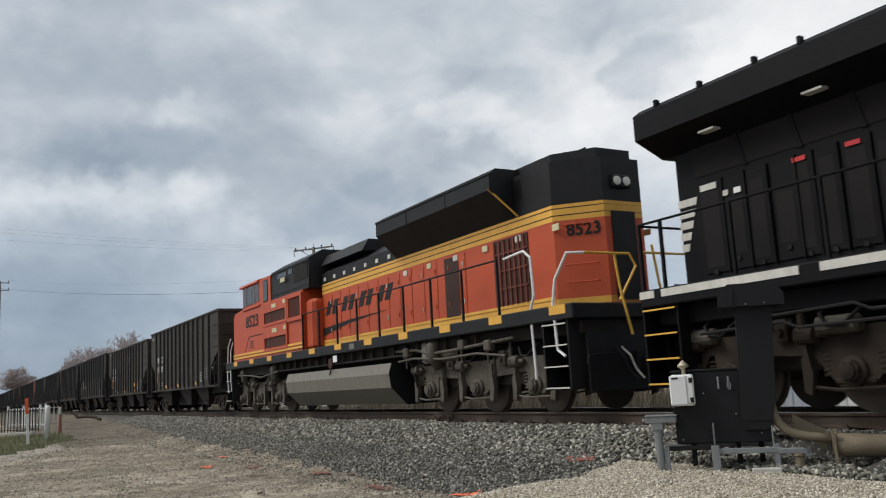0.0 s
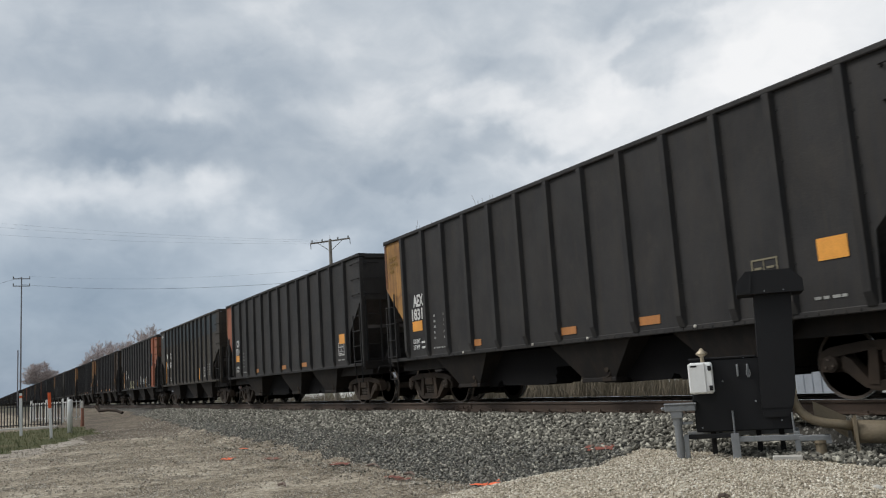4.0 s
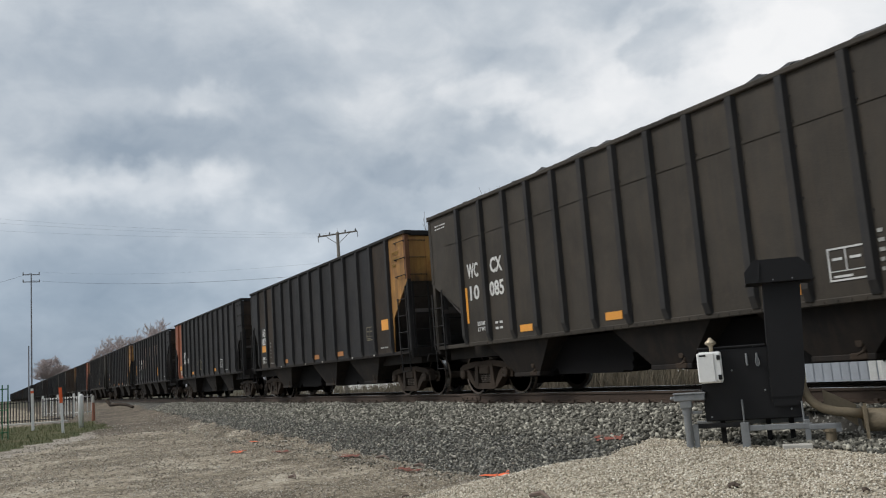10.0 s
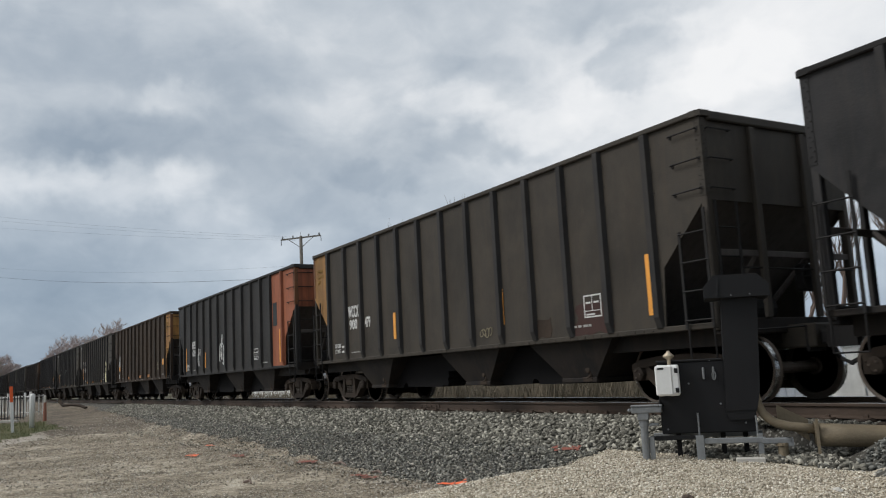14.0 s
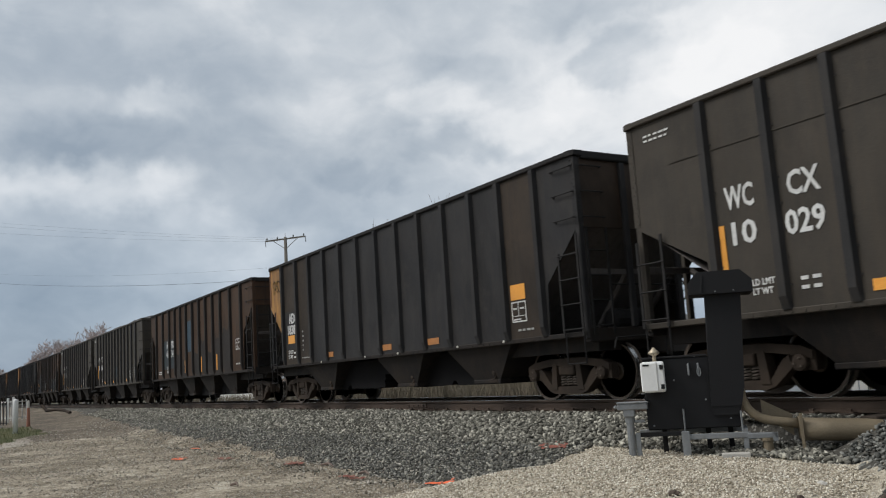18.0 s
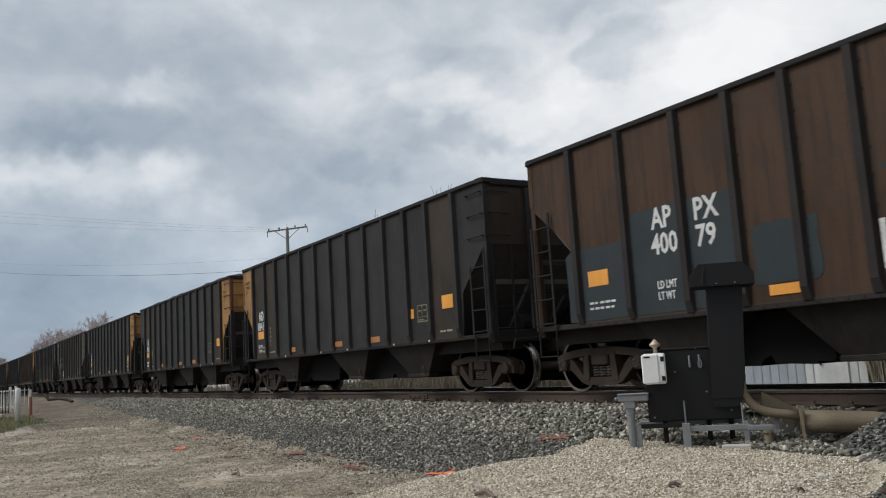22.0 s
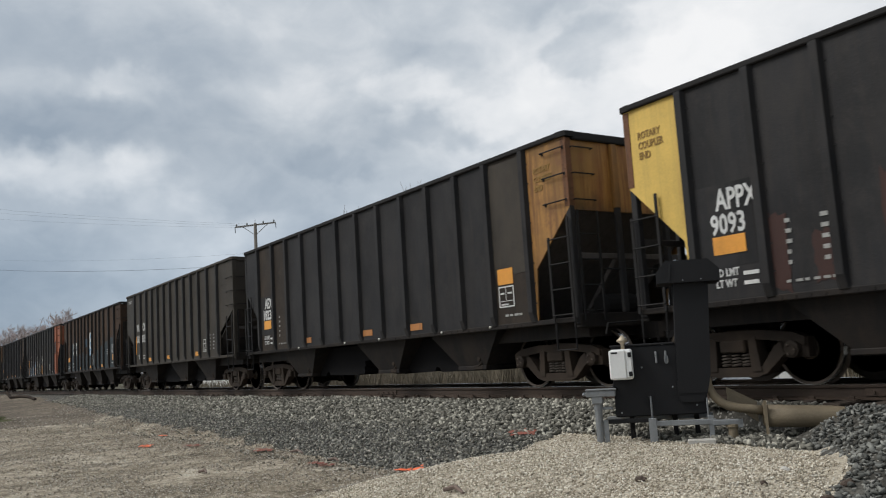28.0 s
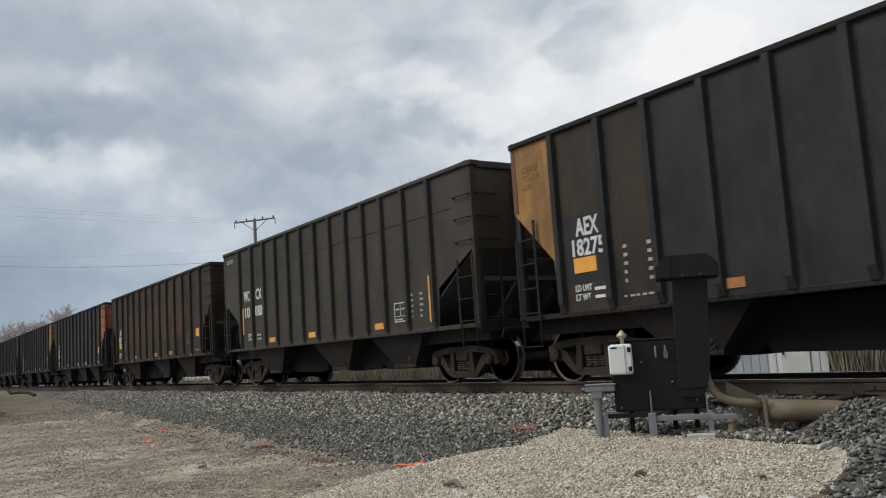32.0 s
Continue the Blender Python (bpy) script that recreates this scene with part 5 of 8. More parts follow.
def bar(x, z, w, h, mat="reflector", name="reflective_tape"):
    return (name, Shape().box(0, -0.005, 0, w, 0, h).mesh(name, mat), x, z, mat, "")


def faded_capitals():
    """Two rows of tall faded letters as plain blocks with their openings."""
    out = []
    for x, z, w, h in [(x, 2.72, w, 0.60) for x, w in ((5.45, 0.38), (6.75, 0.40), (7.85, 0.12), (8.65, 0.42), (9.45, 0.40))] + [(x, 2.02, w, 0.58) for x, w in ((4.45, 0.36), (5.45, 0.38), (6.55, 0.36), (7.45, 0.12), (8.25, 0.36), (9.25, 0.12), (10.15, 0.36))]:
        s = Shape().box(0, -0.004, 0, 0.09, 0, h)
        if w > 0.2:
            s.box(w - 0.09, -0.004, 0, w, 0, h).box(0.09, -0.004, h - 0.1, w - 0.09, 0, h)
        out.append(("faded_letter", s.mesh("faded_letter", "faded_letter"), x, z, "faded_letter", "faded tall lettering"))
    return out


def blue_sign():
    """A white panel with a blue diamond and a blue band that carries small pale writing."""
    s1 = Shape().box(0, -0.005, 0, 0.50, 0, 1.16).mesh("sign", "white")
    s2 = Shape().prism([(0.25, 1.13), (0.485, 0.79), (0.25, 0.42), (0.015, 0.79)], -0.008, -0.005).mesh("sign_diamond", "sticker")
    s3 = Shape().box(0.0, -0.008, 0.0, 0.50, -0.005, 0.34).mesh("sign_band", "sticker")
    s4 = Shape().box(0.08, -0.011, 0.70, 0.17, -0.008, 0.90).box(0.20, -0.011, 0.68, 0.27, -0.008, 0.88).box(0.31, -0.011, 0.70, 0.40, -0.008, 0.90)
    s4.box(0.19, -0.011, 0.25, 0.31, -0.008, 0.29).box(0.05, -0.011, 0.16, 0.45, -0.008, 0.20).box(0.13, -0.011, 0.07, 0.37, -0.008, 0.11)
    return [("sign", s1, 7.20, 1.83, "white", "white and blue rectangular company sign"), ("sign_diamond", s2, 7.20, 1.83, "sticker", ""), ("sign_band", s3, 7.20, 1.83, "sticker", ""), ("sign_writing", s4.mesh("sign_writing", "white"), 7.20, 1.83, "white", "")]


BLK, CHA, OLV, UMB, BRN = "black", "charcoal", "olive", "umber", "brown"
brown_feet = [blot(11, 2.28, 1.14, 2.06, 1.50, "slate", 0.04), blot(10, 0.84, 1.14, 1.38, 1.12, "slate", 0.05), blot(12, 4.47, 1.35, 0.92, 0.74, "slate", 0.12), blot(9, 6.3, 1.9, 0.8, 0.6, "slate", 0.3), blot(13, 8.3, 1.15, 1.6, 0.95, "slate", 0.5), blot(14, 10.4, 1.15, 1.7, 0.85, "slate", 0.5)]
primer_run = chips(21, [(2.1, 0.5, 0.9), (2.75, 0.5, 0.55), (3.6, 0.5, 1.1), (4.3, 0.4, 0.9), (5.05, 0.85, 1.35), (6.1, 0.5, 1.3), (6.65, 0.3, 0.9), (7.05, 0.5, 1.1), (8.05, 0.6, 1.3), (8.7, 0.2, 0.8), (9.05, 0.5, 1.5), (9.6, 0.35, 1.2), (10.05, 0.8, 1.25), (11.05, 0.85, 1.35), (12.05, 0.8, 1.2)])
# grey-blue renewed lower sheets of a rusty brown car, bay by bay
patched_feet = [blot(700 + i, x, 1.14, w, h, "slate", 0.05) for i, (x, w, h) in enumerate(((1.22, 0.94, 0.72), (2.36, 0.94, 1.50), (3.46, 0.76, 1.50), (4.40, 0.70, 0.86), (5.27, 0.70, 0.92), (6.15, 0.74, 0.80), (7.07, 0.74, 0.62), (7.98, 0.72, 0.66), (8.87, 0.70, 0.90), (9.76, 0.74, 1.08), (10.68, 0.94, 1.22), (11.80, 0.96, 1.36)))] + [blot(720, 6.10, 2.30, 0.62, 0.42, "graf_slate", 0.05)]
# lower side sheets renewed in a paler paint, with spots of rust
resheeted = [blot(600 + i, 1.12 + i, 1.13, 0.86, 1.19 + 0.012 * i, OLV, 0.012) for i in range(12)]
resheeted += [("rust_patch", blot_mesh(630 + i, w, h, "umber", 0.5), x, z, "umber", "") for i, (x, z, w, h) in enumerate(
    ((2.3, 1.3, 0.4, 0.5), (5.3, 1.3, 0.2, 0.3), (5.5, 1.75, 0.16, 0.2), (6.3, 1.35, 0.22, 0.3), (7.4, 1.4, 0.25, 0.2), (10.4, 1.25, 0.42, 0.45), (10.35, 1.8, 0.3, 0.25)))]
FLEET = [
    # trailing end at the clip's start, kind, paint, mark, number, options
    (-46.73, "W", OLV, "WCCX", "10072", {}),
    (-61.11, "J", OLV, "JTSX", "51136", dict(extras=[blot(1, 1.45, 1.6, 1.9, 1.4, "slate", 0.04), bar(9.3, 1.5, 0.4, 0.2), scrawl(5, 7.2, 2.8, 0.7, 0.6, 0.02, "graf_grey", 3)])),
    (-76.75, "A", BLK, "COGX", "19055", dict(upright=True, extras=resheeted + [bar(3.80, 1.25, 0.09, 0.42), bar(9.74, 1.25, 0.09, 0.45), bar(12.70, 1.26, 0.12, 0.98), bar(1.28, 1.26, 0.09, 0.9)])),
    (-92.45, "A", CHA, "AEX", "18311", dict(trail="yellow")),
    (-108.22, "A", CHA, "COGX", "17148", dict(trail="rust_orange")),
    (-122.86, "W", OLV, "WCCX", "10011", dict(upright=True, extras=[bar(1.47, 1.22, 0.09, 0.30), bar(1.47, 2.27, 0.09, 0.08), bar(3.90, 1.20, 0.09, 0.5), bar(6.52, 1.20, 0.11, 0.5), bar(9.4, 1.20, 0.11, 0.5), blot(3, 0.6, 3.15, 12.2, 0.75, "slate", 0.12)])),
    (-138.25, "A", CHA, "APPX", "62916", dict(lead="rust_orange", lead_panels=2, heaped=True, upright=True, extras=[spec_plate(), bar(12.70, 1.22, 0.09, 1.0), bar(1.26, 1.2, 0.09, 1.08), bar(7.05, 1.15, 0.09, 0.5), bar(10.1, 1.18, 0.09, 0.5), scrawl(31, 8.0, 1.36, 0.68, 0.55, 0.02), scrawl(32, 9.2, 1.34, 0.48, 0.36, 0.018), scrawl(33, 3.75, 1.12, 1.85, 0.5, 0.028, "graf_cream", 5)])),
    (-154.16, "A", BLK, "AEX", "18403", dict(trail="yellow", lead="umber", lead_panels=2)),
    (-169.68, "A", BLK, "AEX", "18204", dict(lead="yellow", stack=True)),
    (-185.62, "A", BLK, "AEX", "18420", dict(heaped=True, lead="yellow")),
    (-200.33, "W", OLV, "WCCX", "10085", dict(heaped=True)),
    (-215.75, "A", BLK, "AEX", "18293", dict(lead="yellow")),
    (-231.36, "A", BLK, "APPX", "62859", dict(trail="rust_orange", trail_panels=2, upright=True, extras=[bar(1.18, 1.54, 0.49, 0.2), bar(4.26, 1.25, 0.5, 0.13), bar(8.9, 1.25, 0.5, 0.13), scrawl(35, 5.6, 1.4, 0.9, 0.5, 0.016, "dull_letter", 4)])),
    (-247.20, "P", BLK, "HLMX", "38099", dict(plain=11.25, extras=faded_capitals() + [scrawl(37, 1.7, 1.35, 0.8, 0.4, 0.011, "graf_grey", 4), scrawl(38, 3.0, 1.3, 1.1, 0.6, 0.012, "graf_grey", 6), bar(1.38, 1.70, 0.10, 0.66), bar(7.45, 1.28, 0.10, 0.45), bar(9.85, 1.45, 0.10, 0.5)])),
    (-262.72, "A", BLK, "AEX", "18085", dict(lead="yellow", extras=[blot(6, 12.05, 1.8, 0.9, 2.1, "umber", 0.03)])),
    (-278.45, "A", OLV, "WCCX", "900479", dict(trail="yellow", upright=True, extras=[bar(12.85, 1.3, 0.10, 0.9), blot(28, 11.2, 1.14, 0.8, 0.45, "primer", 0.4), blot(29, 10.0, 1.14, 0.5, 0.3, "umber", 0.4), bar(4.7, 1.45, 0.12, 0.6), bar(9.0, 1.45, 0.14, 0.65), scrawl(39, 8.3, 1.25, 0.4, 0.2, 0.01, "dull_letter")])),
    (-294.08, "A", CHA, "APPX", "62851", dict(lead="rust_orange", lead_panels=2, upright=True, extras=[spec_plate(), bar(12.70, 1.22, 0.09, 1.0), bar(1.26, 1.25, 0.08, 0.95), scrawl(41, 6.2, 1.3, 0.7, 1.1), scrawl(42, 2.9, 1.3, 0.5, 0.8), bar(4.2, 1.3, 0.09, 0.6)])),
    (-309.77, "A", UMB, "AEX", "18258", dict(lead="yellow", trail="umber")),
    (-324.35, "W", OLV, "WCCX", "10036", dict(extras=[wavy_paint(10.85, 1.16)])),
    (-338.69, "W", OLV, "WCCX", "10029", dict(extras=[scrawl(44, 6.0, 1.8, 0.5, 0.9, 0.02), scrawl(45, 6.2, 1.4, 0.5, 0.5, 0.02)])),
    (-354.05, "A", BLK, "AEX", "18384", dict(trail="yellow", stack=True, extras=[scrawl(46, 0.25, 3.2, 0.6, 0.4, 0.012, "umber", 3)])),
    (-369.64, "P", BRN, "APPX", "40034", dict(plain=12.16, extras=[blot(15, 2.3, 1.5, 2.0, 1.2, "slate", 0.03), blot(16, 6.12, 2.05, 0.78, 1.2, "graf_slate", 0.02), bar(1.05, 1.40, 0.08, 0.95), bar(5.70, 1.25, 0.06, 0.5), bar(8.0, 1.22, 0.10, 0.55), bar(9.94, 1.22, 0.11, 0.55), bar(12.73, 1.46, 0.12, 0.95)] + [blot(17 + k, x, 1.15, w, h, "soot_patch", 0.5) for k, (x, w, h) in enumerate(((4.4, 0.7, 0.9), (5.25, 0.75, 0.6), (7.05, 0.75, 0.8), (8.0, 0.70, 1.1), (8.85, 0.7, 0.7), (9.8, 0.72, 1.2), (10.75, 0.9, 1.35)))])),
    (-384.82, "W", OLV, "WCCX", "10060", dict(heaped=True, extras=[blot(19, 6.6, 1.5, 0.7, 0.55, "slate", 0.05)])),
    (-399.14, "W", OLV, "WCCX", "10058", {}),
    (-414.49, "P", BRN, "APPX", "40079", dict(extras=brown_feet + [bar(6.15, 1.35, 0.07, 0.55, "letter", "paint_bar")])),
    (-430.02, "A", BLK, "AEX", "18419", dict(trail="yellow", extras=[bar(10.9, 1.6, 0.35, 0.2)])),
    (-445.55, "A", BLK, "AEX", "18403", dict(lead="yellow", heaped=True)),
    (-461.18, "A", BLK, "APPX", "9142", dict(lead="yellow")),
    (-475.69, "W", OLV, "WCCX", "10053", dict(extras=[scrawl(47, 3.4, 1.35, 0.5, 0.5, 0.025)])),
    (-491.05, "A", BLK, "COGX", "18738", dict(trail="umber", extras=[blot(20, 0.9, 1.15, 11.8, 1.25, "olive", 0.06), scrawl(48, 4.9, 1.3, 0.8, 0.6, 0.011, "graf_grey", 3), scrawl(49, 6.0, 1.25, 0.9, 0.7, 0.011, "graf_grey", 4), scrawl(50, 3.5, 1.2, 0.4, 0.4, 0.03, "graf_blue", 3)])),
    (-506.45, "A", UMB, "AEX", "18266", dict(lead="yellow", extras=[bar(6.9, 1.3, 0.09, 0.6)])),
    (-521.37, "A", BLK, "APPX", "9093", dict(trail="bright_yellow", extras=primer_run)),
    (-536.76, "A", BLK, "AEX", "18237", dict(lead="yellow", stack=True, extras=[blot(22, 12.05, 1.95, 0.95, 1.95, "olive", 0.03)])),
    (-551.20, "W", OLV, "WCCX", "10035", {}),
    (-566.42, "P", BRN, "APPX", "40044", dict(extras=blue_sign() + patched_feet + [bar(7.95, 1.3, 0.07, 0.6, "letter", "paint_bar")])),
    (-581.90, "A", CHA, "ANGX", "9232", dict(lead="rust_orange", lead_panels=2, boxed=True, upright=True, extras=mottled(51, 1.1, 3.9, 1.14, 1.70, 30, ("graf_blue", "graf_grey", "graf_white", "sticker")) + mottled(52, 3.5, 4.6, 1.15, 2.05, 30, ("graf_blue", "graf_white")) + mottled(53, 4.95, 8.2, 1.2, 2.40, 80, ("graf_grey", "graf_dim", "graf_grey"), 1.5) + [blot(60 + k, x, z, w, h, m, 0.6) for k, (x, z, w, h, m) in enumerate(((5.3, 1.7, 0.16, 0.35, "graf_dim"), (5.6, 1.35, 0.18, 0.25, "graf_white"), (6.1, 1.65, 0.15, 0.2, "graf_dim"), (6.7, 1.95, 0.09, 0.35, "graf_dim"), (7.2, 1.95, 0.14, 0.25, "graf_white")))] + [("graffiti", Shape().prism([(0, 0.0), (0.62, 0.06), (0.44, 0.22), (0.50, 0.48), (0.30, 0.62), (0.18, 0.98), (0.10, 0.70), (-0.05, 0.62), (0.03, 0.36)], -0.004, 0).mesh("graffiti", "graf_blue"), 4.28, 1.16, "graf_blue", "sprayed pale blue star"), ("graffiti", Shape().prism([(0, 0.0), (0.8, 0.0), (0.72, 0.5), (0.5, 0.72), (0.34, 0.9), (0.26, 0.66), (0.05, 0.6)], -0.003, 0).mesh("graffiti", "graf_grey"), 3.30, 1.16, "graf_grey", "sprayed grey patch")] + mottled(54, 11.9, 13.0, 1.14, 1.3, 6, ("graf_blue",)) + [blot(55, 6.4, 1.2, 0.22, 0.6, "primer", 0.4), scrawl(58, 3.75, 1.18, 0.6, 0.85, 0.022, "graf_blue", 2), scrawl(59, 1.3, 1.2, 2.2, 0.5, 0.02, "graf_blue", 6), scrawl(56, 9.4, 1.35, 0.9, 0.4, 0.008, "dull_letter", 5), scrawl(57, 8.5, 1.9, 0.4, 0.4, 0.009, "graf_grey", 3), bar(1.44, 1.2, 0.08, 1.05), bar(4.32, 1.15, 0.10, 0.52), bar(7.24, 1.2, 0.12, 0.55), bar(12.70, 1.22, 0.09, 1.0), spec_plate()])),
    (-597.28, "A", BLK, "AEX", "18275", dict(trail="yellow", lead="umber")),
    (-611.85, "W", OLV, "WCCX", "10080", {}),
    (-627.30, "A", UMB, "AEX", "18291", dict(lead="umber", extras=[blot(25, 3.0, 1.8, 8, 1.3, "brown", 0.2)])),
    (-642.90, "A", BLK, "AEX", "18344", dict(lead="rust_orange")),
    (-658.20, "A", BLK, "AEX", "18120", dict(lead="yellow")),
    (-673.80, "A", CHA, "APPX", "62877", {}),
    (-688.30, "W", OLV, "WCCX", "10041", {}),
    (-703.90, "A", BLK, "AEX", "18012", dict(lead="yellow")),
    (-719.50, "A", CHA, "AEX", "18345", {}),
]
PAINT_WORDS = {BLK: "coal-black", CHA: "charcoal-grey", OLV: "dusty olive-grey", UMB: "dark umber-brown", BRN: "rusty brown"}
END_WORDS = {"yellow": "faded yellow", "bright_yellow": "bright yellow", "rust_orange": "faded red-orange", "umber": "brown"}


def build_fleet():
    for rear, kind, paint, mark, number, opt in FLEET:
        words = PAINT_WORDS[paint] + " open-top coal hopper car"
        if "lead" in opt:
            words += " with a " + END_WORDS[opt["lead"]] + " leading end"
        elif "trail" in opt:
            words += " with a " + END_WORDS[opt["trail"]] + " trailing end"
        else:
            words += " with ribbed steel sides"
        car = hopper_car(kind, paint, mark, number, label=words, **opt)
        TRAIN.append((car, rear + KINDS[kind]["length"] / 2))


build_fleet()


# ---- locomotives ----
def post_rail(loco, xs, y, z0, z1, mat, droop=None):
    """Handrail posts and the rail they carry."""
    s = Shape()
    path = [(x, y, z1) for x in xs]
    if droop:
        path = [droop[0]] + path + [droop[1]]
    s.tube(path, 0.019, 6)
    part("handrail", s, mat, loco)
    post = Shape().box(-0.022, -0.022, z0, 0.022, 0.022, z1 + 0.01).mesh("handrail_post", mat)
    for x in xs:
        part("handrail_post", post, mat, loco, at=pose(x, y, 0))


def loco_truck(loco, x, pitch, mat, name="truck"):
    """A three-axle truck: side frames, springs, brake cylinders, sand pipes."""
    s = Shape()
    for d in (-1, 1):
        y0, y1 = d * 0.95, d * 1.14
        hw = pitch + 0.75
        s.prism([(-hw, 0.62), (-hw, 0.98), (-hw + 0.3, 1.06), (hw - 0.3, 1.06), (hw, 0.98), (hw, 0.62), (hw - 0.25, 0.62), (hw - 0.35, 0.80), (pitch + 0.3, 0.82), (pitch + 0.25, 0.40),
                 (pitch - 0.25, 0.40), (pitch - 0.3, 0.78), (0.55, 0.72), (0.28, 0.40), (-0.28, 0.40), (-0.55, 0.72), (-pitch + 0.3, 0.78), (-pitch + 0.25, 0.40), (-pitch - 0.25, 0.40), (-pitch - 0.3, 0.82), (-hw + 0.35, 0.80), (-hw + 0.25, 0.62)], y0, y1)
        for a in (-pitch, 0, pitch):
            s.lathe("y", (a, d * 1.10, 0.52), [(0, 0.19), (d * 0.10, 0.185), (d * 0.12, 0.12)], 14)
            s.box(a - 0.27, d * 0.9, 0.36, a + 0.27, d * 1.17, 0.44, 0.02)
    s.box(-pitch - 0.6, -0.9, 0.55, pitch + 0.6, 0.9, 0.95, 0.04)
    tr = part(name, s, mat, loco, at=pose(x, 0, 0))
    coil = Shape()
    coil.tube([(0.085 * math.cos(a), 0.085 * math.sin(a), 0.44 + 0.30 * a / (2 * math.pi * 5)) for a in [i * math.pi / 5 for i in range(51)]], 0.022, 5)
    coil = coil.mesh("spring", mat)
    cyl = Shape().lathe("x", (0, 0, 0), [(-0.16, 0.08), (-0.14, 0.115), (0.12, 0.115), (0.14, 0.05), (0.26, 0.04)], 14).mesh("brake_cylinder", mat)
    pipe = Shape().tube([(0, 0, 1.1), (0.02, -0.04, 0.8), (-0.06, -0.03, 0.5), (-0.12, 0.05, 0.22)], 0.022, 6).mesh("sand_pipe", mat)
    wheel = cached("loco_wheel", lambda: Shape().lathe("y", (0, 0, 0), [(-0.85, 0.10), (-0.79, 0.12), (-0.79, 0.44), (-0.77, 0.52), (-0.68, 0.525), (-0.66, 0.55), (-0.65, 0.55), (-0.65, 0.30), (-0.6, 0.12), (0.6, 0.12), (0.65, 0.30), (0.65, 0.55), (0.66, 0.55), (0.68, 0.525), (0.77, 0.52), (0.79, 0.44), (0.79, 0.12), (0.85, 0.10)], 32).mesh("wheelset", "wheel"))
    caps = Shape()
    caps.lathe("y", (0, 0, 0), [(0, 0.14), (-0.05, 0.135), (-0.06, 0.10), (-0.09, 0.095), (-0.10, 0.03)], 16)
    for k in range(6):
        caps.lathe("y", (0.115 * math.cos(k * 1.047), -0.05, 0.115 * math.sin(k * 1.047)), [(0, 0.018), (-0.02, 0.016)], 6)
    caps = caps.mesh("axle_cap", mat)
    shoe = Shape().prism([(-0.05, -0.22), (0.05, -0.26), (0.10, 0.0), (0.05, 0.26), (-0.05, 0.20)], -0.05, 0.05).box(-0.02, -0.03, 0.2, 0.03, 0.03, 0.48).mesh("brake_hanger", mat)
    rod = Shape().tube([(-0.62, 0, 0.05), (-0.2, -0.02, 0.0), (0.55, -0.02, 0.02)], 0.024, 6).box(-0.66, -0.05, -0.03, -0.56, 0.03, 0.13, 0.01).box(0.50, -0.05, -0.05, 0.60, 0.03, 0.09, 0.01).mesh("brake_rod", mat)
    bracket = Shape().box(-0.10, -0.10, 0, 0.10, 0.0, 0.30, 0.02).box(-0.16, -0.06, 0.22, 0.16, 0.0, 0.29, 0.01).lathe("y", (0, 0, 0.12), [(-0.16, 0.05), (-0.10, 0.06)], 10).mesh("damper_bracket", mat)
    damper = Shape().tube([(0, 0, 0), (0.02, -0.02, 0.30)], 0.05, 10).tube([(0.02, -0.02, 0.30), (0.04, -0.03, 0.55)], 0.032, 10).mesh("damper", mat)
    hose = Shape().tube([(0, 0.1, 1.30), (0.02, -0.05, 1.22), (0.14, -0.10, 1.08), (0.34, -0.10, 1.06), (0.48, -0.06, 1.18), (0.55, 0.08, 1.30)], 0.022, 6).mesh("air_hose", "under")
    for d in (-1, 1):
        turn = 0 if d < 0 else 180
        for a in (-pitch, 0, pitch):
            part("axle_cap", caps, None, tr, at=pose(a, d * 1.22, 0.52, 0, 0, turn))
            part("brake_rod", rod, None, tr, at=pose(a, d * 1.19, 0.30, 0, 0, turn))
            for e in (-0.60, 0.60):
                part("brake_hanger", shoe, None, tr, at=pose(a + e, d * 1.20, 0.50, 0, 0, turn))
            part("air_hose", hose, None, tr, at=pose(a - 0.3, d * 1.25, 0, 0, 0, turn))
        for a in (-pitch * 0.5, pitch * 0.5):
            part("damper_bracket", bracket, None, tr, at=pose(a, d * 1.14, 0.92, 0, 0, turn))
            part("damper", damper, None, tr, at=pose(a + 0.3, d * 1.20, 0.95, 0, 0, turn))
    for a in (-pitch, 0, pitch):
        part("wheelset", wheel, None, tr, at=pose(a, 0, 0.52))
        for d in (-1, 1):
            for e in (-0.36, 0.36):
                part("spring", coil, None, tr, at=pose(a + e, d * 1.05, 0))
            part("sand_pipe", pipe, None, tr, at=pose(a + 0.62, d * 1.15, 0))
            part("brake_cylinder", cyl, None, tr, at=pose(a - 0.55, d * 1.20, 0.98))
    return tr


def step_well(loco, x, d, mat, edge):
    """Boarding steps at a corner with bright tread edges."""
    s = Shape()
    s.box(x - 0.36, d * 1.02, 0.42, x - 0.33, d * 1.52, 1.86).box(x + 0.33, d * 1.02, 0.42, x + 0.36, d * 1.52, 1.86).box(x - 0.33, d * 1.02, 0.42, x + 0.33, d * 1.06, 1.86)
    well = part("step_well", s, mat, loco)
    for z in (0.44, 0.80, 1.16, 1.52):
        part("step", Shape().box(x - 0.33, d * 1.06, z, x + 0.33, d * 1.54, z + 0.03), mat, well)
        part("step_edge", Shape().box(x - 0.33, d * 1.54, z + 0.004, x + 0.33, d * 1.552, z + 0.028), edge, well)


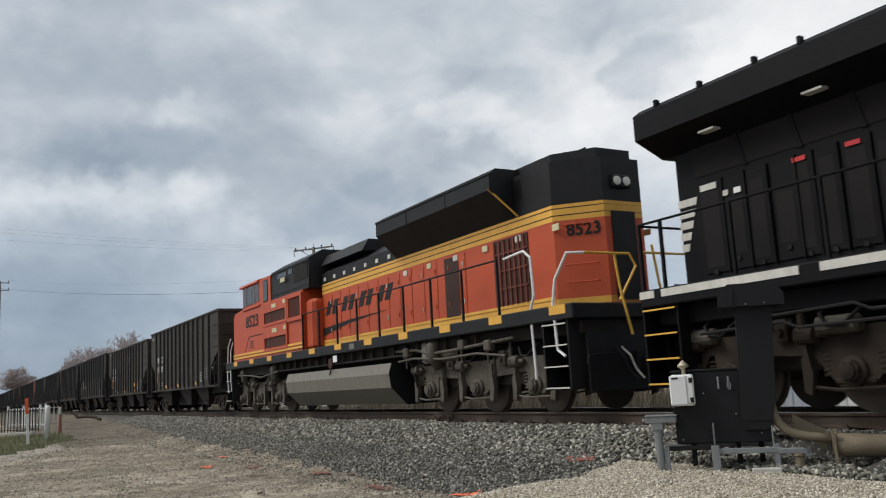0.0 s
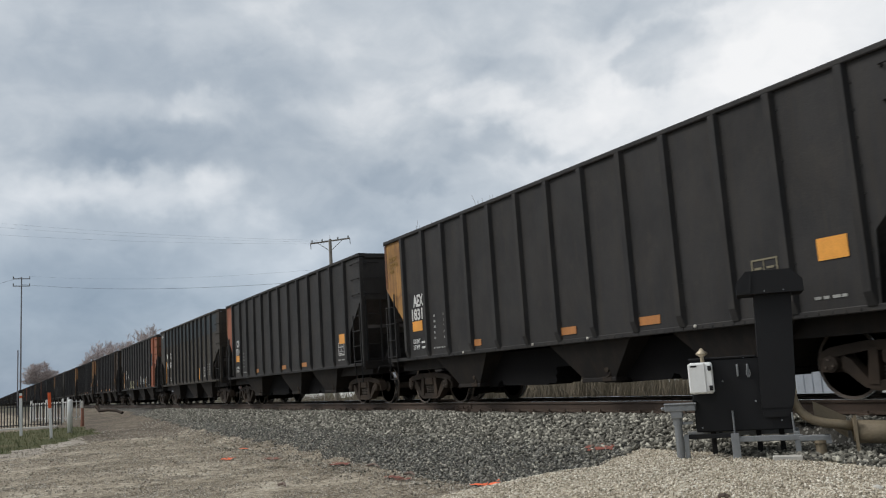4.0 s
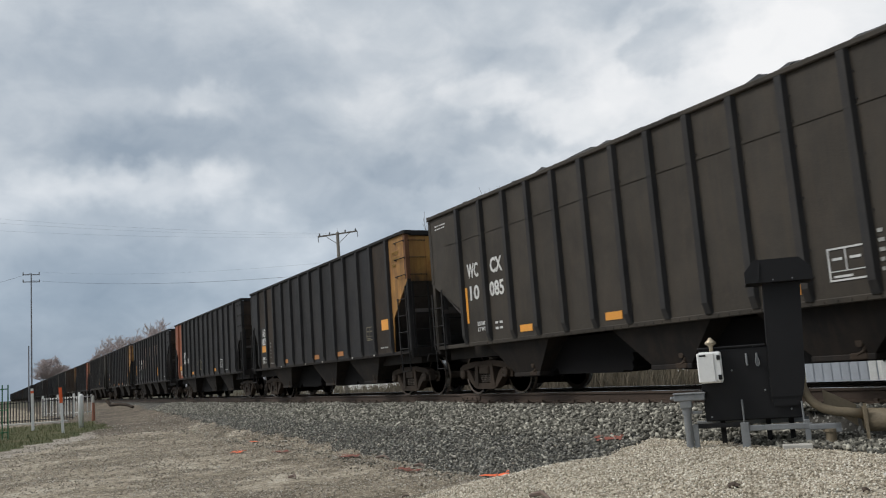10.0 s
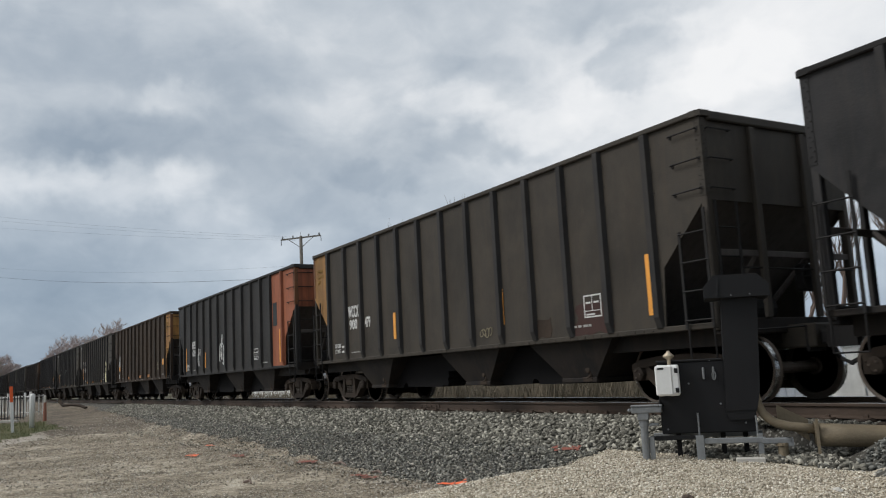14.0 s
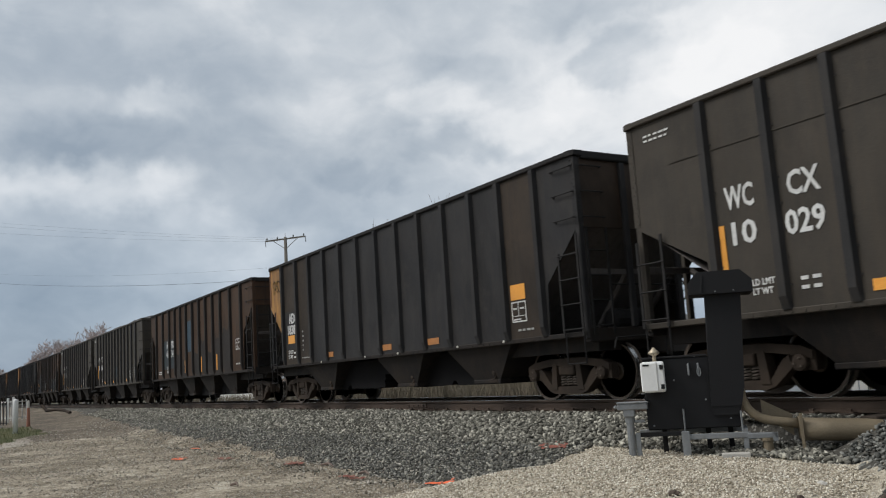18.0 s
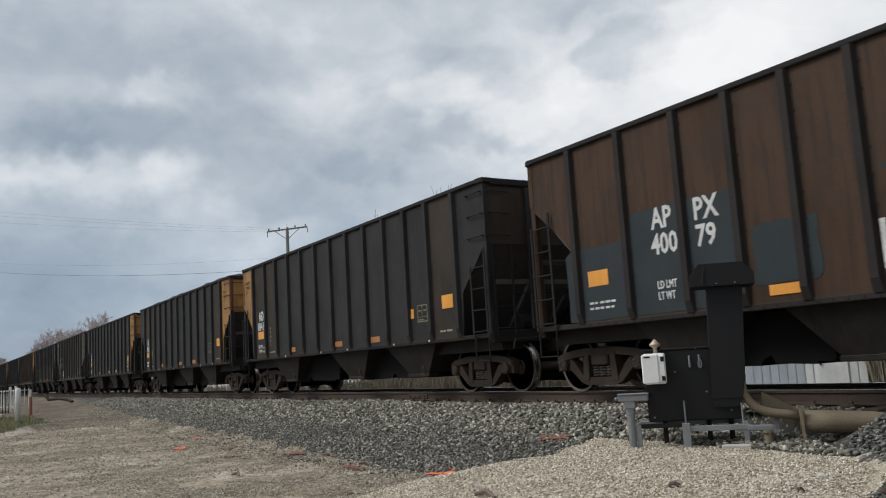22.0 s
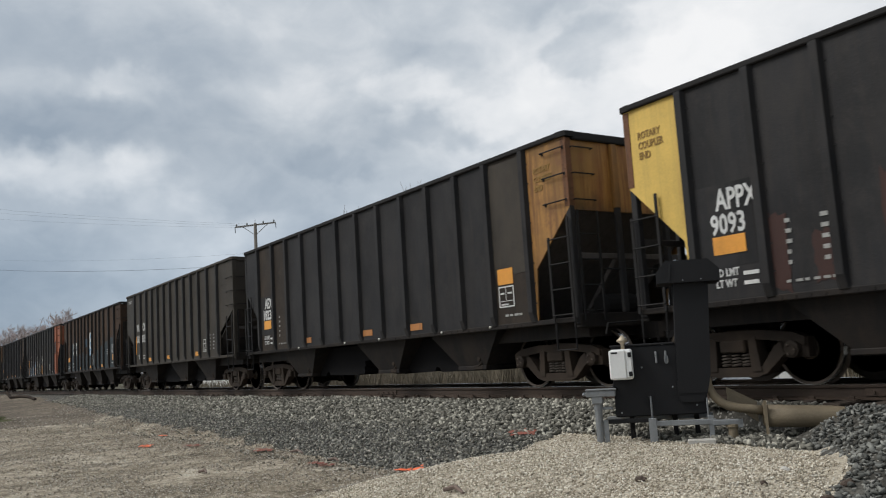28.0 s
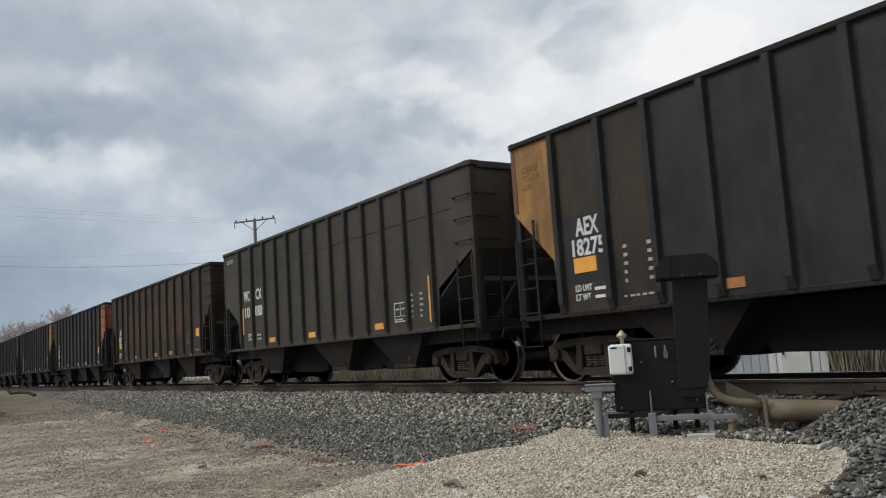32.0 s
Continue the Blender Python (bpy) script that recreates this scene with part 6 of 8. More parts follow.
def orange_locomotive():
    loco = thing("diesel_locomotive", "orange and black diesel freight locomotive with gold stripes", "locomotive")
    H = 1.08
    # frame and walkway
    part("frame", Shape().box(-10.3, -1.30, 1.35, 10.8, 1.30, 1.60, 0.02), "sooty", loco, "dusty dark underframe")
    part("underframe", Shape().box(-9.9, -0.85, 0.78, 10.2, 0.85, 1.36, 0.03), "under", loco)
    part("walkway", Shape().box(-10.3, -1.55, 1.60, 10.9, 1.55, 1.86, 0.02), "loco_black", loco)
    for k in range(11):
        x = -9.18 + k * 1.945
        part("sill_patch", Shape().box(x, -1.556, 1.70, x + 0.45, -1.548, 1.855), "gold", loco)
    part("data_plate", Shape().box(1.55, -1.556, 1.66, 1.85, -1.548, 1.80), "silver", loco)
    for k in range(22):
        part("frame_rib", Shape().box(-5.5 + k * 0.62, -1.40, 1.36, -5.46 + k * 0.62, -1.30, 1.60), "frame", loco)
    # long hood
    def hood(z0, z1, x0, x1, inset=0.0, chamfer=True):
        h = H + inset
        pts = [(x0, -h), (x1 - 0.70, -h), (x1, -0.45), (x1, 0.45), (x1 - 0.70, h), (x0, h)] if chamfer else [(x0, -h), (x1, -h), (x1, h), (x0, h)]
        return Shape().plate(pts, z0, z1)
    part("long_hood", hood(1.86, 3.44, -1.4, 10.65), "orange", loco, "orange engine hood with doors")
    part("gold_band", hood(3.44, 3.74, -1.4, 10.65, 0.006), "gold", loco)
    for z in (3.53, 3.66):
        part("stripe", hood(z, z + 0.018, -1.4, 10.65, 0.010), "loco_black", loco)
    part("gold_line", hood(1.90, 2.02, -1.4, 10.65, 0.006), "gold", loco)
    roof = Shape()
    roof.slab([(-H, 3.74), (H, 3.74), (H, 4.05), (0.62, 4.34), (-0.62, 4.34), (-H, 4.05)], -1.4, 4.2)
    part("hood_roof", roof, "loco_black", loco, "black hood roof")
    part("rear_roof", hood(3.74, 4.55, 8.2, 10.65), "loco_black", loco)
    part("rear_roof_cap", Shape().plate([(8.6, -0.9), (9.8, -0.9), (10.5, -0.4), (10.5, 0.4), (9.8, 0.9), (8.6, 0.9)], 4.55, 4.76), "loco_black", loco)
    lo = Shape()
    for k in range(9):
        lo.box(8.35, -H - 0.012, 4.08 + k * 0.045, 9.05, -H, 4.10 + k * 0.045)
    part("louvres", lo, "loco_black", loco)
    # flared radiator wings
    wing = Shape()
    wing.slab([(-H, 3.74), (-1.62, 4.28), (-1.62, 4.60), (-1.45, 4.72), (1.45, 4.72), (1.62, 4.60), (1.62, 4.28), (H, 3.74)], 3.6, 8.75)
    part("radiator_wing", wing, "loco_black", loco, "black flared radiator housing")
    for d in (-1, 1):
        part("wing_rib", Shape().tube([(8.7, d * 1.62, 4.3), (8.9, d * 1.10, 3.75)], 0.02), "gold", loco)
        part("wing_edge", Shape().box(3.6, d * 1.62, 4.58, 8.75, d * 1.64, 4.62), "loco_black", loco)
        part("wing_brace", Shape().tube([(6.0, d * 1.60, 4.29), (6.0, d * 1.09, 3.8)], 0.025), "loco_black", loco)
    # engine-room doors with hinges and latches
    for d in (-1, 1):
        for k in range(13):
            x = -1.2 + k * 0.62
            door = part("hood_door", Shape().box(x, d * H, 2.08, x + 0.58, d * (H + 0.014), 3.38, 0.006), "orange", loco)
            for z in (2.3, 3.1):
                part("door_latch", Shape().box(x + 0.49, d * (H + 0.014), z, x + 0.52, d * (H + 0.035), z + 0.10), "grime_white" if k % 3 == 0 else "orange", door)
        grille = part("intake_grille", Shape().box(7.95, d * H, 2.05, 9.15, d * (H + 0.02), 3.40), "grille", loco, "dark red intake grille")
        for k in range(7):
            part("grille_bar", Shape().box(8.0 + k * 0.17, d * (H + 0.02), 2.08, 8.04 + k * 0.17, d * (H + 0.05), 3.37), "grille_red", grille)
        for z in (2.4, 2.75, 3.1):
            part("grille_bar", Shape().box(7.97, d * (H + 0.02), z, 9.13, d * (H + 0.045), z + 0.03), "grille_red", grille)
        part("rust_panel", Shape().box(5.95, d * (H + 0.014), 2.06, 6.55, d * (H + 0.024), 3.36), "primer", loco)
    # markings: slanted blocks and a wedge, number of the unit
    for k in range(4):
        x = -1.13 + k * 1.17
        for e in (0.0, 0.46):
            part("emblem_bar", Shape().prism([(x + e, 2.80), (x + e + 0.30, 2.80), (x + e + 0.54, 3.20), (x + e + 0.24, 3.20)], -H - 0.024, -H - 0.018), "loco_black", loco, "slanted black emblem bar")
    part("emblem_wedge", Shape().prism([(-1.45, 2.20), (0.6, 2.44), (2.95, 2.56), (0.6, 2.53), (-1.40, 2.43)], -H - 0.024, -H - 0.018), "loco_black", loco)
    for d in (-1, 1):
        for z in (1.92, 2.02):
            part("hood_line", Shape().box(-1.3, d * (H + 0.014), z, 9.9, d * (H + 0.021), z + 0.06), "gold", loco)
        for k in range(6):
            part("notice_plate", Shape().box(3.95 + k * 1.2, d * (H + 0.02), 3.26, 4.15 + k * 1.2, d * (H + 0.028), 3.38), "graf_cream" if k % 2 else "grime_white", loco)
        for k in range(7):
            part("lift_eye", Shape().box(-1.2 + k * 0.72, d * (H + 0.0), 3.82, -1.05 + k * 0.72, d * (H + 0.02), 3.92), "grime_white", loco)
    face = Matrix.Translation((9.95, -H - 0.005, 3.14)) @ Matrix.Rotation(math.atan2(0.63, 0.70), 4, "Z")
    part("number", letters("8523", 0.24, "loco_black", 0.62), None, loco, at=face @ pose(0.24, -0.012, 0))
    # end: door, lamps, hand holds
    part("end_door", Shape().box(10.65, -0.30, 1.95, 10.67, 0.25, 3.55), "loco_black", loco)
    lamp = part("headlight", Shape().box(10.65, -0.26, 3.98, 10.72, 0.18, 4.22, 0.03), "loco_black", loco)
    for y in (-0.15, 0.07):
        part("lens", Shape().lathe("x", (10.72, y, 4.10), [(0, 0.085), (0.02, 0.08), (0.03, 0.04)], 16), "lens", lamp)
    for z in (2.3, 2.62, 3.35):
        part("hand_hold", Shape().tube([(10.10, -0.95, z), (10.14, -1.0, z), (10.55, -0.62, z), (10.52, -0.57, z)], 0.012, 5), "orange", loco)
    part("lift_bar", Shape().tube([(9.3, -0.3, 4.75), (9.3, -0.3, 4.86), (10.1, -0.3, 4.86), (10.1, -0.3, 4.75)], 0.02), "loco_black", loco)
    part("exhaust_cap", Shape().lathe("z", (10.1, 0.25, 4.75), [(0, 0.12), (0.08, 0.14), (0.1, 0.1)], 12), "loco_black", loco)
    part("roof_lug", Shape().box(9.1, -0.6, 4.75, 9.3, -0.5, 4.82), "loco_black", loco)
    for x in (5.2, 7.0):
        part("wing_seam", Shape().box(x, -1.632, 4.29, x + 0.03, -1.622, 4.58), "loco_black", loco)
    part("side_pipe", Shape().tube([(3.9, -1.36, 1.45), (5.0, -1.38, 1.42), (5.6, -1.40, 1.30), (6.6, -1.40, 1.32), (8.9, -1.38, 1.42)], 0.035, 8), "truck_grey", loco)
    part("side_pipe", Shape().tube([(4.1, -1.40, 1.20), (4.9, -1.42, 1.24), (6.2, -1.42, 1.16), (7.6, -1.42, 1.20), (8.6, -1.40, 1.10)], 0.026, 8), "truck_grey", loco)
    for x, z in ((4.4, 1.28), (6.9, 1.30), (7.9, 1.22)):
        part("valve_box", Shape().box(x, -1.46, z, x + 0.24, -1.30, z + 0.22, 0.03).tube([(x + 0.12, -1.42, z), (x + 0.10, -1.40, z - 0.25)], 0.02, 6), "truck_grey", loco)
    part("blower_duct", Shape().tube([(5.75, -1.20, 1.60), (5.75, -1.36, 1.45), (5.72, -1.34, 1.20), (5.70, -1.20, 1.02)], [0.17, 0.17, 0.15, 0.14], 14), "truck_grey", loco, "fat grey air duct", smooth=True)
    for x in (-5.2, -8.6):
        part("blower_duct", Shape().tube([(x, -1.20, 1.60), (x, -1.34, 1.42), (x, -1.32, 1.18), (x + 0.02, -1.18, 1.02)], [0.14, 0.14, 0.13, 0.12], 14), "truck_grey", loco, "fat grey air duct", smooth=True)
    part("side_pipe", Shape().tube([(-9.2, -1.38, 1.36), (-7.6, -1.40, 1.30), (-6.4, -1.42, 1.20), (-4.6, -1.40, 1.34)], 0.03, 8), "truck_grey", loco)
    # equipment behind the cab
    part("equipment_room", Shape().slab([(-1.47, 1.86), (1.47, 1.86), (1.47, 3.68), (-1.47, 3.68)], -5.0, -2.0), "orange", loco)
    part("equipment_roof", Shape().slab([(-1.46, 3.68), (1.46, 3.68), (1.44, 4.58), (1.0, 4.84), (-1.0, 4.84), (-1.44, 4.58)], -5.0, -1.5), "loco_black", loco)
    part("blower_housing", Shape().slab([(-1.1, 4.3), (1.1, 4.3), (0.9, 4.62), (-0.9, 4.62)], -1.4, 1.6), "loco_black", loco)
    part("air_cabinet", Shape().box(-2.0, -1.40, 1.86, -1.35, 1.40, 3.35, 0.10), "orange", loco)
    part("small_box", Shape().box(-3.55, -1.45, 3.85, -3.3, -1.40, 4.02, 0.01), "silver", loco)
    for x0, x1, z0, z1, fx0, fx1, fz0, fz1 in ((-5.59, -3.49, 2.94, 3.30, -5.72, -3.33, 2.85, 3.60), (-5.59, -3.45, 2.12, 2.46, -5.68, -3.36, 2.02, 2.83), (-3.20, -2.14, 2.92, 3.52, -3.29, -2.02, 2.80, 3.62)):
        for d in (-1, 1):
            fr = Shape().box(fx0, d * 1.475, fz0, fx1, d * 1.53, z0).box(fx0, d * 1.475, z1, fx1, d * 1.53, fz1).box(fx0, d * 1.475, z0, x0, d * 1.53, z1).box(x1, d * 1.475, z0, fx1, d * 1.53, z1)
            fr = part("grille_frame", fr, "orange", loco, "raised orange panel")
            part("side_grille", Shape().box(x0, d * 1.478, z0, x1, d * 1.492, z1), "grille", fr, "dark recessed grille")
            for k in range(14):
                x = x0 + (x1 - x0) * (k + 0.5) / 14
                part("grille_bar", Shape().box(x - 0.008, d * 1.492, z0, x + 0.008, d * 1.500, z1), "grille_red", fr)
    for x, z, w in ((-4.77, 3.40, 0.44), (-4.76, 2.60, 0.46), (-3.65, 3.44, 0.2), (-3.62, 2.61, 0.2), (-3.82, 4.12, 0.4)):
        part("notice_plate", Shape().box(x, -1.542, z, x + w, -1.531, z + 0.13), "graf_cream", loco)
    part("roof_panel", Shape().box(-4.3, -1.462, 4.28, -3.45, -1.452, 4.44), "glass", loco)
    part("roof_panel", Shape().box(-3.3, -1.462, 4.30, -2.9, -1.452, 4.46), "glass", loco)
    part("roof_louvre", Shape().box(-2.75, -1.465, 3.98, -1.6, -1.452, 4.46), "screen", loco)
    for z in (3.78, 4.50):
        part("roof_seam", Shape().box(-5.0, -1.468, z, -1.5, -1.455, z + 0.025), "under", loco)
    for z in (2.62, 2.20):
        part("door_seam", Shape().box(-5.55, -1.476, z + 0.18, -3.2, -1.47, z + 0.19), "loco_black", loco)
    # cab and nose
    cab = Shape()
    cab.slab([(-1.48, 1.86), (1.48, 1.86), (1.48, 4.52), (1.05, 4.72), (-1.05, 4.72), (-1.48, 4.52)], -8.15, -5.0)
    cab = part("cab", cab, "orange", loco, "orange cab with black-framed windows")
    nose = Shape().prism([(-9.35, 1.86), (-9.35, 3.45), (-9.2, 3.62), (-8.15, 3.70), (-8.15, 1.86)], -1.478, 1.478)
    part("nose", nose, "orange", loco)
    part("visor", Shape().slab([(-1.56, 4.46), (1.56, 4.46), (1.52, 4.54), (0.9, 4.74), (-0.9, 4.74), (-1.52, 4.54)], -8.4, -6.2), "orange", loco)
    for d in (-1, 1):
        for x0, x1, z0, z1 in ((-8.02, -7.62, 3.76, 4.42), (-7.52, -6.66, 3.78, 4.40), (-6.55, -6.24, 3.80, 4.42), (-5.76, -5.28, 3.70, 4.44)):
            w = part("window", Shape().box(x0, d * 1.48, z0, x1, d * 1.497, z1, 0.01), "loco_black" if x0 > -6 else "galv", cab)
            part("pane", Shape().box(x0 + 0.03, d * 1.497, z0 + 0.03, x1 - 0.03, d * 1.502, z1 - 0.03), "glass", w)
            if x1 - x0 > 0.8:
                part("mullion", Shape().box(x0 + 0.42, d * 1.502, z0 + 0.03, x0 + 0.46, d * 1.509, z1 - 0.03), "galv", w)
        part("window_sill", Shape().box(-8.1, d * 1.48, 3.62, -6.1, d * 1.53, 3.68, 0.01), "orange", cab)
        for z in (1.94, 2.05):
            part("cab_line", Shape().box(-9.35, d * 1.47, z, -2.0, d * 1.510, z + 0.07), "gold", loco)
        part("panel_seam", Shape().box(-7.5, d * 1.479, 2.64, -5.9, d * 1.487, 2.67), "loco_black", loco)
        part("panel_seam", Shape().prism([(-8.0, 2.12), (-7.97, 2.12), (-7.47, 2.64), (-7.5, 2.64)], d * 1.479, d * 1.487), "loco_black", loco)
    part("number", letters("8523", 0.42, "loco_black", 1.45), None, loco, at=pose(-7.81, -1.487, 2.98))
    for z in (2.25, 2.32, 2.39, 2.46):
        part("vent_slot", Shape().box(-7.35, -1.487, z, -6.95, -1.478, z + 0.03), "loco_black", loco)
    part("nose_handrail", Shape().tube([(-9.75, -1.5, 2.75), (-10.1, -1.5, 2.45), (-10.2, -1.5, 1.3), (-10.1, -1.5, 0.75)], 0.022), "white", loco)
    part("nose_handrail", Shape().tube([(-9.45, -1.5, 2.6), (-9.75, -1.5, 2.3), (-9.8, -1.5, 1.2), (-9.7, -1.5, 0.8)], 0.022), "white", loco)
    horn = part("horn", Shape().box(2.2, -0.3, 4.34, 2.5, 0.3, 4.42), "loco_black", loco)
    for y, d in ((-0.28, 1), (-0.1, -1), (0.1, 1), (0.28, -1), (0.0, 1)):
        part("trumpet", Shape().lathe("x", (2.35, y, 4.52), [(0.0, 0.03), (d * 0.25, 0.04), (d * 0.38, 0.10), (d * 0.40, 0.10)], 10), "loco_black", horn)
    # handrails on the near and far walkways
    for d in (-1, 1):
        post_rail(loco, [-2.0 + 1.33 * k for k in range(9)], d * 1.50, 1.86, 2.92, "loco_black")
    # end rails, white near the steps and yellow across the end
    part("grab_rail", Shape().tube([(8.9, -1.5, 2.90), (9.55, -1.5, 2.95), (9.75, -1.5, 2.80), (9.78, -1.5, 2.1), (9.65, -1.5, 1.85), (9.7, -1.5, 0.62)], 0.026), "white", loco)
    part("grab_rail", Shape().tube([(10.9, -1.2, 2.72), (10.8, -1.5, 2.72), (10.45, -1.52, 2.3), (10.35, -1.52, 1.9), (10.4, -1.52, 1.1), (10.6, -1.52, 0.98)], 0.026), "white", loco)
    part("end_rail", Shape().tube([(10.9, -1.2, 2.72), (10.92, -0.2, 2.72), (10.95, -0.1, 2.5), (10.92, -0.5, 1.9)], 0.024), "rail_yellow", loco)
    part("end_rail", Shape().tube([(10.92, -0.55, 2.70), (10.95, -0.50, 2.1), (11.0, -0.35, 1.3)], 0.024), "rail_yellow", loco)
    part("end_rail", Shape().tube([(10.92, 0.35, 2.9), (10.92, 0.45, 2.2), (10.95, 0.75, 1.1)], 0.024), "rail_yellow", loco)
    part("end_rail", Shape().tube([(10.92, 0.1, 2.75), (10.92, 1.4, 2.75), (10.92, 1.5, 1.9)], 0.024), "rail_yellow", loco)
    for d in (-1, 1):
        step_well(loco, 10.35, d, "loco_black", "grime_white" if d < 0 else "rail_yellow")
        step_well(loco, -9.9, d, "loco_black", "grime_white")
    part("pilot", Shape().box(10.72, -1.2, 0.35, 10.80, 1.2, 1.6, 0.02), "loco_black", loco)
    part("coupler", cached("coupler", coupler_mesh), None, loco, at=pose(10.55, 0, 0))
    part("coupler", cached("coupler", coupler_mesh), None, loco, at=pose(-10.4, 0, 0, 0, 0, 180))
    for k, y in enumerate((-0.6, -0.45, 0.5, 0.65)):
        part("brake_hose", Shape().tube([(10.8, y, 1.1), (11.0, y, 0.95), (11.08, y + 0.05, 0.7), (11.2, y + 0.1, 0.55)], 0.02, 6), "grime_white" if k == 1 else "under", loco)
    # tank, side gear, trucks
    tank = Shape().slab([(-1.42, 1.20), (-1.50, 0.95), (-1.45, 0.62), (-1.05, 0.22), (1.05, 0.22), (1.45, 0.62), (1.50, 0.95), (1.42, 1.20)], -3.65, 3.75)
    tank = part("fuel_tank", tank, "silver", loco, "grey streaked fuel tank")
    for x in (-3.66, 3.74):
        part("tank_end", Shape().slab([(-1.43, 1.21), (-1.51, 0.95), (-1.46, 0.62), (-1.06, 0.21), (1.06, 0.21), (1.46, 0.62), (1.51, 0.95), (1.43, 1.21)], x, x + 0.02), "loco_black", tank)
    for d in (-1, 1):
        part("air_pipe", Shape().tube([(-9, d * 1.35, 1.30), (-4, d * 1.36, 1.34), (4.2, d * 1.36, 1.34), (4.6, d * 1.3, 1.1), (4.7, d * 1.25, 0.6)], 0.03), "under", loco)
        part("fuel_filler", Shape().box(-0.2, d * 1.38, 1.22, 0.1, d * 1.46, 1.5, 0.03).tube([(0.0, d * 1.42, 1.5), (0.1, d * 1.46, 1.3), (0.0, d * 1.5, 1.05)], 0.02), "primer", loco)
        part("brake_reservoir", Shape().lathe("x", (6.0, d * 1.15, 1.22), [(-0.5, 0.08), (-0.45, 0.14), (0.45, 0.14), (0.5, 0.08)], 14), "truck_grey", loco)
        part("sand_box", Shape().box(5.2, d * 1.0, 1.1, 5.5, d * 1.4, 1.58, 0.05), "silver", loco)
        part("warning_plate", Shape().box(0.35, d * 1.52, 1.38, 0.62, d * 1.53, 1.56), "white", loco)
    loco_truck(loco, 7.2, 2.0, "truck_grey")
    loco_truck(loco, -7.2, 2.0, "truck_grey")
    TRAIN.append((loco, -22.1))


def black_locomotive():
    loco = thing("diesel_locomotive", "black diesel freight locomotive with wide radiator wings", "locomotive")
    H = 1.10
    part("frame", Shape().box(-10.3, -1.3, 1.30, 10.3, 1.3, 1.58, 0.02), "ns_black", loco)
    part("underframe", Shape().box(-10.0, -0.85, 0.78, 10.0, 0.85, 1.31, 0.03), "under", loco)
    part("walkway", Shape().box(-10.4, -1.55, 1.58, 10.4, 1.55, 1.84, 0.02), "ns_black", loco)
    for x0, x1 in ((-10.4, -10.1), (-9.95, -7.6), (-7.3, -6.3), (-4.6, -2.2), (-1, 4), (5, 10)):
        part("sill_stripe", Shape().box(x0, -1.558, 1.71, x1, -1.55, 1.82), "grime_white", loco)
    part("hood", Shape().box(-9.9, -H, 1.84, 6.0, H, 3.86, 0.04), "ns_black", loco)
    part("hood_roof", Shape().slab([(-H, 3.86), (H, 3.86), (0.7, 4.3), (-0.7, 4.3)], -9.7, 6.0), "ns_black", loco)
    part("radiator_wing", Shape().slab([(-H, 3.84), (-1.63, 4.08), (-1.63, 4.46), (-1.5, 4.56), (1.5, 4.56), (1.63, 4.46), (1.63, 4.08), (H, 3.84)], -10.12, -2.6), "ns_black", loco, "broad black overhanging radiator wings")
    for x in (-9.7, -8.85, -7.9, -7.2, -6.0, -4.8):
        part("wing_lug", Shape().box(x, -1.60, 4.50, x + 0.05, -1.52, 4.60), "ns_black", loco)
    for x in (-9.0, -7.3, -5.6):
        part("soffit_light", Shape().box(x, -1.50, 3.90, x + 0.28, -1.36, 3.93), "grime_white", loco)
    for d in (-1, 1):
        for k, (x, w, z0, z1) in enumerate([(-9.41, 0.33, 2.05, 3.17), (-8.98, 0.30, 2.19, 2.98), (-8.56, 0.25, 2.07, 3.14), (-8.14, 0.28, 2.2, 2.87), (-7.82, 0.22, 2.07, 3.18), (-7.46, 0.22, 2.06, 3.17), (-7.08, 0.28, 2.06, 3.17)] + [(-6.65 + 0.45 * i, 0.28, 2.06, 3.17) for i in range(14)]):
            door = part("hood_door", Shape().box(x - 0.05, d * H, 1.97, x + w + 0.05, d * (H + 0.022), 3.27, 0.012), "ns_black", loco)
            part("door_screen", Shape().box(x, d * (H + 0.022), z0, x + w, d * (H + 0.027), z1), "screen", door)
            part("door_latch", Shape().box(x + w * 0.4, d * (H + 0.022), z0 - 0.10, x + w * 0.4 + 0.06, d * (H + 0.045), z0 - 0.04), "under", door)
            part("door_rib", Shape().box(x + w + 0.065, d * H, 1.95, x + w + 0.085, d * (H + 0.05), 3.30), "ns_black", loco)
        part("intake_grille", Shape().box(-9.52, d * H, 3.40, -2.6, d * (H + 0.01), 3.84), "screen", loco)
        for k in range(8):
            part("grille_bar", Shape().prism([(-8.62 + k * 0.9, 3.38), (-8.54 + k * 0.9, 3.38), (-8.66 + k * 0.9, 3.86), (-8.74 + k * 0.9, 3.86)], d * H, d * (H + 0.03)), "ns_black", loco)
    for k in range(5):
        z, w = 3.02 - k * 0.165, 0.38 - 0.055 * k
        part("end_stripe", Shape().prism([(-9.88, z), (-9.88 + w - 0.03, z), (-9.88 + w, z + 0.11), (-9.88, z + 0.11)], -H - 0.008, -H), "grime_white", loco)
    for x, m in ((-9.40, "grime_white"), (-9.02, "grime_white"), (-8.80, "white"), (-7.82, "red"), (-7.05, "red")):
        part("warning_plate", Shape().box(x, -H - 0.04, 3.17 if x < -9.3 else 3.02 if m != "red" else 3.2, x + (0.3 if x < -9.3 else 0.12 if m != "red" else 0.2), -H - 0.032, 3.26 if x < -9.3 else 3.10 if m != "red" else 3.26), m, loco)
    for d in (-1, 1):
        post_rail(loco, [-10.35, -9.9, -8.6, -7.2, -5.8, -4.4, -3.0, -1.6], d * 1.50, 1.84, 2.84, "ns_black")
        step_well(loco, -10.05, d, "ns_black", "rail_yellow")
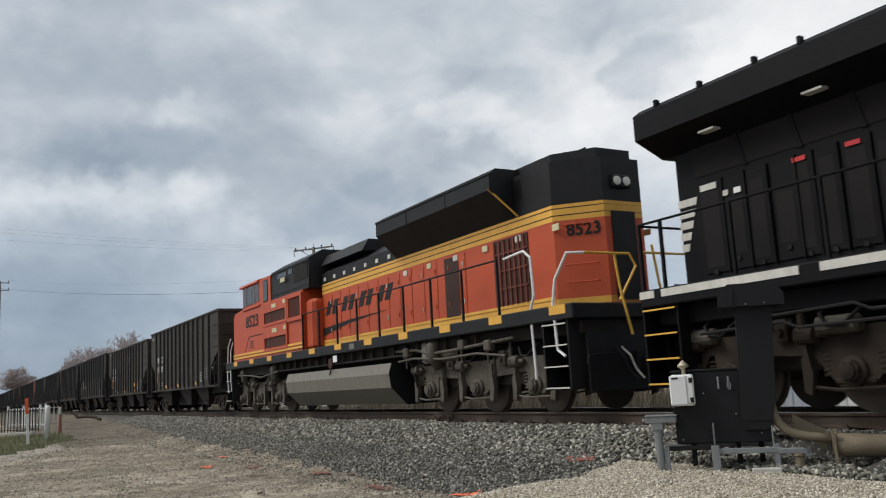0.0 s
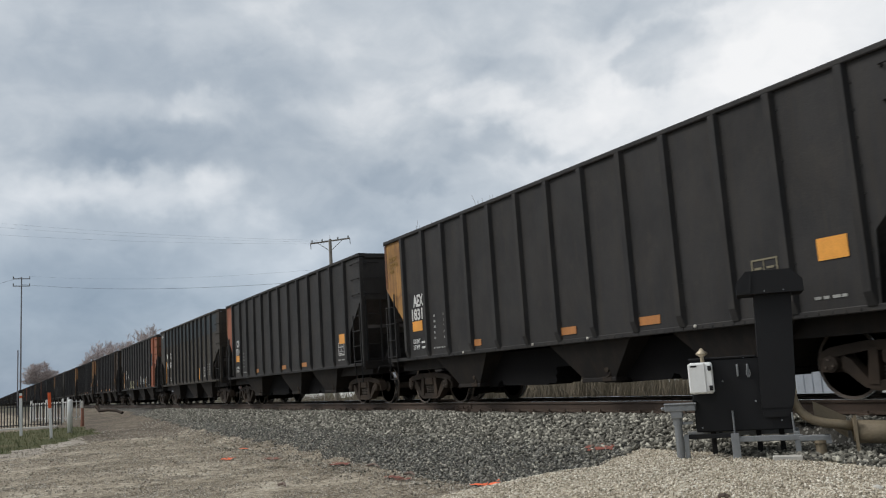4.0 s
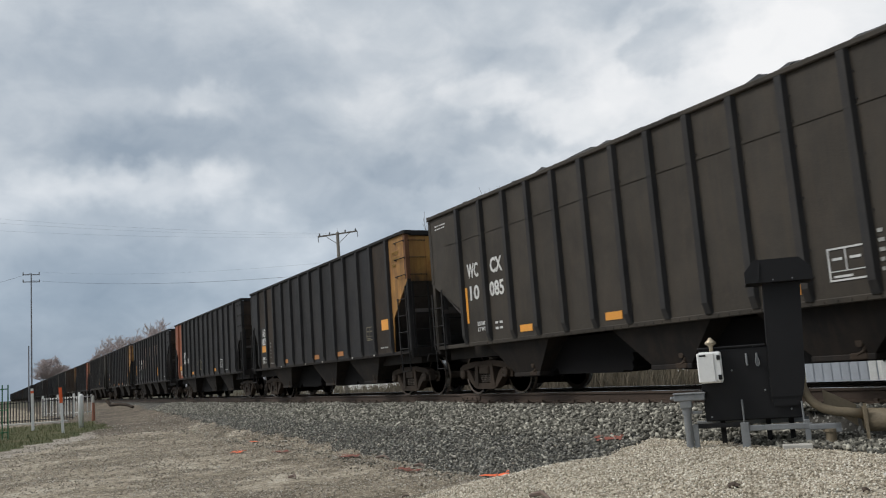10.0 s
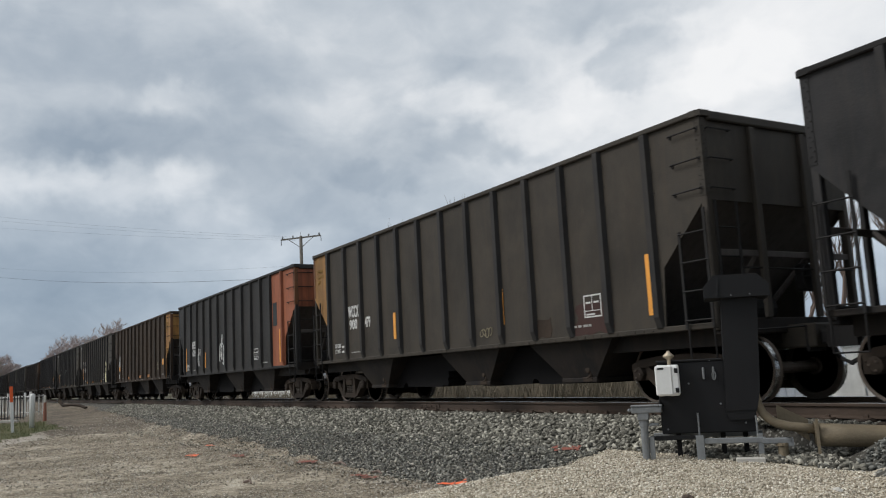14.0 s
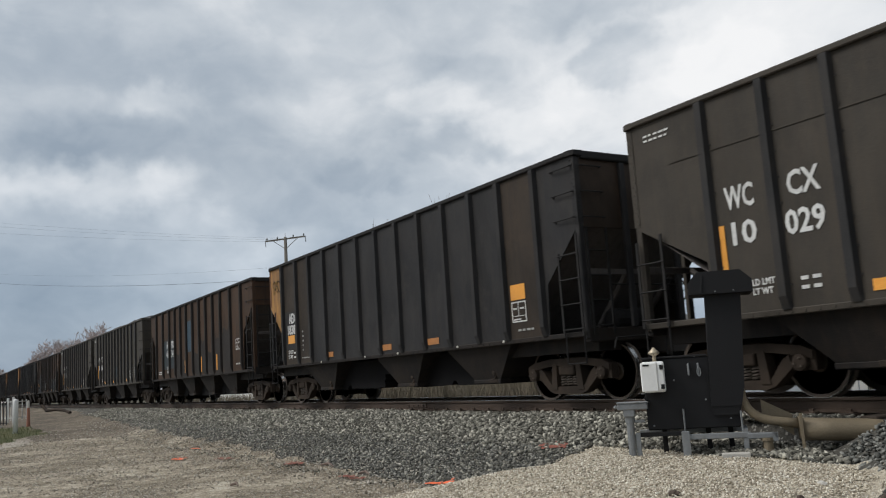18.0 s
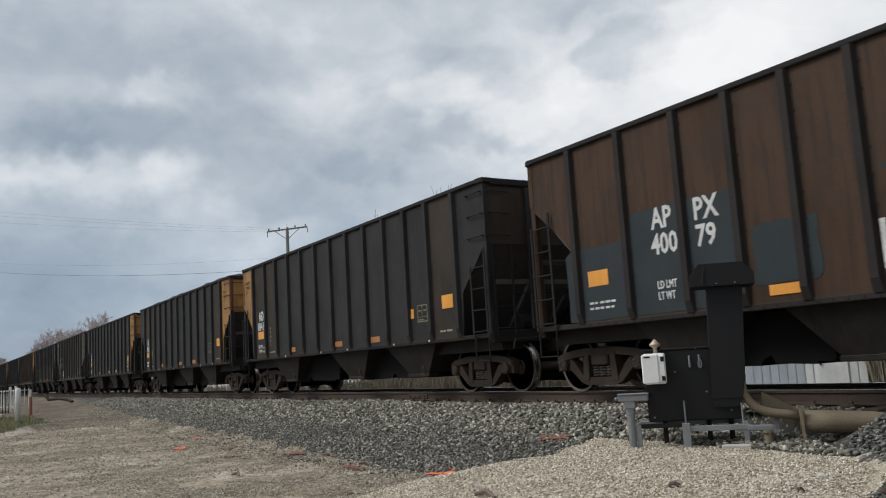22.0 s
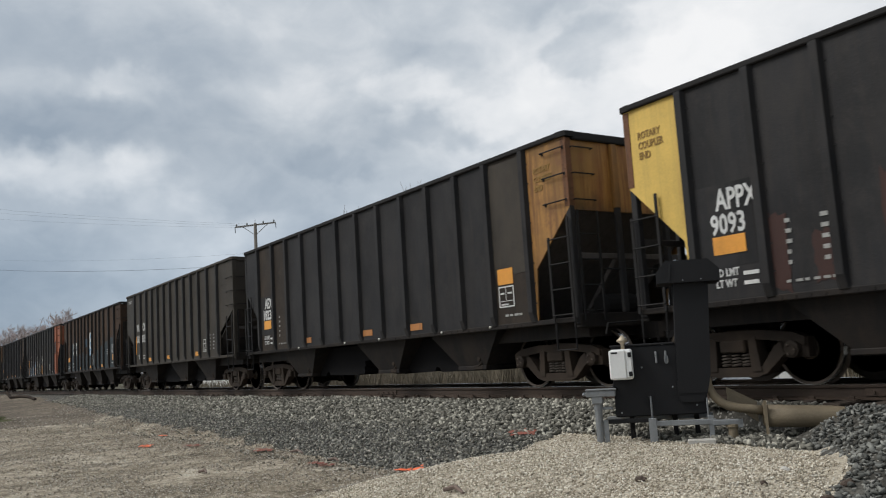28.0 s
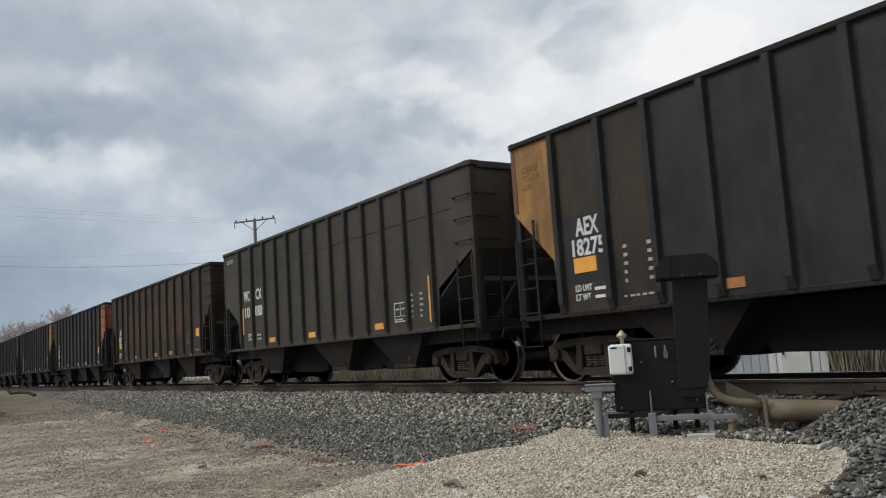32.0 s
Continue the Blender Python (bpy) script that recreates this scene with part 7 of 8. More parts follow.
    part("end_rail", Shape().tube([(-10.4, -1.45, 2.84), (-10.4, 1.45, 2.84)], 0.02), "ns_black", loco)
    part("end_rail", Shape().tube([(-10.42, -0.2, 2.6), (-10.42, 0.2, 2.6), (-10.42, 0.3, 1.9)], 0.02), "rail_yellow", loco)
    part("pilot", Shape().box(-10.35, -1.2, 0.4, -10.27, 1.2, 1.6, 0.02), "ns_black", loco)
    part("coupler", cached("coupler", coupler_mesh), None, loco, at=pose(-10.2, 0, 0, 0, 0, 180))
    for x in (-8.6, -6.4):
        part("air_reservoir", Shape().lathe("x", (x - 1.0, -1.2, 1.08), [(-0.3, 0.07), (-0.26, 0.12), (0.26, 0.12), (0.3, 0.07)], 14), "truck_grey", loco)
    for z, x0 in ((1.12, -9.4), (1.25, -8.4), (1.4, -6.2)):
        part("air_pipe", Shape().tube([(x0, -1.42, z), (x0 + 1.4, -1.44, z + 0.05), (x0 + 1.6, -1.42, z - 0.04), (x0 + 5, -1.42, z)], 0.022, 6), "under", loco)
    part("cable", Shape().tube([(-6.1 + 0.35 * math.cos(a), -1.46, 1.32 + 0.22 * math.sin(a)) for a in [i * 0.45 for i in range(11)]], 0.02, 6), "under", loco)
    cab = part("cab", Shape().slab([(-1.5, 1.84), (1.5, 1.84), (1.5, 4.1), (1.0, 4.55), (-1.0, 4.55), (-1.5, 4.1)], 6.0, 9.0), "ns_black", loco)
    for d in (-1, 1):
        part("window", Shape().box(6.5, d * 1.5, 3.3, 7.9, d * 1.51, 4.0), "glass", cab)
    part("nose", Shape().prism([(9.0, 1.84), (10.2, 1.84), (10.0, 3.2), (9.0, 3.4)], -1.0, 1.0), "ns_black", loco)
    part("fuel_tank", Shape().slab([(-1.4, 1.2), (-1.4, 0.6), (-1.0, 0.25), (1.0, 0.25), (1.4, 0.6), (1.4, 1.2)], -3.4, 3.4), "ns_black", loco)
    loco_truck(loco, -7.3, 1.85, "frame")
    loco_truck(loco, 7.3, 1.85, "frame")
    TRAIN.append((loco, 0.85))


orange_locomotive()
black_locomotive()


# ---- switch heater on its gravel pad ----
def switch_heater():
    """Stands askew on the pad; local x to its right, y away from its front."""
    it = thing("switch_heater", "matt black railway switch heater with hooded flue", "switch heater", at=pose(-7.0, -2.2, 0, 0, 0, 43))
    part("cabinet", Shape().box(-0.47, 0.0, -0.20, 0.57, 0.55, 0.61, 0.012), "heater_black", it)
    part("lid", Shape().box(-0.48, -0.012, 0.61, 0.26, 0.56, 0.635, 0.008), "heater_black", it)
    for x in (0.03, 0.14):
        part("latch", Shape().box(x, -0.03, 0.40, x + 0.025, 0, 0.54, 0.008), "galv", it)
    part("latch_ring", Shape().tube([(0.155 + 0.02 * math.cos(a), -0.032, 0.44 + 0.05 * math.sin(a)) for a in [i * 0.7 for i in range(10)]], 0.006, 5), "galv", it)
    for x, z in ((-0.13, 0.36), (0.2, 0.12), (0.45, -0.1), (0.12, 0.62), (-0.4, -0.15)):
        part("bolt", Shape().lathe("y", (x, 0, z), [(-0.010, 0.010), (0, 0.012)], 6), "galv", it)
    flue = Shape().prism([(0.25, 0.04), (0.58, 0.04), (0.63, 0.25), (0.70, 1.32), (0.31, 1.32), (0.26, 0.25)], -0.06, 0.36)
    flue = part("flue", flue, "heater_black", it, "tall square black sheet-metal flue")
    part("flue_foot", Shape().prism([(0.28, -0.06), (0.52, -0.06), (0.58, 0.04), (0.25, 0.04)], -0.05, 0.3), "heater_black", flue)
    hood = Shape().prism([(0.13, 1.31), (0.13, 1.43), (0.25, 1.565), (0.71, 1.56), (0.83, 1.44), (0.83, 1.30)], -0.16, 0.46)
    part("hood", hood, "heater_black", flue, "black sheet-metal weather hood")
    part("hood_facet", Shape().add([(0.125, -0.165, 1.31), (0.125, -0.165, 1.435), (0.245, -0.165, 1.57), (0.30, -0.175, 1.52), (0.27, -0.175, 1.32)], [(0, 1, 2, 3, 4)]).prism([(0.13, 1.31), (0.28, 1.31), (0.30, 1.52), (0.25, 1.56)], -0.172, -0.16), "heater_black", flue)
    for x in (0.42, 0.62):
        part("screw", Shape().lathe("y", (x, -0.16, 1.33), [(-0.008, 0.009), (0, 0.009)], 6), "galv", flue)
    box = part("control_box", Shape().box(-0.475, -0.16, 0.235, -0.225, 0.0, 0.585, 0.02), "white", it, "white plastic control box")
    part("box_lid", Shape().box(-0.49, -0.185, 0.245, -0.30, -0.155, 0.575, 0.015), "white", box)
    part("box_side", Shape().box(-0.30, -0.175, 0.26, -0.235, -0.16, 0.56, 0.008), "white", box)
    for z in (0.27, 0.49):
        part("hinge_latch", Shape().box(-0.275, -0.19, z, -0.235, -0.175, z + 0.055, 0.006), "loco_black", box)
    part("label_plate", Shape().box(-0.46, -0.188, 0.535, -0.39, -0.185, 0.555), "loco_black", box)
    part("vent_cap", Shape().lathe("z", (-0.325, -0.08, 0.585), [(0.0, 0.022), (0.06, 0.022), (0.065, 0.026), (0.090, 0.064), (0.105, 0.064), (0.135, 0.030), (0.160, 0.012)], 18), "brass", it, "weathered brass vent cap", smooth=True)
    part("cable", Shape().tube([(-0.45, -0.08, 0.24), (-0.47, -0.06, 0.16), (-0.42, 0.02, 0.12)], 0.012, 6), "loco_black", it)
    for x, y, m in ((-0.59, -0.03, "galv"), (-0.06, -0.08, "galv"), (0.585, -0.05, "galv"), (-0.30, 0.35, "under"), (0.2, 0.3, "under"), (0.45, 0.4, "under")):
        w = 0.045 if x == -0.06 else 0.028
        part("leg", Shape().box(x - w, y - 0.03, -0.62, x + w, y + 0.03, -0.22, 0.005), m, it)
    part("cross_rail", Shape().box(-0.02, -0.09, -0.315, 0.64, -0.05, -0.255, 0.006), "galv", it)
    part("cross_rail", Shape().box(-0.59, -0.02, -0.27, -0.10, 0.02, -0.22, 0.006), "loco_black", it)
    part("cross_rail", Shape().box(-0.59, 0.40, -0.28, 0.64, 0.44, -0.22, 0.006), "galv", it)
    for x, z1 in ((-0.06, 0.03), (0.56, -0.02)):
        part("threaded_rod", Shape().lathe("z", (x, -0.05, 0), [(-0.26, 0.011), (z1, 0.011)], 8), "galv", it)
    part("stub_pipe", Shape().lathe("z", (0.81, -0.05, 0), [(-0.65, 0.055), (-0.36, 0.055), (-0.355, 0.075), (-0.325, 0.075)], 14), "hose", it)
    part("stub_bracket", Shape().box(0.60, -0.10, -0.33, 0.92, -0.02, -0.27, 0.008).box(0.86, -0.1, -0.36, 0.92, -0.02, -0.27), "galv", it)
    part("foot_board", Shape().box(0.30, -0.34, -0.52, 0.60, -0.22, -0.455, 0.008), "concrete", it)
    part("flexible_hose", Shape().tube([(0.62, 0.10, 0.42), (0.605, 0.06, 0.34), (0.59, 0.05, 0.22), (0.60, 0.04, 0.10), (0.64, 0.03, 0.0), (0.70, 0.03, -0.07), (0.78, 0.03, -0.12), (0.90, 0.04, -0.155), (1.02, 0.05, -0.17), (1.18, 0.08, -0.20)],
                                       [0.012, 0.028, 0.040, 0.046, 0.048, 0.050, 0.050, 0.050, 0.050, 0.055], 14), "hose", it, "dusty tan flexible hot-air hose", smooth=True)
    part("hose_clamp", Shape().lathe("x", (1.18, 0.09, -0.24), [(-0.02, 0.125), (0.02, 0.125), (0.02, 0.11), (-0.02, 0.11)], 18).box(1.165, -0.05, -0.50, 1.195, -0.02, -0.08), "hose", it)
    part("air_duct", Shape().tube([(1.18, 0.09, -0.26), (1.5, 0.12, -0.28), (1.9, 0.12, -0.30), (2.03, 0.12, -0.305), (2.2, 0.15, -0.31), (2.6, 0.2, -0.31)], [0.125, 0.125, 0.118, 0.105, 0.08, 0.08], 18), "hose", it, "dusty tan steel air duct", smooth=True)
    part("duct_plate", Shape().prism([(0.80, 0.08), (1.12, -0.10), (1.12, -0.34), (0.80, -0.10)], 0.20, 0.22), "hose", it)


switch_heater()


def junction_post():
    it = thing("junction_post", "galvanised conduit post with a cable junction head", "conduit post", at=pose(-7.0, -2.2, 0, 0, 0, 43))
    part("pipe", Shape().lathe("z", (-0.665, -0.05, 0), [(-0.62, 0.044), (-0.10, 0.044), (-0.10, 0.054), (0.0, 0.054)], 18), "galv", it)
    head = part("head", Shape().box(-0.73, -0.12, -0.03, -0.60, 0.02, 0.06, 0.01).box(-0.795, -0.13, 0.05, -0.45, 0.03, 0.125, 0.01), "galv", it)
    part("head_lid", Shape().box(-0.80, -0.14, 0.125, -0.44, 0.04, 0.14, 0.004), "galv", head)
    for y in (-0.10, -0.03):
        part("wing_nut", Shape().lathe("x", (-0.80, y, 0.085), [(-0.035, 0.012), (-0.018, 0.022), (0, 0.014)], 8), "galv", head)
    part("clip", Shape().box(-0.61, -0.07, -0.10, -0.50, -0.03, -0.07, 0.004), "galv", it)


junction_post()
boulder(-3.86, -4.28, 0.075, 1)
boulder(-3.50, -4.05, 0.085, 2)
boulder(-4.25, -4.75, 0.07, 3)
boulder(-4.6, -3.3, 0.035, 4)
for k, (x, y, r) in enumerate(((-3.92, -3.77, 0.04), (-4.0, -3.36, 0.05), (-4.4, -3.87, 0.03), (-3.0, -4.5, 0.05), (-5.2, -4.4, 0.04), (-9.8, -5.2, 0.04))):
    boulder(x, y, r, 10 + k, "shard", "dark brown stone lying in the gravel")


def splash(x, y, w, d, seed, mat, label):
    """Marking paint sprayed on the ground."""
    rg = random.Random(seed)
    vs, fs = [], []
    for k in range(26):
        cx, cy, r = x + rg.gauss(0, w * 0.45), y + rg.gauss(0, d * 0.45), rg.uniform(0.02, 0.075)
        o = len(vs)
        for i in range(7):
            a, q = i * 0.9, r * rg.uniform(0.6, 1.2)
            px, py = cx + q * math.cos(a), cy + q * math.sin(a)
            vs.append((px, py, ground_z(px, py) + 0.036))
        fs.append(tuple(range(o, o + 7)))
    me = bpy.data.meshes.new("paint_mark")
    me.from_pydata(vs, [], fs)
    me.materials.append(M[mat])
    tagged(new("paint_mark", me), label, "paint mark", "paint marks on the ground", "stuff")


for x, y, w, d, m in ((-19.7, -4.75, 0.35, 0.22, "paint_mark"), (-18.4, -4.1, 0.4, 0.2, "red_dirt"), (-10.4, -3.50, 0.42, 0.20, "paint_mark"), (-22.6, -3.6, 0.3, 0.1, "paint_mark"), (-15.9, -3.6, 0.35, 0.2, "red_dirt"), (-12.6, -3.9, 0.4, 0.12, "red_dirt"), (-9.6, -2.1, 0.3, 0.10, "red_dirt")):
    splash(x, y, w, d, int(-x * 10), m, "sprayed orange utility marks on the dirt" if m == "paint_mark" else "reddish stain on the gravel")

for k, (x, y, n) in enumerate(((-14.9, -3.4, 0.5), (-13.0, -3.55, 0.35), (-13.6, -5.5, 0.3), (-7.0, -5.2, 0.3))):
    solo("dead_stick", Shape().tube([(x, y, ground_z(x, y) + 0.03), (x + n * 0.4, y + 0.06, ground_z(x, y) + 0.06), (x + n, y + 0.02, ground_z(x + n, y) + 0.03)], [0.02, 0.025, 0.012], 6), "bark", "short dark dead stick on the gravel", "stick", "sticks on the ground")


# ---- left-hand side: posts, fences ----
def on_lot(x, y, up=0.0):
    return pose(x, y, ground_z(x, y) + up)


def marker(x, y, h, w, tip, label):
    it = thing("marker_post", label, "marker post", "marker posts", at=on_lot(x, y))
    it.matrix_basis = it.matrix_basis @ pose(0, 0, 0, 0, random.Random(int(x * 10)).uniform(-3, 3), 90)
    part("post", Shape().box(-w, -0.02, -0.2, w, 0.02, h - tip, 0.012), "white", it)
    if tip:
        part("tip", Shape().box(-w - 0.004, -0.024, h - tip, w + 0.004, 0.024, h, 0.012), "orange_tip", it, "bright orange top section")
    return it


marker(-37.8, -7.2, 1.80, 0.055, 0.62, "white plastic marker post with an orange top")
third = marker(-41.8, -8.13, 1.83, 0.058, 0.0, "slim white plastic marker post with dark cap")
part("cap", Shape().box(-0.062, -0.024, 1.83, 0.062, 0.024, 1.98, 0.012), "loco_black", third)
part("band", Shape().box(-0.060, -0.022, 1.62, 0.060, 0.022, 1.72), "orange_tip", third, "faded orange band")
bol = thing("bollard", "thick white rounded pipe bollard", "bollard", at=on_lot(-40.9, -6.26))
part("pipe", Shape().lathe("z", (0, 0, 0), [(-0.2, 0.105), (1.32, 0.105), (1.40, 0.085), (1.44, 0.03)], 18), "white", bol, smooth=True)
stub = thing("pipeline_marker", "faded orange pipeline marker with a grey head", "marker post", at=on_lot(-46.1, -5.26))
part("post", Shape().lathe("z", (0, 0, 0), [(-0.2, 0.09), (0.1, 0.085), (0.9, 0.065)], 12), "brick", stub)
part("head", Shape().lathe("z", (0, 0, 0), [(0.9, 0.06), (1.2, 0.055), (1.26, 0.025)], 12), "concrete", stub)


def picket_fence(name, label, a, b, h, n, mat, rails, group=""):
    it = thing(name, label, "fence", group)
    (xa, ya), (xb, yb) = a, b
    d = math.hypot(xb - xa, yb - ya)
    ang = math.degrees(math.atan2(yb - ya, xb - xa))
    z = min(ground_z(xa, ya), ground_z(xb, yb)) + 0.05
    it.matrix_basis = pose(xa, ya, z, 0, 0, ang)
    pk = Shape().box(-0.018, -0.018, 0.06, 0.018, 0.018, h).mesh("picket", mat)
    for i in range(n + 1):
        part("picket", pk, mat, it, at=pose(d * i / n, 0, 0))
    for zz in rails:
        part("fence_rail", Shape().box(0, -0.022, zz - 0.02, d, 0.022, zz + 0.02), mat, it)
    ps = Shape().box(-0.05, -0.05, -0.1, 0.05, 0.05, h + 0.15, 0.01).mesh("fence_post", mat)
    for k in range(int(d / 2.6) + 1):
        part("fence_post", ps, mat, it, at=pose(min(d, k * 2.6), 0, 0))
    return it


picket_fence("picket_fence", "black metal picket fence along a pale kerb", (-51.7, -12.2), (-47.4, -6.1), 1.20, 46, "fence_black", (0.16, 1.08))
picket_fence("white_fence", "weathered white railing beside the crossing", (-57.4, -7.0), (-51.6, -5.45), 1.12, 17, "fence_white", (0.2, 1.06))
picket_fence("white_fence", "weathered white railing beside the crossing", (-51.6, -5.45), (-52.4, -4.75), 1.16, 3, "fence_white", (0.2, 1.06))
picket_fence("green_fence", "green painted steel fence panel", (-35.3, -10.5), (-35.0, -9.2), 2.0, 7, "green", (0.3, 1.1, 1.85))
solo("kerb", Shape().box(0, -0.10, -0.2, 6.9, 0.10, 0.12, 0.02), "concrete", "pale concrete kerb edge below the fence", "kerb", kind="structure", at=pose(-51.0, -12.1, ground_z(-48, -8) - 0.02, 0, 0, 56.5))
pz = [ground_z(x, y) for x, y in ((-58.4, -1.7), (-59.0, -2.0), (-59.8, -2.4), (-60.6, -2.8), (-61.0, -3.0))]
solo("rusty_pipe", Shape().tube([(-58.4, -1.7, pz[0] + 0.05), (-59.0, -2.0, pz[1] + 0.30), (-59.8, -2.4, pz[2] + 0.36), (-60.6, -2.8, pz[3] + 0.30), (-61.0, -3.0, pz[4] + 0.62)], 0.10, 8), "frame", "bent rusty pipe lying beside the track", "pipe")


# ---- poles and wires ----
def tee_pole():
    it = thing("utility_pole", "weathered wooden utility pole with one crossarm", "utility pole")
    x, y, t = -48.5, 9.1, 9.42
    part("pole", Shape().lathe("z", (x, y, 0), [(-1.2, 0.15), (t - 0.1, 0.095), (t, 0.08)], 12), "pole_wood", it)
    a, b = Vector((x + 0.75, y + 1.0, t - 0.05)), Vector((x - 0.75, y - 1.0, t - 0.18))
    arm = part("crossarm", Shape().tube([a, b], 0.065, 4), "pole_wood", it)
    for f in (0.04, 0.3, 0.7, 0.96):
        p = a.lerp(b, f)
        part("insulator", Shape().lathe("z", tuple(p), [(0.05, 0.03), (0.10, 0.055), (0.16, 0.05), (0.20, 0.02)], 8), "galv", arm)
    for e in (a, b):
        part("brace", Shape().tube([tuple(e.lerp((a + b) / 2, 0.35)), (x, y, t - 0.75)], 0.02, 5), "pole_wood", it)
        part("dropper", Shape().tube([tuple(e), tuple(e + Vector((0.05, 0, -0.35)))], 0.025, 5), "galv", it)
    part("lightning_rod", Shape().tube([(x, y, t), (x, y, t + 0.25)], 0.012, 5), "galv", it)


def mast():
    it = thing("utility_mast", "tall slim grey mast with short crossbars", "utility mast")
    x, y = -90.0, -6.4
    part("mast", Shape().lathe("z", (x, y, 0), [(-0.8, 0.085), (12.6, 0.055)], 10), "pole_metal", it)
    part("second_mast", Shape().lathe("z", (x + 0.2, y - 0.25, 0), [(-0.8, 0.06), (5.6, 0.055)], 10), "pole_metal", it)
    for z in (12.4, 11.7):
        part("crossbar", Shape().box(x - 0.05, y - 0.75, z, x + 0.05, y + 0.75, z + 0.08), "pole_metal", it)
        for d in (-0.7, 0.7):
            part("insulator", Shape().lathe("z", (x, y + d, z), [(0.08, 0.04), (0.25, 0.05), (0.3, 0.02)], 8), "galv", it)


def wire(a, b, sag, r=0.016):
    a, b = Vector(a), Vector(b)
    pts = [a.lerp(b, i / 16) - Vector((0, 0, sag * 4 * (i / 16) * (1 - i / 16))) for i in range(17)]
    solo("overhead_wire", Shape().tube(pts, r, 4), "wire", "thin dark overhead line between poles", "wire", "overhead lines")


tee_pole()
mast()
wire((-90, -6.4, 11.9), (-48.5, 9.1, 6.9), 0.5, 0.012)
wire((-90, -6.4, 12.6), (-150, -30, 14.0), 0.5, 0.012)
wire((-90, -5.8, 12.7), (-48.5, 9.1, 7.6), 0.45, 0.004)
for k, dz in enumerate((0.0, 0.3, 0.85)):
    wire((-61, -12.5, 12.55 - dz), (-48.6 - 0.3 * k, 9.0, 9.35 - 0.05 * k), 0.25, 0.0034)


# ---- bare trees and brush ----
def bare_tree(x, y, h, radius, seed, levels=5, twig=0.006, label="bare leafless tree with many fine grey twigs", forks=(2, 3, 3), spread=0.9):
    """Grown by forking, then sized to height h and crown radius."""
    rg = random.Random(seed)
    limbs = []

    def grow(p, d, length, r, level):
        pts, q, dd = [p], p, d.copy()
        steps = 3 if level < 4 else 2
        for i in range(steps):
            dd = (dd + Vector((rg.uniform(-1, 1), rg.uniform(-1, 1), rg.uniform(-0.3, 0.7))) * 0.18).normalized()
            q = q + dd * (length / steps)
            pts.append(q)
        limbs.append((level, pts, r))
        if level >= levels:
            return
        for k in range(4 if level < 2 else rg.choice(forks)):
            a = rg.uniform(0, 6.28)
            side = Vector((math.cos(a), math.sin(a), rg.uniform(-0.2, 0.5)))
            nd = (dd * rg.uniform(0.55, 0.9) + side * rg.uniform(0.4, 1.0) * spread).normalized()
            grow(pts[rg.choice((-2, -1, -1))] if level else pts[rg.choice((1, 2, 3))], nd, length * rg.uniform(0.62, 0.82), max(twig, r * 0.56), level + 1)

    grow(Vector((0, 0, -0.2)), Vector((0, 0, 1)), h * 0.30, h * 0.018, 0)
    tall = max(p.z for _, pts, _ in limbs for p in pts)
    wide = sorted(math.hypot(p.x, p.y) for _, pts, _ in limbs for p in pts)
    kz, kr = h / tall, radius / wide[int(len(wide) * 0.985)]
    wood, fine = Shape(), Shape()
    for level, pts, r in limbs:
        pts = [(p.x * kr, p.y * kr, p.z * kz) for p in pts]
        (wood if level < 3 else fine).tube(pts, [r * (1 - 0.38 * i / (len(pts) - 1)) for i in range(len(pts))], 6 if level < 2 else 3)
    base = ground_z(x, y) if abs(x) < 139 else -0.95
    it = thing("bare_tree", label, "tree", "bare trees", at=pose(x, y, base))
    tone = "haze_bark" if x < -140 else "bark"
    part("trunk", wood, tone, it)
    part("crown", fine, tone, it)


bare_tree(-32.2, 9.8, 9.7, 1.5, 3, 5, 0.009, forks=(2, 2, 3))
bare_tree(-40.6, 12.5, 10.3, 1.7, 4, 5, 0.009, forks=(2, 2, 3))
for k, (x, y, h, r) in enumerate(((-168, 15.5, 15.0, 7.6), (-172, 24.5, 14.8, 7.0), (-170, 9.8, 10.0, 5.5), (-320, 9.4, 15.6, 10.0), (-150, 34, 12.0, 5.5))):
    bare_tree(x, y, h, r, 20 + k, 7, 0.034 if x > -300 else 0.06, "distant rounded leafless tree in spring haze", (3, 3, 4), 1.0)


for k in range(9):
    rg = random.Random(60 + k)
    bare_tree(-28 + k * 2.9 + rg.uniform(-0.6, 0.6), 22.5 + rg.uniform(-1, 4), rg.uniform(6.0, 9.5), 1.6, 70 + k, 5, 0.009, "slender leafless sapling behind the track")


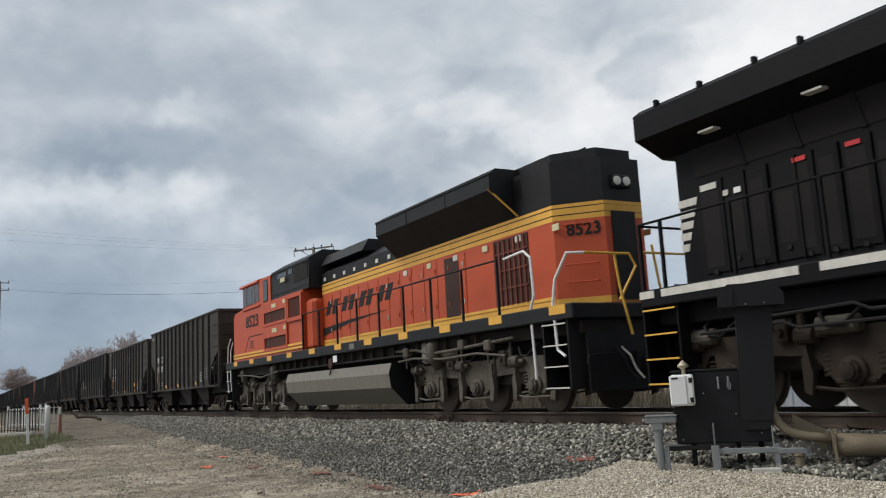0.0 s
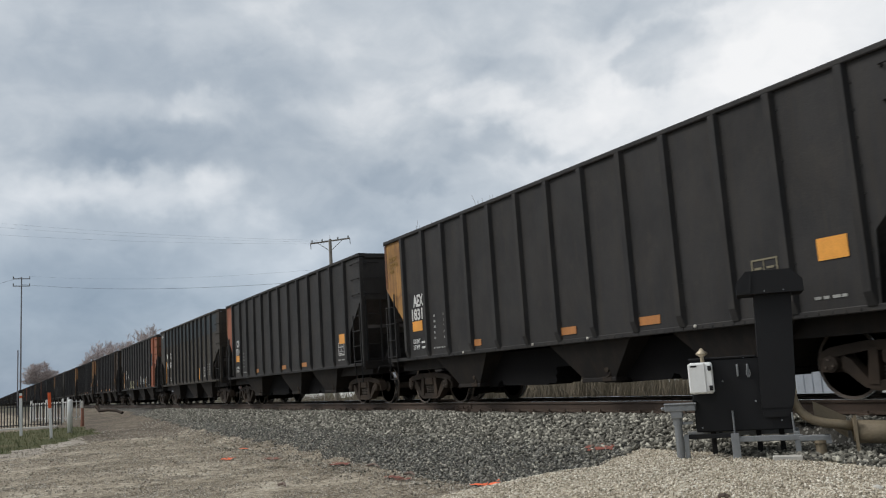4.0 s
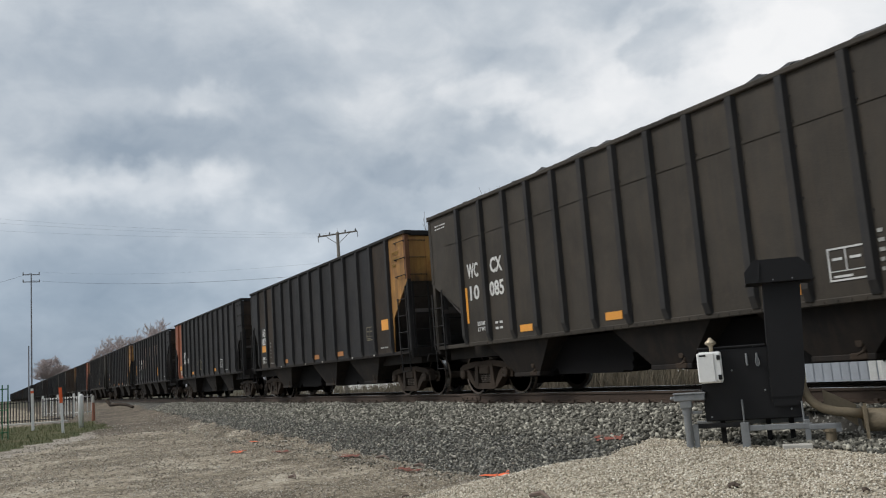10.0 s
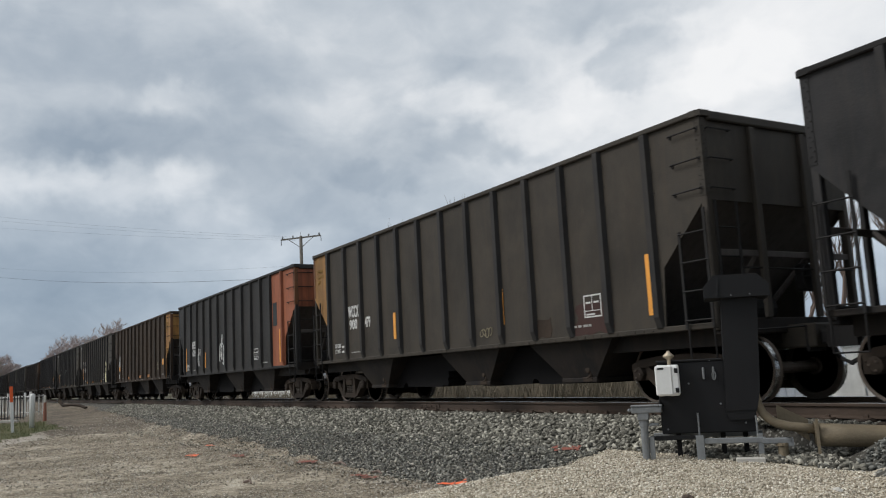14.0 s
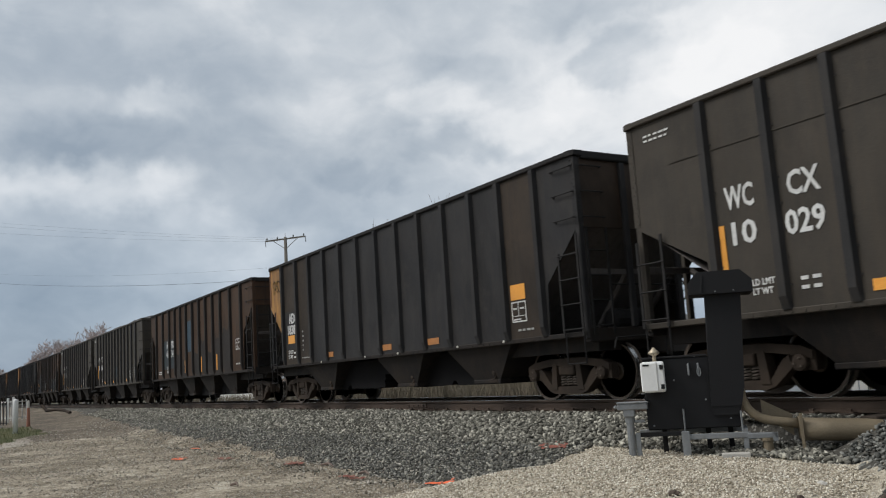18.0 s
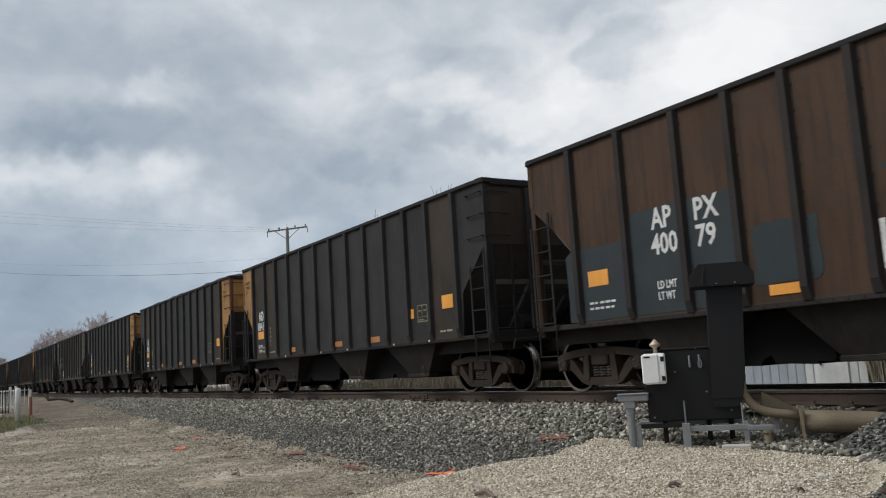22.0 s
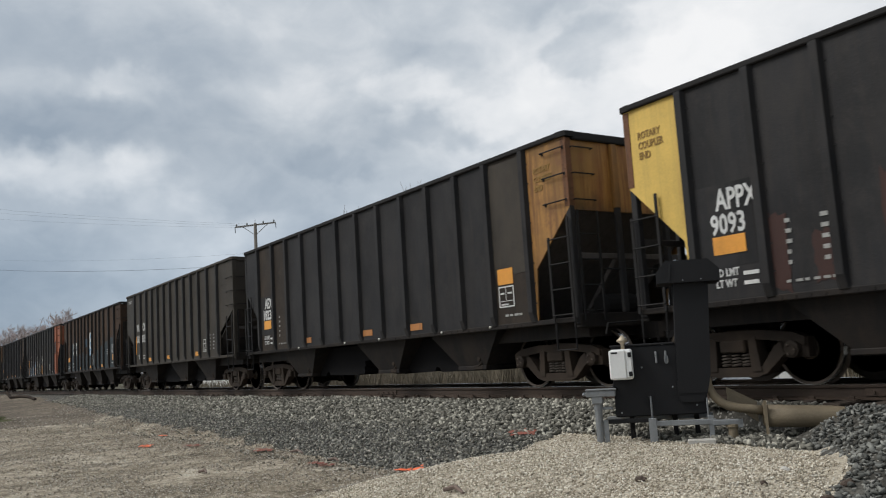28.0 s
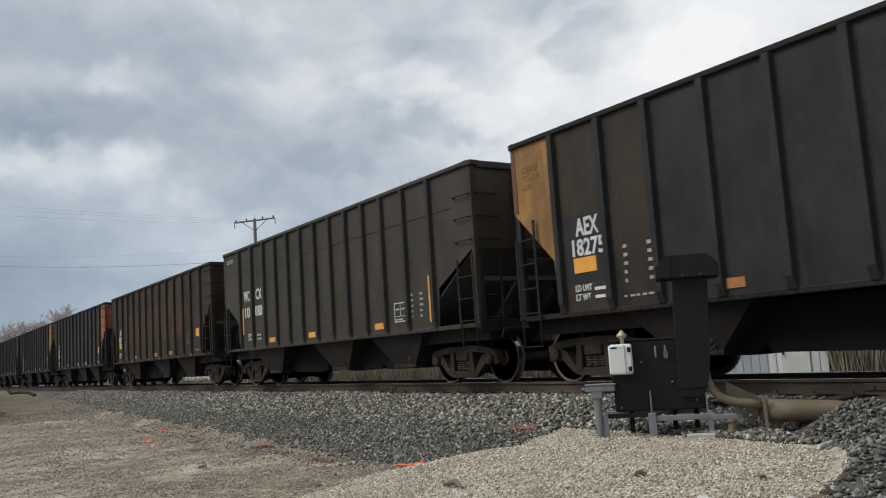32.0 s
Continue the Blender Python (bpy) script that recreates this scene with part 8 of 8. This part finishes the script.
def brush():
    """Dry weeds along the far side of the track."""
    rg = np.random.RandomState(9)
    vs, fs = [], []
    for i in range(17000):
        x, y = rg.uniform(-75, 3) if i < 9000 else rg.uniform(-38, -19.5), rg.uniform(6.5, 11.5)
        if x > -19.5:
            y += 10
        h = rg.uniform(0.35, 1.0) * (1.25 + 0.35 * noise.noise((x * 0.25, y * 0.3, 1)) + (0.3 if x > -22 else 0) + (0.45 if i >= 9000 else 0))
        z = ground_z(x, y) - 0.03
        a, lean = rg.uniform(0, 6.28), rg.uniform(-0.55, 0.55)
        w = rg.uniform(0.008, 0.02)
        o = len(vs)
        dx, dy = math.cos(a) * w, math.sin(a) * w
        vs += [(x - dx, y - dy, z), (x + dx, y + dy, z), (x + lean * h * 0.5 + dx, y + dy, z + h * 0.6), (x + lean * h * 0.5 - dx, y - dy, z + h * 0.6), (x + lean * h, y + lean * 0.3, z + h)]
        fs += [(o, o + 1, o + 2, o + 3), (o + 3, o + 2, o + 4)]
    for i in range(9000):
        y = rg.uniform(14.2, 17.5)
        x = -0.637 * (y + 9.71) + 0.2 + 14 * rg.uniform() ** 1.2
        h, z = rg.uniform(0.9, 2.3), -0.98
        lean, w, a = rg.uniform(-0.3, 0.3), rg.uniform(0.008, 0.024), rg.uniform(0, 6.28)
        o = len(vs)
        dx, dy = math.cos(a) * w, math.sin(a) * w
        vs += [(x - dx, y - dy, z), (x + dx, y + dy, z), (x + lean * h * 0.5 + dx, y + dy, z + h * 0.6), (x + lean * h * 0.5 - dx, y - dy, z + h * 0.6), (x + lean * h, y + lean * 0.3, z + h)]
        fs += [(o, o + 1, o + 2, o + 3), (o + 3, o + 2, o + 4)]
    me = bpy.data.meshes.new("dry_weeds")
    me.from_pydata(vs, [], fs)
    me.materials.append(M["weed"])
    tagged(new("dry_weeds", me), "dry brown weeds and brush behind the track", "weeds", kind="stuff")


def grass():
    rg = np.random.RandomState(12)
    vs, fs = [], []
    n = 0
    while n < 9000:
        x, y = -27 - 19 * rg.uniform(), rg.uniform(-14, -5)
        if ground_kind(x, y) != 3 and rg.uniform() > 0.03:
            n += 1
            continue
        h, a, w = rg.uniform(0.05, 0.16), rg.uniform(0, 6.28), 0.008
        z = ground_z(x, y) - 0.01
        dx, dy = math.cos(a) * w, math.sin(a) * w
        o = len(vs)
        vs += [(x - dx, y - dy, z), (x + dx, y + dy, z), (x + rg.uniform(-0.05, 0.05), y + rg.uniform(-0.05, 0.05), z + h)]
        fs.append((o, o + 1, o + 2))
        n += 1
    for k in range(500):
        x, y = rg.uniform(-12, -3), rg.uniform(-6.8, -5.0)
        z = ground_z(x, y)
        o = len(vs)
        vs += [(x - 0.006, y, z), (x + 0.006, y, z), (x + rg.uniform(-0.03, 0.03), y + rg.uniform(-0.03, 0.03), z + rg.uniform(0.02, 0.06))]
        fs.append((o, o + 1, o + 2))
    me = bpy.data.meshes.new("grass")
    me.from_pydata(vs, [], fs)
    me.materials.append(M["grass_blade"])
    tagged(new("grass", me), "short rough spring grass on the verge", "grass", kind="stuff")


brush()
grass()


# ---- beyond the track ----
def shed():
    it = thing("storage_shed", "low grey and white sheet-metal storage shed", "shed")
    a, b = Vector((-19.0, 13.4, 0)), Vector((-16.1, 15.6, 0))
    ang = math.degrees(math.atan2(b.y - a.y, b.x - a.x))
    it.matrix_basis = pose(a.x, a.y, -0.95, 0, 0, ang)
    L = (b - a).length
    part("wall", Shape().box(0, 0, 0, L, 4.0, 1.85, 0.01), "shed_grey", it)
    for k in range(14):
        x = L * k / 14
        part("wall_panel", Shape().box(x + 0.02, -0.02, 0.05, x + L / 14 - 0.02, 0, 1.8, 0.006), "shed_grey" if k < 7 else "shed_white", it)
    part("roof", Shape().slab([(-0.15, 1.85), (2.0, 1.93), (4.15, 1.85), (4.15, 1.92), (2.0, 2.0), (-0.15, 1.92)], -0.15, L + 0.15), "shed_white", it)
    door = part("door", Shape().box(L * 0.60, -0.05, 0.05, L * 0.60 + 0.9, -0.02, 1.75, 0.01), "shed_white", it)
    part("door_handle", Shape().box(L * 0.60 + 0.08, -0.09, 0.8, L * 0.60 + 0.14, -0.05, 0.95), "loco_black", door)


def house(x, y, ang, w, d, h, mat, label):
    it = thing("house", label, "house", "houses beyond the track", at=pose(x, y, -0.95, 0, 0, ang))
    part("wall", Shape().box(-w / 2, 0, 0, w / 2, d, h, 0.01), mat, it)
    part("roof", Shape().prism([(-w / 2 - 0.4, h), (0, h + w * 0.32), (w / 2 + 0.4, h), (w / 2 + 0.4, h + 0.15), (0, h + w * 0.32 + 0.18), (-w / 2 - 0.4, h + 0.15)], -0.3, d + 0.3), "roof", it)
    part("gable", Shape().prism([(-w / 2, h), (0, h + w * 0.31), (w / 2, h)], 0.02, d - 0.02), mat, it)
    for k in (-0.28, 0.28):
        win = part("window", Shape().box(w * k - 0.6, -0.05, 1.0, w * k + 0.6, 0, 2.3), "white", it)
        for e in (-0.28, 0.28):
            part("pane", Shape().box(w * k + e - 0.24, -0.06, 1.08, w * k + e + 0.24, -0.05, 2.22), "glass", win)
    part("door", Shape().box(-0.45, -0.05, 0, 0.45, 0, 2.05), "white", it)


def parked_car(x, y, ang):
    it = thing("parked_car", "white parked sedan beyond the track", "car", at=pose(x, y, -0.95, 0, 0, ang))
    part("body", Shape().prism([(-2.2, 0.3), (-2.2, 0.72), (-2.0, 0.85), (2.0, 0.78), (2.25, 0.6), (2.25, 0.3)], -0.86, 0.86), "white", it)
    cabin = part("cabin", Shape().prism([(-1.7, 0.84), (-1.1, 1.38), (0.4, 1.40), (1.2, 0.80)], -0.76, 0.76), "white", it)
    for s in (-1, 1):
        part("side_window", Shape().prism([(-1.45, 0.90), (-1.0, 1.30), (0.33, 1.32), (0.95, 0.88)], s * 0.765, s * 0.77), "glass", cabin)
    for xx in (-1.35, 1.4):
        for s in (-0.78, 0.78):
            w = part("wheel", Shape().lathe("y", (xx, s, 0.32), [(-0.1, 0.30), (-0.09, 0.32), (0.09, 0.32), (0.1, 0.30)], 16), "under", it)
            part("rim", Shape().lathe("y", (xx, s * 1.13, 0.32), [(-0.02, 0.19), (0.02, 0.18)], 12), "galv", w)


shed()
house(-68, 27, 20, 8, 9, 3.0, "brick", "small red-brick house with white windows")
house(-84, 25, 10, 9, 8, 3.0, "shed_white", "low white clapboard house")
house(-52, 40, 25, 10, 9, 3.2, "shed_white", "low white clapboard house")
parked_car(-60, 17.5, 8)
parked_car(-66, 19, 5)


def panel_fence():
    """White board fence along the back of the lots."""
    it = thing("white_board_fence", "long low white board fence beyond the track", "fence", at=pose(-92, 15.5, -0.95, 0, 0, -3.5))
    panel = Shape().box(0.06, -0.02, 0.08, 2.34, 0.02, 0.95, 0.005).mesh("board", "shed_white")
    post = Shape().box(-0.06, -0.06, -0.1, 0.06, 0.06, 1.12, 0.01).mesh("fence_post", "shed_white")
    for k in range(12):
        part("board", panel, None, it, at=pose(k * 2.4, 0, 0))
        part("fence_post", post, None, it, at=pose(k * 2.4, 0, 0))
    part("fence_post", post, None, it, at=pose(12 * 2.4, 0, 0))


panel_fence()


# ---- what moves ----
# the train runs at an even speed; the clip's clock slips by a few hundredths of a second
LATE = {9: 0.008, 23: 0.031, 25: 0.037, 26: 0.02, 27: 0.01}


def motions():
    """The train rolls along the straight track; wheelsets turn while their car passes."""
    times = [0.0, 1 / 30] + list(range(1, 32)) + [32 - 1 / 30, 32.0]
    for car, x in TRAIN:
        walk(car, [(t, pose(x + SPEED * (t + LATE.get(t, 0.0)), TRACK_Y, 0)) for t in times])
        first = max(0, math.ceil((-44 - x) / SPEED * 30))
        last = min(960, math.floor((12 - x) / SPEED * 30))
        if last <= first:
            continue
        for ob in car.children_recursive:
            if ob.name.startswith("wheelset"):
                px, py, pz = ob.location
                step = math.degrees(SPEED / 30 / pz)
                rows = [(0.0, pose(px, py, pz))] if first else []
                rows += [(k / 30, pose(px, py, pz, 0, (k - first) * step % 360, 0)) for k in range(first, last + 1)]
                if last < 960:
                    rows.append((32.0, rows[-1][1]))
                walk(ob, rows)


motions()
